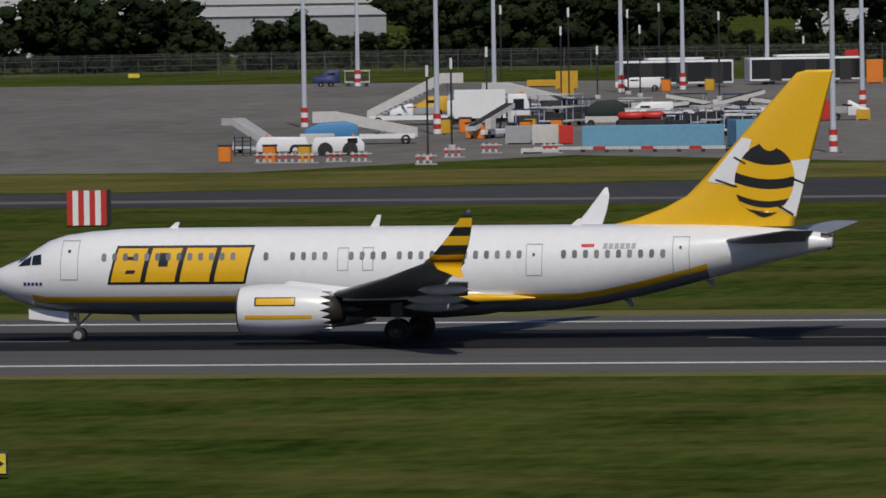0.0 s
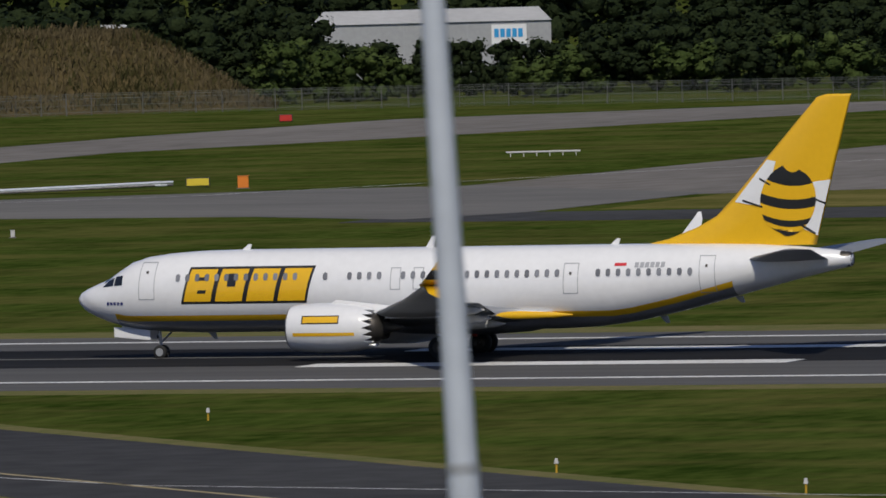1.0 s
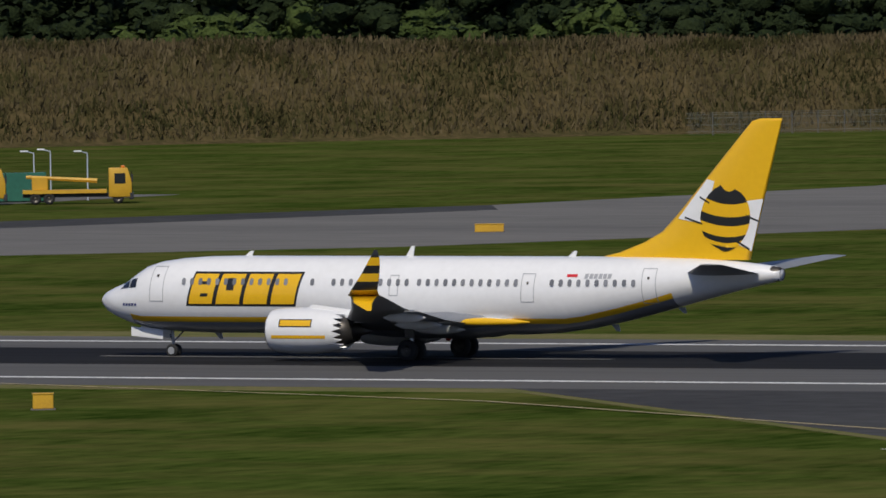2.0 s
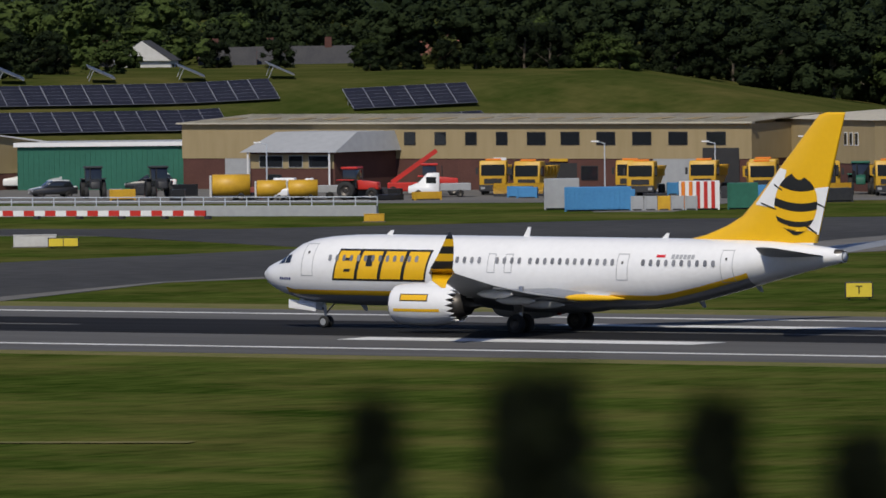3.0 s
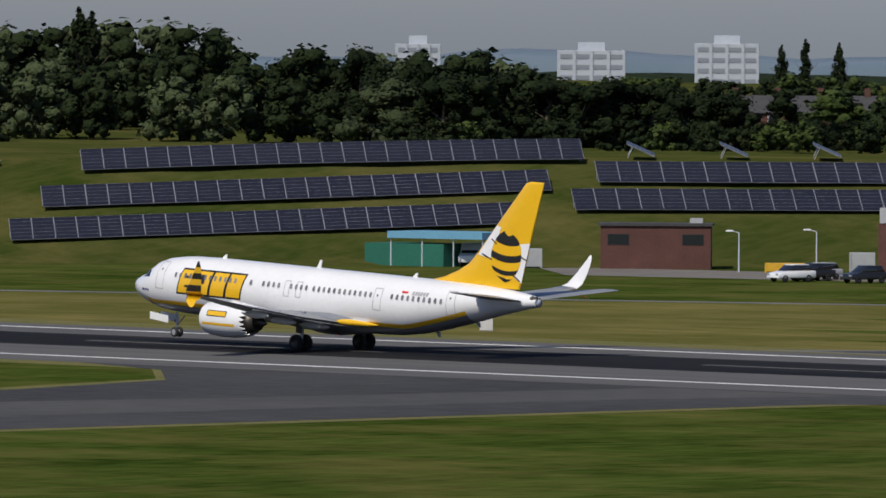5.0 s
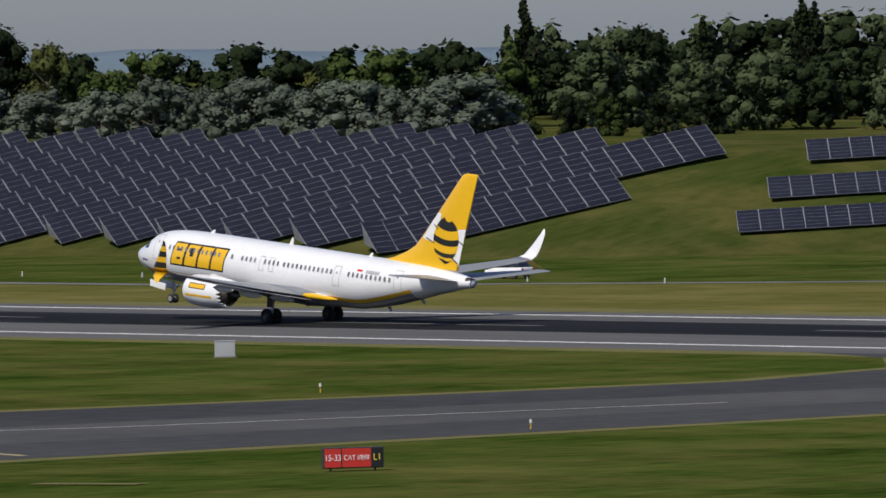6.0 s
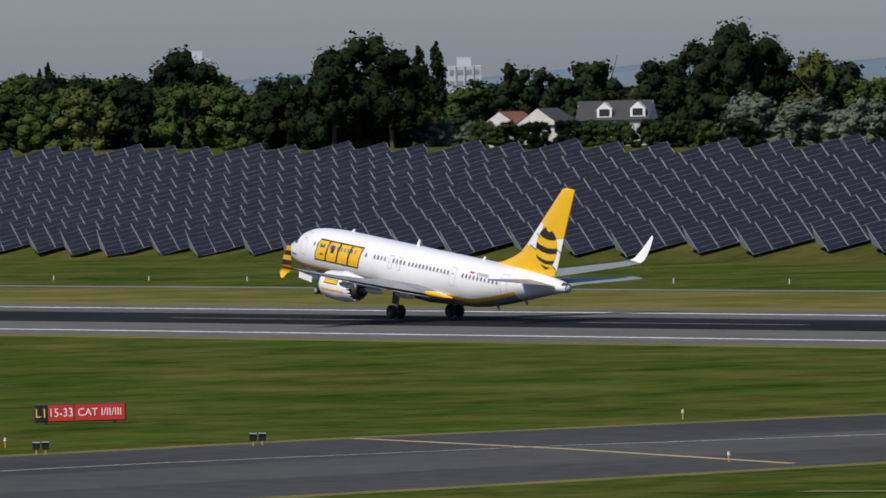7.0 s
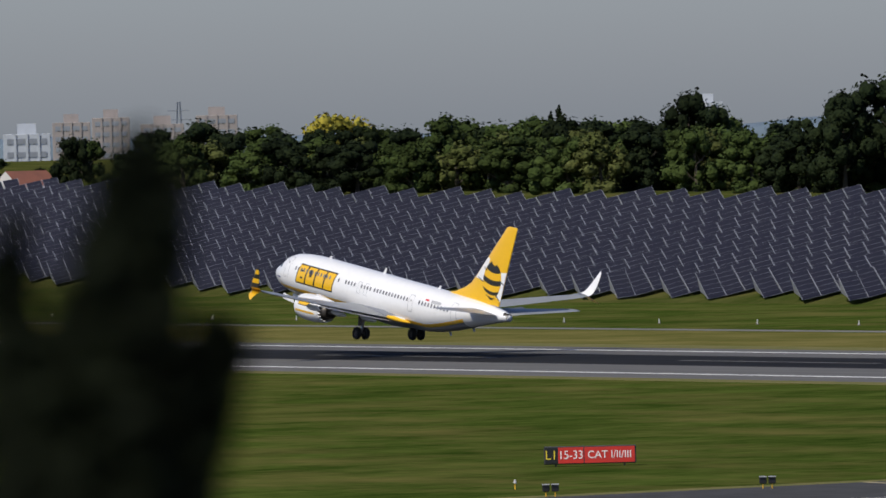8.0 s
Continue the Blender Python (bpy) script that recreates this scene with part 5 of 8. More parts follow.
def woodland(items):
    """All the far trees that cannot be told apart, as one mesh."""
    keys, vs, ns, ms = [], [], [], []
    for kind, x, y, z, h, w in items:
        crown = TREE_RND.choice(FAR_KINDS[kind if kind in FAR_KINDS else "green"])
        hh = KINDS[kind][0][2]
        n = len(crown.vertices)
        co, no = np.empty(n * 3, dtype=np.float32), np.empty(n * 3, dtype=np.float32)
        crown.vertices.foreach_get("co", co)
        crown.attributes["custom_normal"].data.foreach_get("vector", no)
        co, no = co.reshape(-1, 4, 3), no.reshape(-1, 4, 3)
        keep = co[:, :, 2].mean(axis=1) > hh * (0.4 if math.hypot(x, y) > 1300 and x > -900 else 0.2 if math.hypot(x, y) > 1220 and x > -900 else 0.03)
        co, no = co[keep].reshape(-1, 3), no[keep].reshape(-1, 3)
        a = TREE_RND.uniform(0, 6.28)
        s = h / hh
        rot = np.array([[math.cos(a), -math.sin(a), 0], [math.sin(a), math.cos(a), 0], [0, 0, 1]], dtype=np.float32)
        vs.append(co @ rot.T * np.array([s * w, s * w, s], dtype=np.float32) + np.array([x, y, z], dtype=np.float32))
        ns.append(no @ rot.T)
        key = crown.materials[0]
        if key not in keys:
            keys.append(key)
        ms.append(np.full(len(co) // 4, keys.index(key), dtype=np.int32))
    me = leafy_mesh("woodland", np.concatenate(vs), np.concatenate(ns), keys, np.concatenate(ms))
    tagged(new("woodland", me), "dense far woodland in dark summer leaf", "trees", kind="stuff")


woodland(WOODS)
# far woods and hills
def far_ridge(r, az0, az1, height, material, label, seed):
    bm = bmesh.new()
    prev = None
    n = 160
    for i in range(n + 1):
        a = az0 + (az1 - az0) * i / n
        x, y = at(a, r)
        x2, y2 = at(a, r + 160)
        h = height * (0.9 + 0.16 * noise.noise(Vector((a * 0.8, seed, 0))) + 0.10 * noise.noise(Vector((a * 9, seed, 3))))
        cur = [bm.verts.new((x, y, -1)), bm.verts.new((x, y, h * 0.8)), bm.verts.new(((x + x2) / 2, (y + y2) / 2, h)), bm.verts.new((x2, y2, -1))]
        if prev:
            for j in range(3):
                bm.faces.new((prev[j], prev[j + 1], cur[j + 1], cur[j]))
        prev = cur
    tagged(part("backdrop_hills", bm, material, smooth=True), label, "hills", kind="structure")


far_ridge(4200, 30, 75, 21.5, M["haze_hill"], "far hills tinted blue for haze", 1.5)
far_ridge(2700, 30, 75, 15.5, M["leaf_dark"], "distant dark woods", 7.1)

# ---- buildings ----
M["navy_blue"] = mat("dark_blue_paint", (0.015, 0.03, 0.11), 0.5, color2=(0.02, 0.04, 0.14), scale=1)
M["cover_green"] = mat("dark_green_tarpaulin", (0.008, 0.016, 0.014), 0.7, color2=(0.014, 0.025, 0.021), scale=1.5, fine=8)
M["navy_clad"] = mat("dark_blue_cladding", (0.02, 0.026, 0.04), 0.5, color2=(0.03, 0.036, 0.05), scale=1)
M["door_red"] = mat("dark_red_door", (0.16, 0.03, 0.035), 0.4, color2=(0.12, 0.025, 0.03), scale=1.5)
M["pink"] = mat("faded_red_paint", (0.42, 0.16, 0.17), 0.6, color2=(0.36, 0.13, 0.14), scale=2)
M["dark_steel"] = mat("dark_steel", (0.04, 0.04, 0.045), 0.5, 0.4, color2=(0.06, 0.06, 0.06), scale=2)
def window_part(parent, x0, x1, z0, z1, y, frame_mat="white", label=""):
    """A framed pane set on a wall that faces -y."""
    w = part("window", bx(x0 - 0.06, x1 + 0.06, y - 0.04, y + 0.02, z0 - 0.06, z1 + 0.06), M[frame_mat], parent, label)
    part("pane", bx(x0, x1, y - 0.055, y - 0.03, z0, z1), M["glass"], w)
    return w


def turned(x, y, dx, dy, z=0.0):
    """Pose with local x along (dx, dy) on the ground, so that local -y looks to its right."""
    return pose(x, y, z, 0, 0, math.degrees(math.atan2(dy, dx)))


def main_depot():
    b = thing("depot_building", pose(-546.8, 703, 0), "long tan-clad depot over a red brick base", "building", "", "")
    L, D, H = 64.8, 22, 6.1
    part("brick_wall", bx(0, L, 0, D, 0, 2.9), M["brick"], b, "red brick lower wall")
    part("clad_wall", bx(-0.06, L + 0.06, -0.06, D + 0.06, 2.9, H), M["tan"], b, "ribbed tan upper wall")
    bm = extrude_xz(bmesh.new(), [(-0.4, H), (L + 0.4, H), (L + 0.4, H + 0.16), (-0.4, H + 0.16)], -0.5, 0.0)
    part("gutter", bm, M["roof"], b)
    bm = bmesh.new()
    vs = [bm.verts.new(p) for p in ((-0.3, -0.4, H + 0.14), (L + 0.3, -0.4, H + 0.14), (L + 0.3, D / 2, H + 0.75), (-0.3, D / 2, H + 0.75), (-0.3, D + 0.3, H + 0.14), (L + 0.3, D + 0.3, H + 0.14))]
    bm.faces.new((vs[0], vs[1], vs[2], vs[3]))
    bm.faces.new((vs[3], vs[2], vs[5], vs[4]))
    bmesh.ops.solidify(bm, geom=list(bm.faces), thickness=0.12)
    roof = part("roof", bm, M["roof"], b, "pale weathered sheet roof")
    for i in range(15):
        x = 2 + i * 4.1
        bm = bx(x, x + 1.7, 3.0, 5.2, H + 0.48, H + 0.86)
        for v in bm.verts:
            v.co.z = H + 0.17 + 0.0535 * (v.co.y + 0.4) + (0.05 if v.co.z > H + 0.7 else 0)
        part("rooflight", bm, M["tan"], roof)
    for x in (26, 29.5, 33, 36.5, 40, 43.8, 47.8, 51.8, 55.8, 60):
        window_part(b, x, x + (1.2 if x < 39 else 2.0), 4.2, 5.3, -0.06, "dark")
    for x in (5, 54):
        part("shutter", bx(x, x + 5, -0.05, 0.1, 0, 3.4), M["wall_grey"], b, "grey roller shutter")
    # A near-black slab on the wall gives the raised door its inner shade.
    part("shutter", bx(59.5, 63.5, -0.10, 0.1, 0, 3.9), M["dark"], b, "dark slab for the shade behind a raised roller door")
    for x in (38, 46, 50):
        window_part(b, x, x + 1.8, 1.0, 2.2, -0.01, "dark")
    # Shade of the open doorway, as a near-black slab.
    part("doorway", bx(41.5, 45.5, -0.03, 0.1, 0, 2.5), M["dark"], b, "dark slab for the shade in an open doorway")
    part("sign_board", bx(36.2, 37.6, -0.15, -0.08, 2.2, 3.0), M["white"], b, "plain white notice board")
    part("door_sign", bx(42.5, 44.5, -0.12, -0.06, 2.65, 2.9), M["ymach"], b, "small yellow door sign")
    # brick office in front with its own pale roof
    o = thing("brick_office", pose(-531.6, 693.5, 0), "small brick office with a pale pitched roof", "building")
    part("wall", bx(0, 9.8, 0, 9.4, 0, 3.7), M["brick"], o)
    bm = extrude_xz(bmesh.new(), [(-0.6, 3.7), (10.4, 3.7), (9.7, 5.5), (0.3, 5.5)], -0.8, 9.4)
    for v in bm.verts:
        if v.co.z > 4:
            v.co.y = 3.6 if v.co.y < 4 else 9.4
    part("roof", bm, M["wall_grey"], o, "pale grey sheet roof")
    part("panel_band", bx(0.1, 9.7, -0.05, 0.02, 2.2, 3.5), M["tan"], o)
    for x, w in ((1.2, 2.6), (4.6, 1.5), (6.9, 2.3)):
        window_part(o, x, x + w, 2.35, 3.35, -0.06, "wall_grey")
    window_part(o, 2.0, 3.6, 0.4, 1.6, -0.01, "dark")
    for x in (0.2, 9.6):
        part("post", rod((x, -0.6, 0), (x, -0.6, 3.7), 0.09), M["white"], o)


main_depot()


def second_depot():
    b = thing("depot_block", turned(-466.4, 699.7, 0.53, 0.848), "tan-clad two-storey block over red brick", "building")
    L, D, H = 17.5, 21.8, 6.4
    part("brick_wall", bx(0, L, 0, D, 0, 2.5), M["brick"], b, "red brick lower wall")
    part("clad_wall", bx(-0.06, L + 0.06, -0.06, D + 0.06, 2.5, H), M["tan"], b, "ribbed tan upper wall")
    bm = bmesh.new()
    vs = [bm.verts.new(p) for p in ((-0.4, -0.4, H), (L + 0.4, -0.4, H), (L + 0.4, D + 0.4, H), (-0.4, D + 0.4, H), (L * 0.3, D * 0.5, H + 0.8), (L * 0.7, D * 0.5, H + 0.8))]
    for f in ((0, 1, 5, 4), (1, 2, 5), (2, 3, 4, 5), (3, 0, 4), (3, 2, 1, 0)):
        bm.faces.new([vs[i] for i in f])
    part("roof", bm, M["roof"], b, "pale low-pitched sheet roof")
    for x in (1.2, 6.8, 9.6, 15.0):
        window_part(b, x, x + 1.6, 4.1, 5.2, -0.06, "dark")
    for x in (4.5, 7.7, 11, 14):
        part("vent", bx(x, x + 0.35, -0.2, -0.05, 5.8, 6.1), M["brick"], b)
    window_part(b, 2.0, 4.2, 0.8, 1.9, -0.01, "white")
    for y in (3.5, 4.7, 5.9, 9.0, 10.2):
        w = part("window", bx(-0.10, -0.04, y, y + 0.7, 4.1, 5.3), M["white"], b)
        part("pane", bx(-0.12, -0.09, y + 0.08, y + 0.62, 4.18, 5.22), M["glass"], w)
    # Another near-black slab for the shade within a doorway.
    part("doorway", bx(-0.08, 0.1, 12.5, 15.5, 0, 2.5), M["dark"], b)


second_depot()


def gable_shed(name, m, L, D, eave, ridge, wall, base, roof, label, base_h=1.6):
    """Shed with its gable on local -y, ridge along local y."""
    b = thing(name, m, label, "building")
    bm = extrude_xz(bmesh.new(), [(0, base_h), (L, base_h), (L, eave), (L * 0.42, ridge), (0, eave)], 0, D)
    part("clad_wall", bm, M[wall], b)
    if base:
        part("brick_wall", bx(0.05, L - 0.05, 0.05, D - 0.05, 0, base_h), M[base], b)
    for a, c in (((-0.3, eave - 0.06), (L * 0.42, ridge + 0.06)), ((L * 0.42, ridge + 0.06), (L + 0.3, eave - 0.06))):
        bm = extrude_xz(bmesh.new(), [a, c, (c[0], c[1] + 0.14), (a[0], a[1] + 0.14)], -0.35, D + 0.3)
        part("roof", bm, M[roof], b)
    return b


b = gable_shed("storage_shed", turned(-570.5, 672.5, 0.25, 0.968), 31, 8, 4.4, 6.6, "tan", "brick", "wall_white", "tan-clad gabled shed on a brick base")
for x in (10, 18):
    part("vent_hood", revolve([(-0.3, 0.35), (0.1, 0.42)], 12, (0, 0)), M["dark"], b).matrix_basis = pose(x, -0.25, 4.3, 0, 0, 90)
part("door", bx(-0.08, 0.1, 2, 6, 0, 2.9), M["dark"], b, "dark side door")
b = thing("green_shed", turned(-561.5, 696.4, 0.90, 0.43), "dark green sheet-metal shed with a white roof edge", "building")
part("wall", bx(0, 16.5, 0, 9, 0, 4.1), M["green"], b)
for i in range(33):
    part("rib", bx(i * 0.5, i * 0.5 + 0.08, -0.04, 0, 0, 4.1), M["green"], b)
part("roof", extrude_xz(bmesh.new(), [(-0.3, 4.1), (16.8, 4.1), (16.8, 4.5), (-0.3, 4.5)], -0.3, 9.3), M["white"], b, "white roof edge")


def fire_station():
    b = thing("fire_station", turned(-588.5, 606.5, 0.974, 0.225), "red brick airport fire station with a white fascia", "fire station")
    # three-bay appliance hall
    part("hall_back", bx(12.2, 40.2, 4.5, 14, 0, 6.4), M["brick"], b)
    part("hall_roof", bx(12.2, 40.2, -0.2, 14, 6.2, 6.42), M["roof_dark"], b)
    part("brick_wall", bx(33.4, 39.9, -0.1, 4.5, 0, 4.75), M["brick"], b, "red brick wall")
    part("brick_wall", bx(12.2, 12.7, -0.1, 4.5, 0, 4.75), M["brick"], b)
    for x0, x1 in ((16.5, 18.3), (22.2, 23.7), (27.6, 29.2), (33.1, 33.4)):
        part("pier", bx(x0, x1, 0.0, 0.9, 0, 4.75), M["navy_clad"], b, "dark blue door pier")
    for x0, x1 in ((18.3, 22.2), (23.7, 27.6), (29.2, 33.1)):
        d = part("bay_door", bx(x0 + 0.05, x1 - 0.05, 0.5, 0.6, 0, 4.7), M["door_red"], b, "red folding bay door with glazed upper panels")
        part("door_band", bx(x0 + 0.1, x1 - 0.1, 0.44, 0.5, 0.1, 1.05), M["pink"], d, "faded red lower door panel")
        for r in range(4):
            for c in range(4):
                w = (x1 - x0 - 0.4) / 4
                part("pane", bx(x0 + 0.2 + c * w + 0.05, x0 + 0.2 + (c + 1) * w - 0.05, 0.45, 0.5, 1.25 + r * 0.85, 1.25 + r * 0.85 + 0.68), M["glass"], d)
    # The bay's deep shade is a near-black block at its back.
    part("open_bay", bx(12.7, 16.5, 3.2, 4.4, 0, 4.75), M["dark"], b, "dark block for the shade deep in the open bay")
    part("bay_floor", bx(12.7, 16.5, 0, 3.2, 0, 0.03), M["concrete"], b)
    fas = part("fascia", bx(11.8, 40.1, -0.45, 0.1, 4.75, 6.75, bevel=0.03), M["white"], b, "white fascia with blue lettering")
    lettering("lettering", "Birmingham", 1.72, M["navy"], fas, pose(19.9, -0.47, 5.72, 90, 0, 0), "LEFT", "dark blue lettering")
    lettering("lettering", "Airport", 1.62, M["cyan"], fas, pose(28.85, -0.47, 5.72, 90, 0, 0), "LEFT", "light blue lettering")
    for x in (24.3, 25.3):
        f = part("flue", rod((x, 2, 6.3), (x, 2, 8.0), 0.32, seg=12), M["ymach"], b, "yellow-based steel flue")
        part("cowl", rod((x, 2, 7.8), (x, 2, 8.5), 0.25, 0.3, 12), M["alu"], f)
    for x in (13.5, 18.5, 30.2, 34.2, 36.4):
        part("roof_vent", revolve([(-0.8, 0.02), (-0.4, 0.42), (0.4, 0.42), (0.8, 0.02)], 12, (0, 0), squash=0.6), M["alu"], b, "", True).location = (x, 2, 6.72)
    # watch room tower
    pts = [(5.4, 0.8), (6.5, -1.0), (9.2, -1.0), (10.2, 0.8), (10.2, 6), (5.4, 6)]
    part("link_wall", bx(10.2, 12.2, 0.6, 6, 0, 5.4), M["brick"], b)
    part("watch_tower", prism(bmesh.new(), pts, 0, 6.9), M["brick"], b, "brick watch tower")
    c = Vector((7.8, 2))
    ring = [(c.x + (x - c.x) * 1.02, c.y + (y - c.y) * 1.02) for x, y in pts]
    part("window_band", prism(bmesh.new(), ring, 3.8, 4.8), M["glass"], b, "band of dark windows")
    part("window_band", prism(bmesh.new(), ring, 0.7, 1.8), M["glass"], b, "band of dark windows")
    ring = [(c.x + (x - c.x) * 1.08, c.y + (y - c.y) * 1.08) for x, y in pts]
    part("watch_room", prism(bmesh.new(), ring, 6.9, 8.1), M["dark"], b, "dark glazed watch room")
    ring = [(c.x + (x - c.x) * 1.16, c.y + (y - c.y) * 1.16) for x, y in pts]
    part("watch_roof", prism(bmesh.new(), ring, 8.1, 8.7), M["dark_steel"], b, "dark projecting roof edge")
    for x, y, h in ((6.2, 1, 3.2), (6.8, 2, 2.4), (8.9, 1.4, 1.6), (9.8, 3, 2.0), (7.4, 1, 2.0)):
        part("aerial", rod((x, y, 8.8), (x, y, 8.8 + h), 0.05, 0.03, 6), M["galv"], b)
    part("radar_bar", bx(8.1, 9.7, 1.3, 1.5, 10.0, 10.25), M["galv"], b)
    # side annexe with railed roof
    part("annexe", bx(-0.6, 5.4, 0.4, 8, 0, 4.9), M["brick"], b, "brick annexe")
    for i in range(5):
        part("roof_screen", bx(-0.4 + i * 1.17, 0.68 + i * 1.17, 0.3, 0.36, 4.9, 6.3), M["wall_grey"], b, "pale roof screen panel")
    for x in (1.4, 3.0, 4.7):
        for z in (0.8, 3.6):
            window_part(b, x, x + 0.9, z, z + 1.0, 0.4, "dark")
    for x, r in ((2.2, 0.35), (3.4, 0.45), (5.1, 0.5)):
        bm = bmesh.new()
        bmesh.ops.create_uvsphere(bm, u_segments=12, v_segments=8, radius=r)
        part("dome", bm, M["white"], b, "white roof dome", True).location = (x, 2, 6.5)
    # drill tower
    part("drill_tower", bx(39.9, 43.1, -0.3, 3.6, 0, 11.6), M["brick"], b, "tall red brick drill tower")
    for z in (3.0, 5.2, 8.0):
        part("tower_deck", bx(43.1, 45.6, -0.3, 3.6, z, z + 0.18), M["dark_steel"], b, "dark steel landing")
        for x in (43.4, 44.5, 45.5):
            part("rail_post", rod((x, -0.25, z), (x, -0.25, z + 1.1), 0.04, seg=5), M["dark_steel"], b)
        part("rail", rod((43.1, -0.25, z + 1.1), (45.6, -0.25, z + 1.1), 0.04, seg=5), M["dark_steel"], b)
    for x in (43.3, 45.5):
        part("tower_leg", rod((x, 3.4, 0), (x, 3.4, 9.2), 0.09, seg=6), M["dark_steel"], b)
    part("aerial", rod((42.4, 1, 11.6), (42.4, 1, 14), 0.05, 0.03, 6), M["galv"], b)
    part("floodlight", bx(40.4, 40.8, -0.6, -0.3, 10.3, 10.5), M["wall_grey"], b)


fire_station()

b = thing("brick_store", turned(-627.7, 609.6, 0.72, 0.69), "low red brick store with a flat dark roof", "building")
part("wall", bx(0, 10.2, 0, 5, 0, 4.0), M["brick"], b)
part("roof", bx(-0.2, 10.4, -0.2, 5.2, 4.0, 4.25), M["roof_dark"], b)
part("roof_unit", bx(8.2, 9.4, 2, 3.4, 4.25, 4.7), M["wall_grey"], b)
for x in (0.7, 7.6):
    window_part(b, x, x + 1.9, 2.3, 3.2, 0.0, "dark")
b = thing("carport", turned(-650.5, 601, 0.98, 0.12), "low green-fenced compound with a light blue roof edge", "building")
part("wall", bx(0, 9.6, 0, 5, 0, 2.1), M["green"], b)
part("roof", bx(3.0, 14.5, -0.3, 5, 2.6, 3.25), M["ltblue"], b, "light blue roof edge")
for x in (3.2, 7, 10.8, 14.3):
    part("post", rod((x, 0, 0), (x, 0, 2.6), 0.07, seg=6), M["galv"], b)

# ---- far warehouses, houses and towers ----
def warehouse(az, r, w, d, h, rise, wall, label):
    x, y = at(az, r)
    b = thing("warehouse", facing(x, y), label, "warehouse")
    part("wall", bx(-w / 2, w / 2, 0, d, 0, h), M[wall], b)
    n = max(1, int(w / 24))
    for i in range(n):
        x0, x1 = -w / 2 + w * i / n, -w / 2 + w * (i + 1) / n
        bm = extrude_xz(bmesh.new(), [(x0 - 0.1, h), (x1 + 0.1, h), (x1 - 1.5, h + rise), (x0 + 1.5, h + rise)], -0.3, d)
        for v in bm.verts:
            if v.co.z > h + 0.1 and v.co.y < 1:
                v.co.y = d * 0.4
        part("roof", bm, M["roof_white"], b, "pale sheet roof")
    for i in range(int(w / 9)):
        part("panel_joint", bx(-w / 2 + 4 + i * 9, -w / 2 + 4.12 + i * 9, -0.06, 0, 0, h), M["seam"], b)
    return b


M["roof_white"] = mat("white_roof_sheet", (0.48, 0.48, 0.47), 0.7, color2=(0.40, 0.40, 0.39), scale=0.1, fine=1)
warehouse(16.55, 1300, 34, 20, 4.0, 1.1, "wall_grey", "low grey warehouse with a pale roof")
warehouse(14.2, 1290, 70, 20, 4.6, 0.5, "wall_white", "long white warehouse with a flat roof")
warehouse(13.2, 1335, 90, 30, 6.4, 2.2, "wall_white", "large white warehouse with a pale roof")
warehouse(12.0, 1275, 34, 20, 5.4, 0.8, "wall_grey", "grey warehouse with a pale roof")
warehouse(9.74, 1290, 18, 20, 3.0, 1.9, "wall_white", "low white warehouse with a pale roof")
warehouse(8.45, 1290, 14, 20, 3.0, 1.9, "wall_white", "low white warehouse with a pale roof")
w = warehouse(20.2, 1345, 34, 20, 8.3, 1.8, "wall_grey", "grey warehouse with a small blue sign")
part("sign_board", bx(8.5, 13.5, -0.3, -0.1, 5.0, 7.8), M["white"], w, "white sign board")
for k in range(5):
    part("sign_bar", bx(8.9 + k * 0.85, 9.55 + k * 0.85, -0.36, -0.3, 6.0, 7.2), M["cyan"], w)
warehouse(22.6, 1350, 40, 20, 7.2, 1.8, "wall_white", "white warehouse with a pale roof")


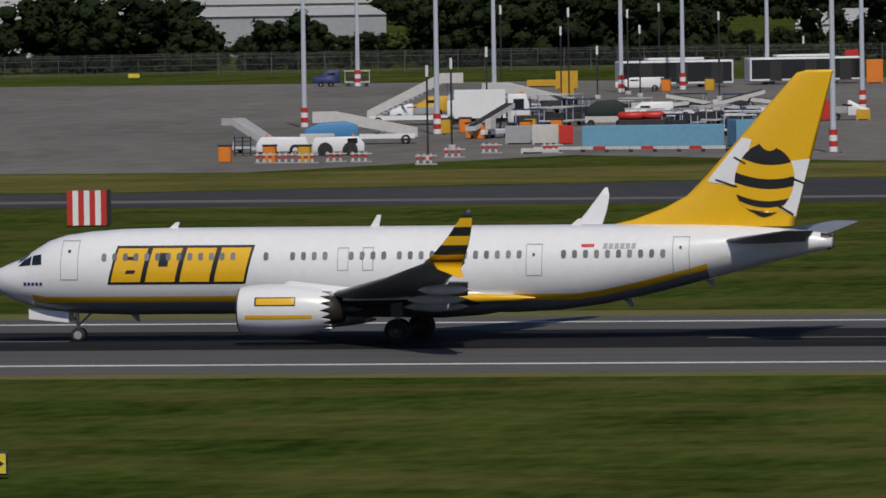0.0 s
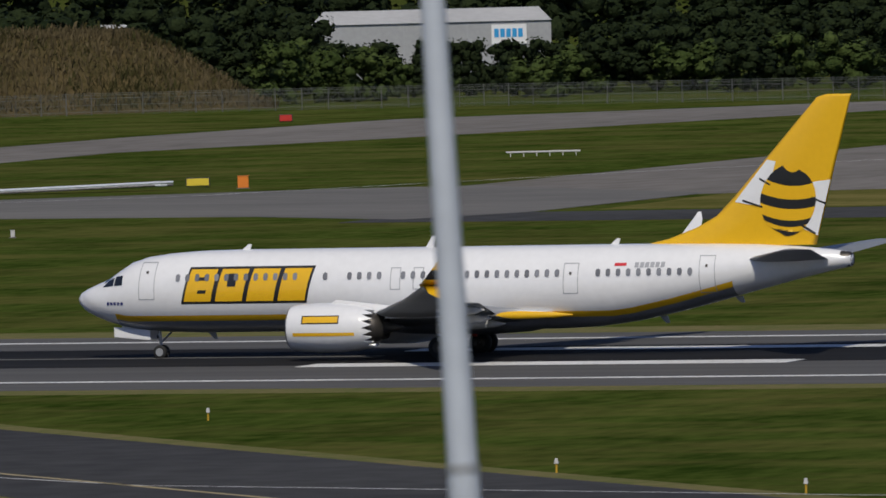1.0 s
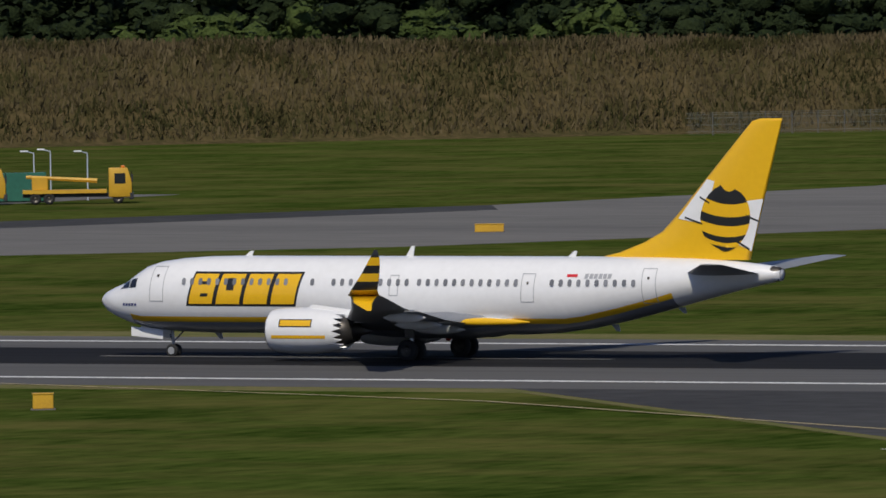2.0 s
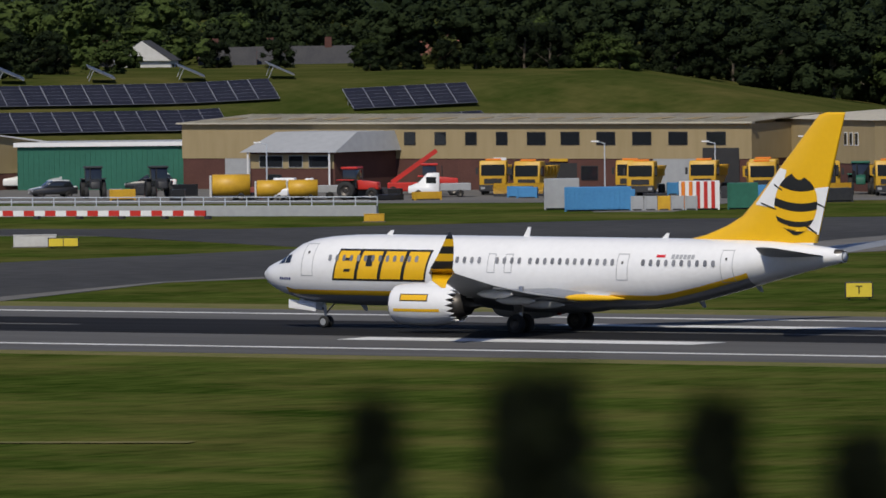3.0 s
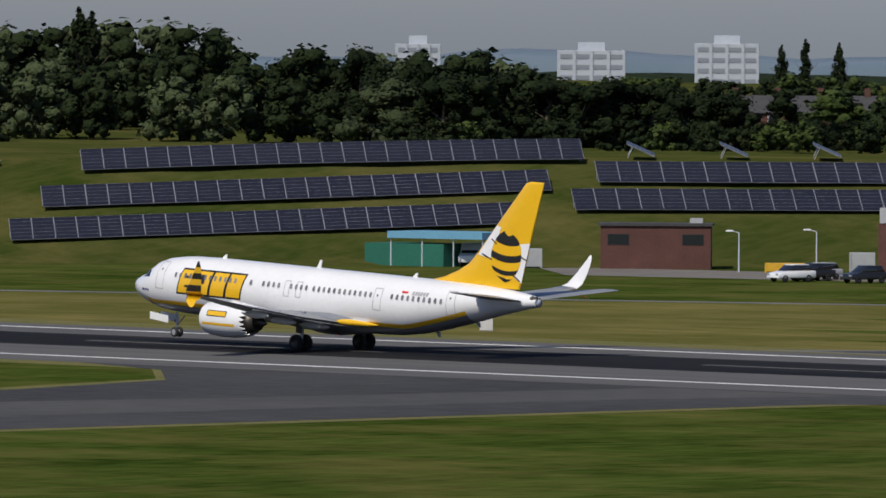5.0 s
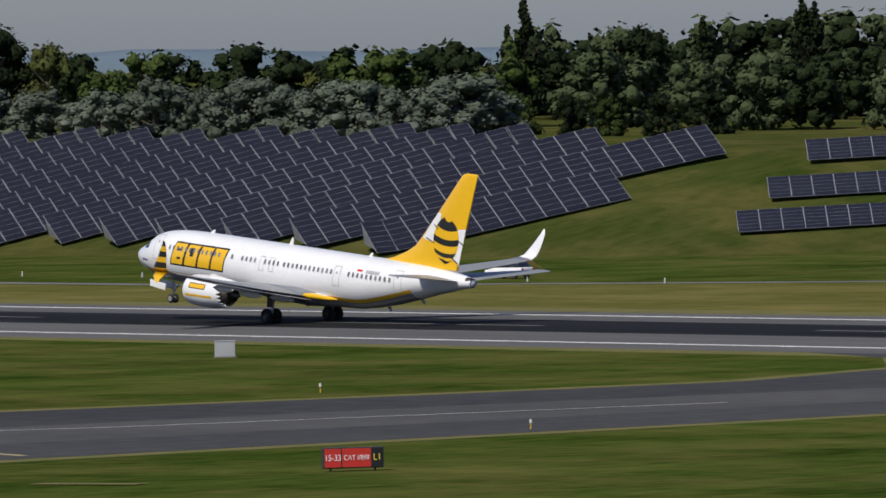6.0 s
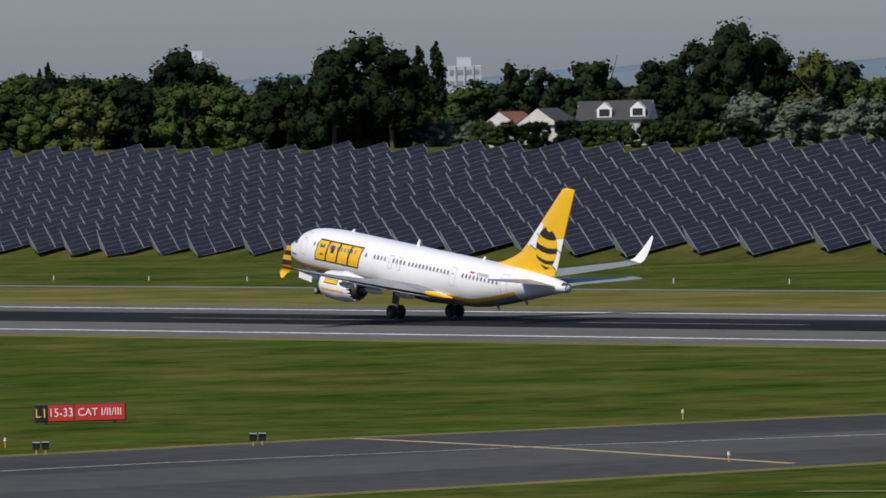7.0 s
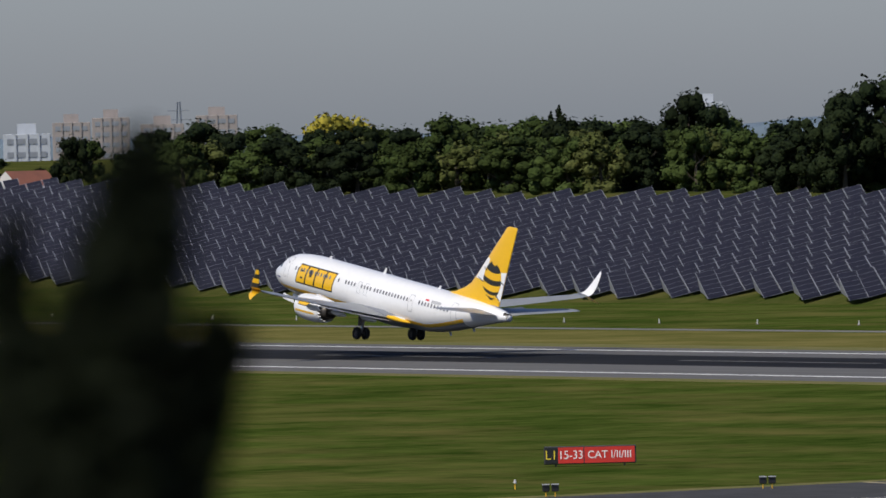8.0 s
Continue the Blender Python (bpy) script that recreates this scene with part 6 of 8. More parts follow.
def house(az, r, z, w, d, h, rise, wall, roof, label, hip=False, turn=0, chimney=True, dormers=0):
    x, y = at(az, r)
    b = thing("house", facing(x, y, z) @ pose(0, 0, 0, 0, 0, turn), label, "house", "houses beyond the airfield")
    part("wall", bx(-w / 2, w / 2, 0, d, -2, h), M[wall], b)
    bm = bmesh.new()
    e = 0.35
    i = d * 0.45 if hip else 0
    vs = [bm.verts.new(p) for p in ((-w / 2 - e, -e, h), (w / 2 + e, -e, h), (w / 2 + e, d + e, h), (-w / 2 - e, d + e, h), (-w / 2 - e + i, d / 2, h + rise), (w / 2 + e - i, d / 2, h + rise))]
    for f in ((0, 1, 5, 4), (1, 2, 5), (2, 3, 4, 5), (3, 0, 4), (3, 2, 1, 0)):
        bm.faces.new([vs[k] for k in f])
    rf = part("roof", bm, M[roof], b)
    if not hip:
        for s in (-1, 1):
            x0 = s * (w / 2 - 0.1)
            g = extrude_xz(bmesh.new(), [(0, h), (d, h), (d / 2, h + rise * 0.98)], -0.06, 0.06)
            gable = part("gable", g, M[wall], b)
            gable.matrix_basis = pose(s * (w / 2 + e - 0.02), 0, 0, 0, 0, 90)
    if chimney:
        part("chimney", bx(-w * 0.3, -w * 0.3 + 0.8, d / 2 - 0.3, d / 2 + 0.3, h + rise * 0.5, h + rise + 1.0), M["brick"], rf)
    for k in range(max(2, int(w / 3))):
        x0 = -w / 2 + 0.8 + k * 2.7
        if x0 + 1.3 < w / 2:
            window_part(b, x0, x0 + 1.3, h - 1.6, h - 0.4, 0.0, "white")
    for k in range(dormers):
        x0 = -w / 2 + 2.2 + k * 4
        dm = part("dormer", extrude_xz(bmesh.new(), [(x0, h + 0.2), (x0 + 1.8, h + 0.2), (x0 + 1.8, h + 1.3), (x0 + 0.9, h + 2.1), (x0, h + 1.3)], 0.2, d / 2), M["white"], rf, "white gabled dormer")
        part("pane", bx(x0 + 0.3, x0 + 1.5, 0.14, 0.2, h + 0.5, h + 1.3), M["glass"], dm)
    return b


house(32.36, 1230, 1.5, 7.2, 7, 4.8, 2.6, "wall_white", "roof_dark", "white two-storey house with a dark hipped roof", True)
house(37.92, 1076, 8.9, 6, 6.5, 1.6, 2.3, "wall_white", "roof_dark", "pale gabled bungalow with a dark roof", False, 82, False, 0)
house(38.25, 1086, 7.9, 7, 7, 1.2, 2.7, "brick", "roof_dark", "bungalow with a dark tiled roof")
house(37.6, 1086, 7.9, 6, 7, 1.2, 2.7, "brick", "roof_dark", "bungalow with a dark tiled roof")
house(37.25, 1090, 7.9, 7, 7, 1.2, 2.7, "brick", "roof_dark", "bungalow with a dark tiled roof")
house(36.9, 1090, 7.9, 7, 7, 1.2, 2.7, "brick", "roof_dark", "bungalow with a dark tiled roof")
house(36.15, 1094, 9.0, 10, 8, 1.2, 2.0, "brick", "roof_red", "brick house with a red tiled roof")
for a, s in ((44.95, 7), (44.68, 8), (44.42, 8), (44.15, 7)):
    house(a, 1240, 10, s, 8, 2.2, 2.3, "brick", "roof_dark", "brick terraced house with chimneys")
house(43.6, 1245, 10.5, 6, 7, 1.2, 2.4, "brick", "roof_red", "brick house with an orange-red roof")
house(54.79, 1125, 12.2, 8.2, 7, 1.6, 2.3, "wall_white", "roof_dark", "white house with a dark roof and dormers", False, -8, False, 2)
house(55.05, 1130, 11.8, 4.2, 6, 1.6, 2.0, "wall_white", "roof_dark", "white gabled house with a dark roof", False, 60, False)
house(55.28, 1135, 11.6, 4.2, 6, 1.6, 1.9, "wall_white", "roof_red", "white gabled house with a red roof", False, 55, False)
house(61.35, 1360, 11.5, 7, 6, 1.6, 2.3, "wall_white", "roof_red", "white house with a red roof", False, 40, False)


def tower_block(az, r, w, top, wall, floors, label):
    x, y = at(az, r)
    b = thing("tower_block", facing(x, y), label, "tower block", "far tower blocks")
    part("wall", bx(-w / 2, w / 2, 0, 14, 0, top, bevel=0.1), M[wall], b)
    part("plant_room", bx(-w * 0.2, w * 0.2, 4, 10, top, top + 2.2), M[wall], b)
    step = 2.8
    for f in range(floors):
        z = top - 2.2 - f * step
        part("window_band", bx(-w / 2 + 0.8, w / 2 - 0.8, -0.12, 0, z, z + 1.2), M["far_dark"], b)
    for k in range(3):
        part("wall_fin", bx(-w / 2 + w * (k + 0.9) / 4, -w / 2 + w * (k + 1.1) / 4, -0.3, 0, 0, top), M[wall], b)


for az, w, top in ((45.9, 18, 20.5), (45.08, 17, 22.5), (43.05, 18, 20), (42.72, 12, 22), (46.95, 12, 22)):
    tower_block(az, 2500, w, top, "far_block", 5, "haze-tinted white tower block of flats")
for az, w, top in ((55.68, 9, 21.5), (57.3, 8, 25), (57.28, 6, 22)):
    tower_block(az, 2400, w, top, "far_block", 4, "haze-tinted white tower block of flats")
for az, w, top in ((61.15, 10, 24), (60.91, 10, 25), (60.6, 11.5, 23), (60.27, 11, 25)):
    tower_block(az, 2500, w, top, "far_blockb", 5, "haze-tinted brown tower block of flats")
tower_block(61.42, 2000, 10, 21, "far_block", 4, "haze-tinted white block of flats")
x, y = at(60.5, 2600)
b = thing("pylon", facing(x, y), "distant grey lattice power pylon", "pylon")
for s in (-1, 1):
    part("leg", rod((s * 2, 0, 0), (s * 0.3, 0, 29), 0.3, seg=4), M["far_dark"], b)
for z in (24, 26.5):
    part("arm", bx(-3, 3, -0.1, 0.1, z, z + 0.3), M["far_dark"], b)
x, y = at(54.8, 1900)
b = thing("tower_crane", facing(x, y), "distant crane jib over the trees", "crane")
part("mast", rod((0, 0, 0), (0, 0, 17.5), 0.35, seg=4), M["far_dark"], b)
part("jib", rod((0, 0, 17.5), (1.6, 0, 22.5), 0.25, 0.12, 4), M["far_dark"], b)


# ---- perimeter fence ----
M["galv_dark"] = mat("weathered_galvanised_steel", (0.10, 0.105, 0.10), 0.7, color2=(0.07, 0.072, 0.07), scale=1)


def fence_run(pts):
    f = thing("perimeter_fence", pose(pts[0][0], pts[0][1], 0), "tall grey wire-mesh perimeter fence on posts", "fence")
    o = Vector((pts[0][0], pts[0][1], 0))
    post = mesh_of("post", rod((0, 0, 0), (0, 0, 2.7), 0.05, seg=5), M["galv_dark"])
    vs, fs = [], []
    for (xa, ya), (xb, yb) in zip(pts, pts[1:]):
        a, b = Vector((xa, ya, 0)), Vector((xb, yb, 0))
        n = int((b - a).length / 3.2)
        for i in range(n):
            p = part("post", post, None, f)
            p.location = a + (b - a) * i / n - o
        way = (b - a).normalized()
        m = int((b - a).length / 0.22)
        for i in range(m):
            p = a + way * 0.22 * i - o
            k = len(vs)
            for dz in (0.05, 2.4):
                vs += [p + Vector((0, 0, dz)), p + way * 0.028 + Vector((0, 0, dz))]
            fs.append((k, k + 1, k + 3, k + 2))
        for z in (0.4, 1.2, 2.0, 2.4, 2.6):
            k = len(vs)
            vs += [a - o + Vector((0, 0, z)), b - o + Vector((0, 0, z)), b - o + Vector((0, 0, z + 0.04)), a - o + Vector((0, 0, z + 0.04))]
            fs.append((k, k + 1, k + 2, k + 3))
    me = bpy.data.meshes.new("wire_mesh")
    me.from_pydata([tuple(v) for v in vs], [], fs)
    me.materials.append(M["fence"])
    tagged(part("wire_mesh", me, None, f), kind="stuff")


fence_run([(-120, 1140), (-244, 1108), (-328, 1062), (-392, 1066)])
fence_run([(-392, 1066), (-430, 1058), (-500, 990)])
# ---- vehicles and ground equipment ----
WHEELS = {}


def road_wheel(parent, x, y, r, w=0.26):
    key = (r, w)
    if key not in WHEELS:
        WHEELS[key] = wheel_mesh(r, w)
    t, h = WHEELS[key]
    o = part("wheel", t, None, parent)
    o.matrix_basis = pose(x, y, r)
    part("hub", h, None, o)


def axle_pair(parent, x, half, r, w=0.26):
    for s in (-1, 1):
        road_wheel(parent, x, s * half, r, w)


def bevelled_profile(pts, half, bev=0.06):
    bm = extrude_xz(bmesh.new(), pts, -half, half)
    bmesh.ops.bevel(bm, geom=list(bm.edges), offset=bev, segments=2, affect="EDGES", profile=0.5)
    return bm


def car(m, paint, label, long=4.3):
    """Hatchback along local x, nose at -x."""
    c = thing("car", m, label, "car", "parked cars")
    k = long / 4.3
    part("body", bevelled_profile([(-2.1 * k, 0.35), (2.1 * k, 0.35), (2.12 * k, 0.95), (1.9 * k, 1.0), (-0.9 * k, 0.98), (-2.0 * k, 0.78)], 0.88, 0.07), M[paint], c, "", True)
    part("cabin", bevelled_profile([(-1.0 * k, 0.95), (1.85 * k, 0.95), (1.45 * k, 1.48), (-0.25 * k, 1.50)], 0.74, 0.08), M["glass"], c, "dark glazed cabin", True)
    part("roof", bevelled_profile([(-0.3 * k, 1.46), (1.5 * k, 1.45), (1.35 * k, 1.55), (-0.1 * k, 1.56)], 0.72, 0.03), M[paint], c, "", True)
    for x in (-1.3 * k, 1.3 * k):
        axle_pair(c, x, 0.80, 0.32, 0.2)
    for s in (-1, 1):
        part("headlight", bx(-2.1 * k, -1.98 * k, s * 0.62 - 0.16, s * 0.62 + 0.16, 0.62, 0.76), M["alu"], c)
        part("tail_light", bx(2.06 * k, 2.14 * k, s * 0.7 - 0.1, s * 0.7 + 0.1, 0.75, 0.95), M["red"], c)
    return c


def van(m, label, paint, long=5.4, h=2.4, pickup=False):
    c = thing("van", m, label, "van", "parked vans")
    back = 0.0 if pickup else long / 2
    part("body", bevelled_profile([(-long / 2, 0.4), (back, 0.4), (back, h), (-long / 2 + 1.7, h), (-long / 2 + 0.95, 1.25), (-long / 2, 1.05)], 0.97, 0.09), M[paint], c, "", True)
    part("windscreen", bevelled_profile([(-long / 2 + 0.93, 1.28), (-long / 2 + 1.05, 1.24), (-long / 2 + 1.72, h - 0.25), (-long / 2 + 1.60, h - 0.22)], 0.85, 0.02), M["glass"], c)
    for s in (-1, 1):
        part("side_window", bx(-long / 2 + 1.6, -long / 2 + 2.5, s * 0.985 - 0.01, s * 0.985 + 0.01, 1.3, h - 0.35), M["glass"], c)
    if pickup:
        part("load_bed", bx(0.05, long / 2, -0.98, 0.98, 0.6, 1.25, bevel=0.04), M["wall_grey"], c)
    axle_pair(c, -long / 2 + 0.9, 0.88, 0.36)
    axle_pair(c, long / 2 - 1.0, 0.88, 0.36)
    return c


def truck(m, label, cab="ymach", load="hopper", long=8.0, plough=False):
    """Lorry along local x, nose at -x."""
    c = thing("truck", m, label, "truck", "parked trucks")
    f = -long / 2
    part("chassis", bx(f + 0.3, -f, -0.45, 0.45, 0.6, 0.95), M["dark_steel"], c)
    cabo = part("cab", bevelled_profile([(f, 0.55), (f + 2.0, 0.55), (f + 2.0, 3.1), (f + 0.35, 3.1), (f, 1.9)], 1.22, 0.09), M[cab], c, "", True)
    part("windscreen", bx(f - 0.03, f + 0.06, -1.05, 1.05, 1.75, 2.75, bevel=0.02), M["glass"], cabo)
    part("grille", bx(f - 0.05, f + 0.02, -0.8, 0.8, 1.05, 1.5), M["dark"], cabo)
    part("bumper", bx(f - 0.14, f + 0.2, -1.24, 1.24, 0.35, 0.95, bevel=0.05), M["dark_steel"], cabo)
    for s in (-1, 1):
        part("side_window", bx(f + 0.55, f + 1.5, s * 1.235 - 0.012, s * 1.235 + 0.012, 1.75, 2.65), M["glass"], cabo)
        part("headlight", bx(f - 0.16, f - 0.1, s * 0.9 - 0.18, s * 0.9 + 0.18, 0.55, 0.78), M["alu"], cabo)
        part("mirror", bx(f - 0.1, f + 0.05, s * 1.42 - 0.1, s * 1.42 + 0.1, 1.9, 2.5), M["dark"], cabo)
    part("light_bar", bx(f + 0.6, f + 0.9, -0.7, 0.7, 3.1, 3.28, bevel=0.03), M["orange"], cabo, "amber light bar")
    if load == "hopper":
        bm = extrude_xz(bmesh.new(), [(f + 2.4, 1.0), (-f, 1.0), (-f + 0.1, 2.6), (f + 2.3, 2.6)], -1.15, 1.15)
        for v in bm.verts:
            if v.co.z < 1.5:
                v.co.y *= 0.55
        part("hopper", bm, M["ymach"], c, "yellow spreader hopper")
        for k in range(4):
            x = f + 2.7 + k * (long - 3.0) / 4
            part("hopper_rib", bx(x, x + 0.12, -1.2, 1.2, 1.7, 2.62), M["ymach"], c)
    elif load == "boom":
        part("deck", bx(f + 2.2, -f, -1.2, 1.2, 0.95, 1.25), M["ymach"], c)
        bm = rod((f + 3, 0, 2.0), (-f - 0.3, 0, 2.4), 0.22, 0.16, 6)
        part("boom", bm, M["ymach"], c, "folded yellow boom")
        part("turret", bx(-f - 2.2, -f - 0.8, -0.6, 0.6, 1.2, 2.4, bevel=0.08), M["ymach"], c)
    elif load == "blower":
        part("engine_box", bx(f + 2.4, -f, -1.15, 1.15, 1.0, 2.9, bevel=0.1), M["white"], c, "white engine housing")
        for k in range(5):
            part("louvre", bx(f + 2.8 + k * 0.8, f + 3.3 + k * 0.8, -1.18, -1.14, 1.6, 2.4), M["dark"], c)
    elif load == "box":
        part("box_body", bx(f + 2.2, -f, -1.22, 1.22, 0.95, 3.5, bevel=0.04), M["white"], c, "white box body")
    for x in (f + 1.2, -f - 1.1, -f - 2.3):
        axle_pair(c, x, 1.0, 0.5, 0.3)
    if plough:
        bm = bmesh.new()
        prev = None
        for j in range(6):
            a = radians(-50 + 20 * j)
            cur = [bm.verts.new((f - 1.3 - 0.5 * math.cos(a), y, 0.75 + 0.62 * math.sin(a))) for y in (-2.6, 2.6)]
            if prev:
                bm.faces.new((prev[0], prev[1], cur[1], cur[0]))
            prev = cur
        bmesh.ops.solidify(bm, geom=list(bm.faces), thickness=0.06)
        pl = part("plough_blade", bm, M["ymach"], c, "wide yellow snow plough blade", True)
        part("cutting_edge", bx(f - 1.75, f - 1.6, -2.6, 2.6, 0.05, 0.28), M["dark_steel"], pl)
        part("plough_frame", bx(f - 1.2, f, -0.5, 0.5, 0.5, 0.8), M["dark_steel"], pl)
    return c


def tractor(m, paint, label):
    c = thing("tractor", m, label, "tractor", "parked tractors")
    part("bonnet", bevelled_profile([(-2.0, 0.9), (0.0, 0.9), (0.0, 1.75), (-1.9, 1.55)], 0.42, 0.08), M[paint], c, "", True)
    cb = part("cab", bevelled_profile([(-0.1, 1.0), (1.3, 1.0), (1.25, 2.75), (0.05, 2.75)], 0.75, 0.06), M["glass"], c, "glazed cab", True)
    part("cab_roof", bx(-0.15, 1.4, -0.85, 0.85, 2.72, 2.92, bevel=0.06), M[paint], cb)
    axle_pair(c, 0.9, 0.9, 0.85, 0.5)
    axle_pair(c, -1.5, 0.8, 0.55, 0.4)
    for s in (-1, 1):
        part("mudguard", bx(0.1, 1.7, s * 0.9 - 0.28, s * 0.9 + 0.28, 1.72, 1.82, bevel=0.03), M[paint], c)
    part("exhaust", rod((-0.5, 0.35, 1.6), (-0.5, 0.35, 2.7), 0.05), M["dark"], c)
    return c


def container(m, long, h, paint, label, wide=2.4, ribs=True, name="container"):
    c = thing(name, m, label, "container", "")
    part("shell", bx(-long / 2, long / 2, -wide / 2, wide / 2, 0.12, h, bevel=0.03), M[paint], c)
    if ribs:
        n = int(long / 0.45)
        for i in range(n):
            x = -long / 2 + 0.2 + i * (long - 0.4) / n
            part("rib", bx(x, x + 0.16, -wide / 2 - 0.05, -wide / 2, 0.25, h - 0.15), M[paint], c)
    for s in (-1, 1):
        part("corner_post", bx(s * long / 2 - 0.08, s * long / 2 + 0.08, -wide / 2 - 0.06, -wide / 2 + 0.05, 0, h + 0.03), M[paint], c)
        part("skid", bx(-long / 2, long / 2, s * wide * 0.35 - 0.1, s * wide * 0.35 + 0.1, 0, 0.14), M["dark_steel"], c)
    return c


def stairs_truck(m, label, flip=1, top=5.4, vehicle=True):
    """Passenger steps: a sloping white flight with covered sides up to a landing."""
    c = thing("passenger_steps", m, label, "aircraft steps", "passenger steps on the apron")
    part("chassis", bx(-4, 4, -1.1, 1.1, 0.5, 0.9), M["white"], c)
    z0 = 0.6
    for s in (-1, 1):
        bm = extrude_xz(bmesh.new(), [(4.2, z0), (4.2, z0 + 0.75), (-2.6, top + 0.8), (-4.6, top + 0.8), (-4.6, top - 0.1), (-2.7, top - 0.1)], s * 1.0 - 0.05, s * 1.0 + 0.05)
        part("side_panel", bm, M["wall_white"], c, "white side panel of the steps")
    for i in range(16):
        k = i / 16
        part("tread", bx(4.0 - 6.6 * k - 0.4, 4.0 - 6.6 * k, -0.95, 0.95, z0 + (top - z0) * k - 0.1, z0 + (top - z0) * k), M["galv"], c)
    part("landing", bx(-4.6, -2.6, -1, 1, top - 0.14, top), M["galv"], c)
    for x in (-3.6, 0.5):
        part("prop", rod((x, 0, 0.9), (x + 0.5, 0, min(2.2, top * 0.45) if x > 0 else top - 0.2), 0.14, seg=6), M["galv"], c)
    if vehicle:
        part("cab", bevelled_profile([(-4.9, 0.5), (-3.1, 0.5), (-3.1, 2.2), (-4.5, 2.2), (-4.9, 1.4)], 1.1, 0.08), M["white"], c, "white cab", True)
        part("cab_glass", bx(-4.75, -3.4, -1.13, -1.09, 1.4, 2.05), M["glass"], c)
    for x in (-3.4, 3.2):
        axle_pair(c, x, 1.0, 0.42)
    c.matrix_basis = m @ (pose(0, 0, 0, 0, 0, 180) if flip < 0 else Matrix())
    return c


def bus(m, label, long=13.5):
    c = thing("apron_bus", m, label, "bus", "apron buses")
    part("body", bx(-long / 2, long / 2, -1.5, 1.5, 0.35, 2.95, bevel=0.12), M["white"], c)
    part("window_strip", bx(-long / 2 + 0.2, long / 2 - 0.2, -1.53, -1.49, 0.66, 2.74), M["glass"], c, "long dark window strip")
    part("roof_unit", bx(-long / 4, long / 4, -1.0, 1.0, 3.0, 3.25, bevel=0.06), M["white"], c)
    for k in range(3):
        x = -long / 2 + 2.2 + k * long / 3.2
        part("door", bx(x, x + 1.3, -1.56, -1.52, 0.45, 2.6), M["dark"], c)
    for x in (-long / 2 + 2.4, long / 2 - 3):
        axle_pair(c, x, 1.25, 0.48)
    return c


def light_mast(x, y, h, bands=True):
    c = thing("light_mast", pose(x, y, 0), "tall slim grey apron light mast with banded foot", "light mast", "apron light masts")
    part("pole", rod((0, 0, 0), (0, 0, h), 0.25, 0.13, 10), M["galv"], c)
    if bands:
        for k in range(4):
            part("foot_band", rod((0, 0, 0.1 + k * 0.45), (0, 0, 0.55 + k * 0.45), 0.34, seg=10), M["red" if k % 2 else "white"], c)
    part("foot_plate", bx(-0.6, 0.6, -0.6, 0.6, 0, 0.15), M["concrete"], c)


def facing_along(x, y, turn=0):
    return facing(x, y) @ pose(0, 0, 0, 0, 0, turn)


# apron
def aircraft_tug(m, label):
    """Low heavy tug with wheel arches suggested by dark discs, cab at +x."""
    c = thing("aircraft_tug", m, label, "tug", "tugs on the apron")
    part("body", bevelled_profile([(-2.1, 0.35), (2.1, 0.35), (2.1, 0.95), (1.7, 1.55), (-1.9, 1.5), (-2.1, 1.0)], 1.15, 0.07), M["white"], c, "", True)
    part("cab_glass", bx(0.75, 1.55, -1.17, -1.10, 0.98, 1.42, bevel=0.02), M["glass"], c)
    for x in (-1.05, 0.95):
        # Near-black disc on the body side for the shade inside the arch.
        part("wheel_arch", rod((x, -1.19, 0.5), (x, -1.08, 0.5), 0.62, seg=16), M["dark"], c)
        axle_pair(c, x, 1.05, 0.48, 0.3)
    part("beacon", rod((1.2, 0, 1.55), (1.2, 0, 1.75), 0.1, 0.08, 8), M["orange"], c)


def belt_loader(m, label, rise=1.6):
    """White loader with a sloping conveyor over a low chassis."""
    c = thing("belt_loader", m, label, "belt loader", "belt loaders on the apron")
    part("chassis", bx(-2.4, 2.4, -0.8, 0.8, 0.35, 0.8, bevel=0.05), M["white"], c)
    boom = part("conveyor", extrude_xz(bmesh.new(), [(-3.4, 0.75), (3.4, 0.75 + rise), (3.4, 1.1 + rise), (-3.4, 1.1)], -0.5, 0.5), M["wall_white"], c, "sloping white conveyor")
    part("belt", extrude_xz(bmesh.new(), [(-3.3, 1.11), (3.3, 1.11 + rise), (3.3, 1.15 + rise), (-3.3, 1.15)], -0.4, 0.4), M["dark"], boom)
    part("seat_box", bx(-1.9, -0.9, -1.1, -0.55, 0.8, 1.7, bevel=0.05), M["wall_white"], c)
    part("prop", rod((1.6, 0, 0.8), (2.2, 0, 0.9 + rise * 0.8), 0.1, seg=6), M["dark_steel"], c)
    for x in (-1.6, 1.6):
        axle_pair(c, x, 0.72, 0.34)


def baggage_cart(m, paint, label):
    c = thing("baggage_cart", m, label, "baggage cart", "baggage carts on the apron")
    part("deck", bx(-1.4, 1.4, -0.75, 0.75, 0.45, 0.62, bevel=0.03), M[paint], c)
    for x in (-1.35, 1.35):
        for y in (-0.7, 0.7):
            part("post", rod((x, y, 0.6), (x, y, 1.75), 0.04, seg=5), M["galv"], c)
    part("canopy", bx(-1.45, 1.45, -0.8, 0.8, 1.72, 1.82, bevel=0.03), M[paint], c)
    part("load", bx(-1.1, 0.9, -0.55, 0.55, 0.62, 1.25, bevel=0.08), M["dark_steel"], c, "dark load on the deck")
    part("drawbar", rod((1.4, 0, 0.5), (2.1, 0, 0.35), 0.04, seg=5), M["dark_steel"], c)
    for x in (-1.0, 1.0):
        axle_pair(c, x, 0.62, 0.22, 0.14)


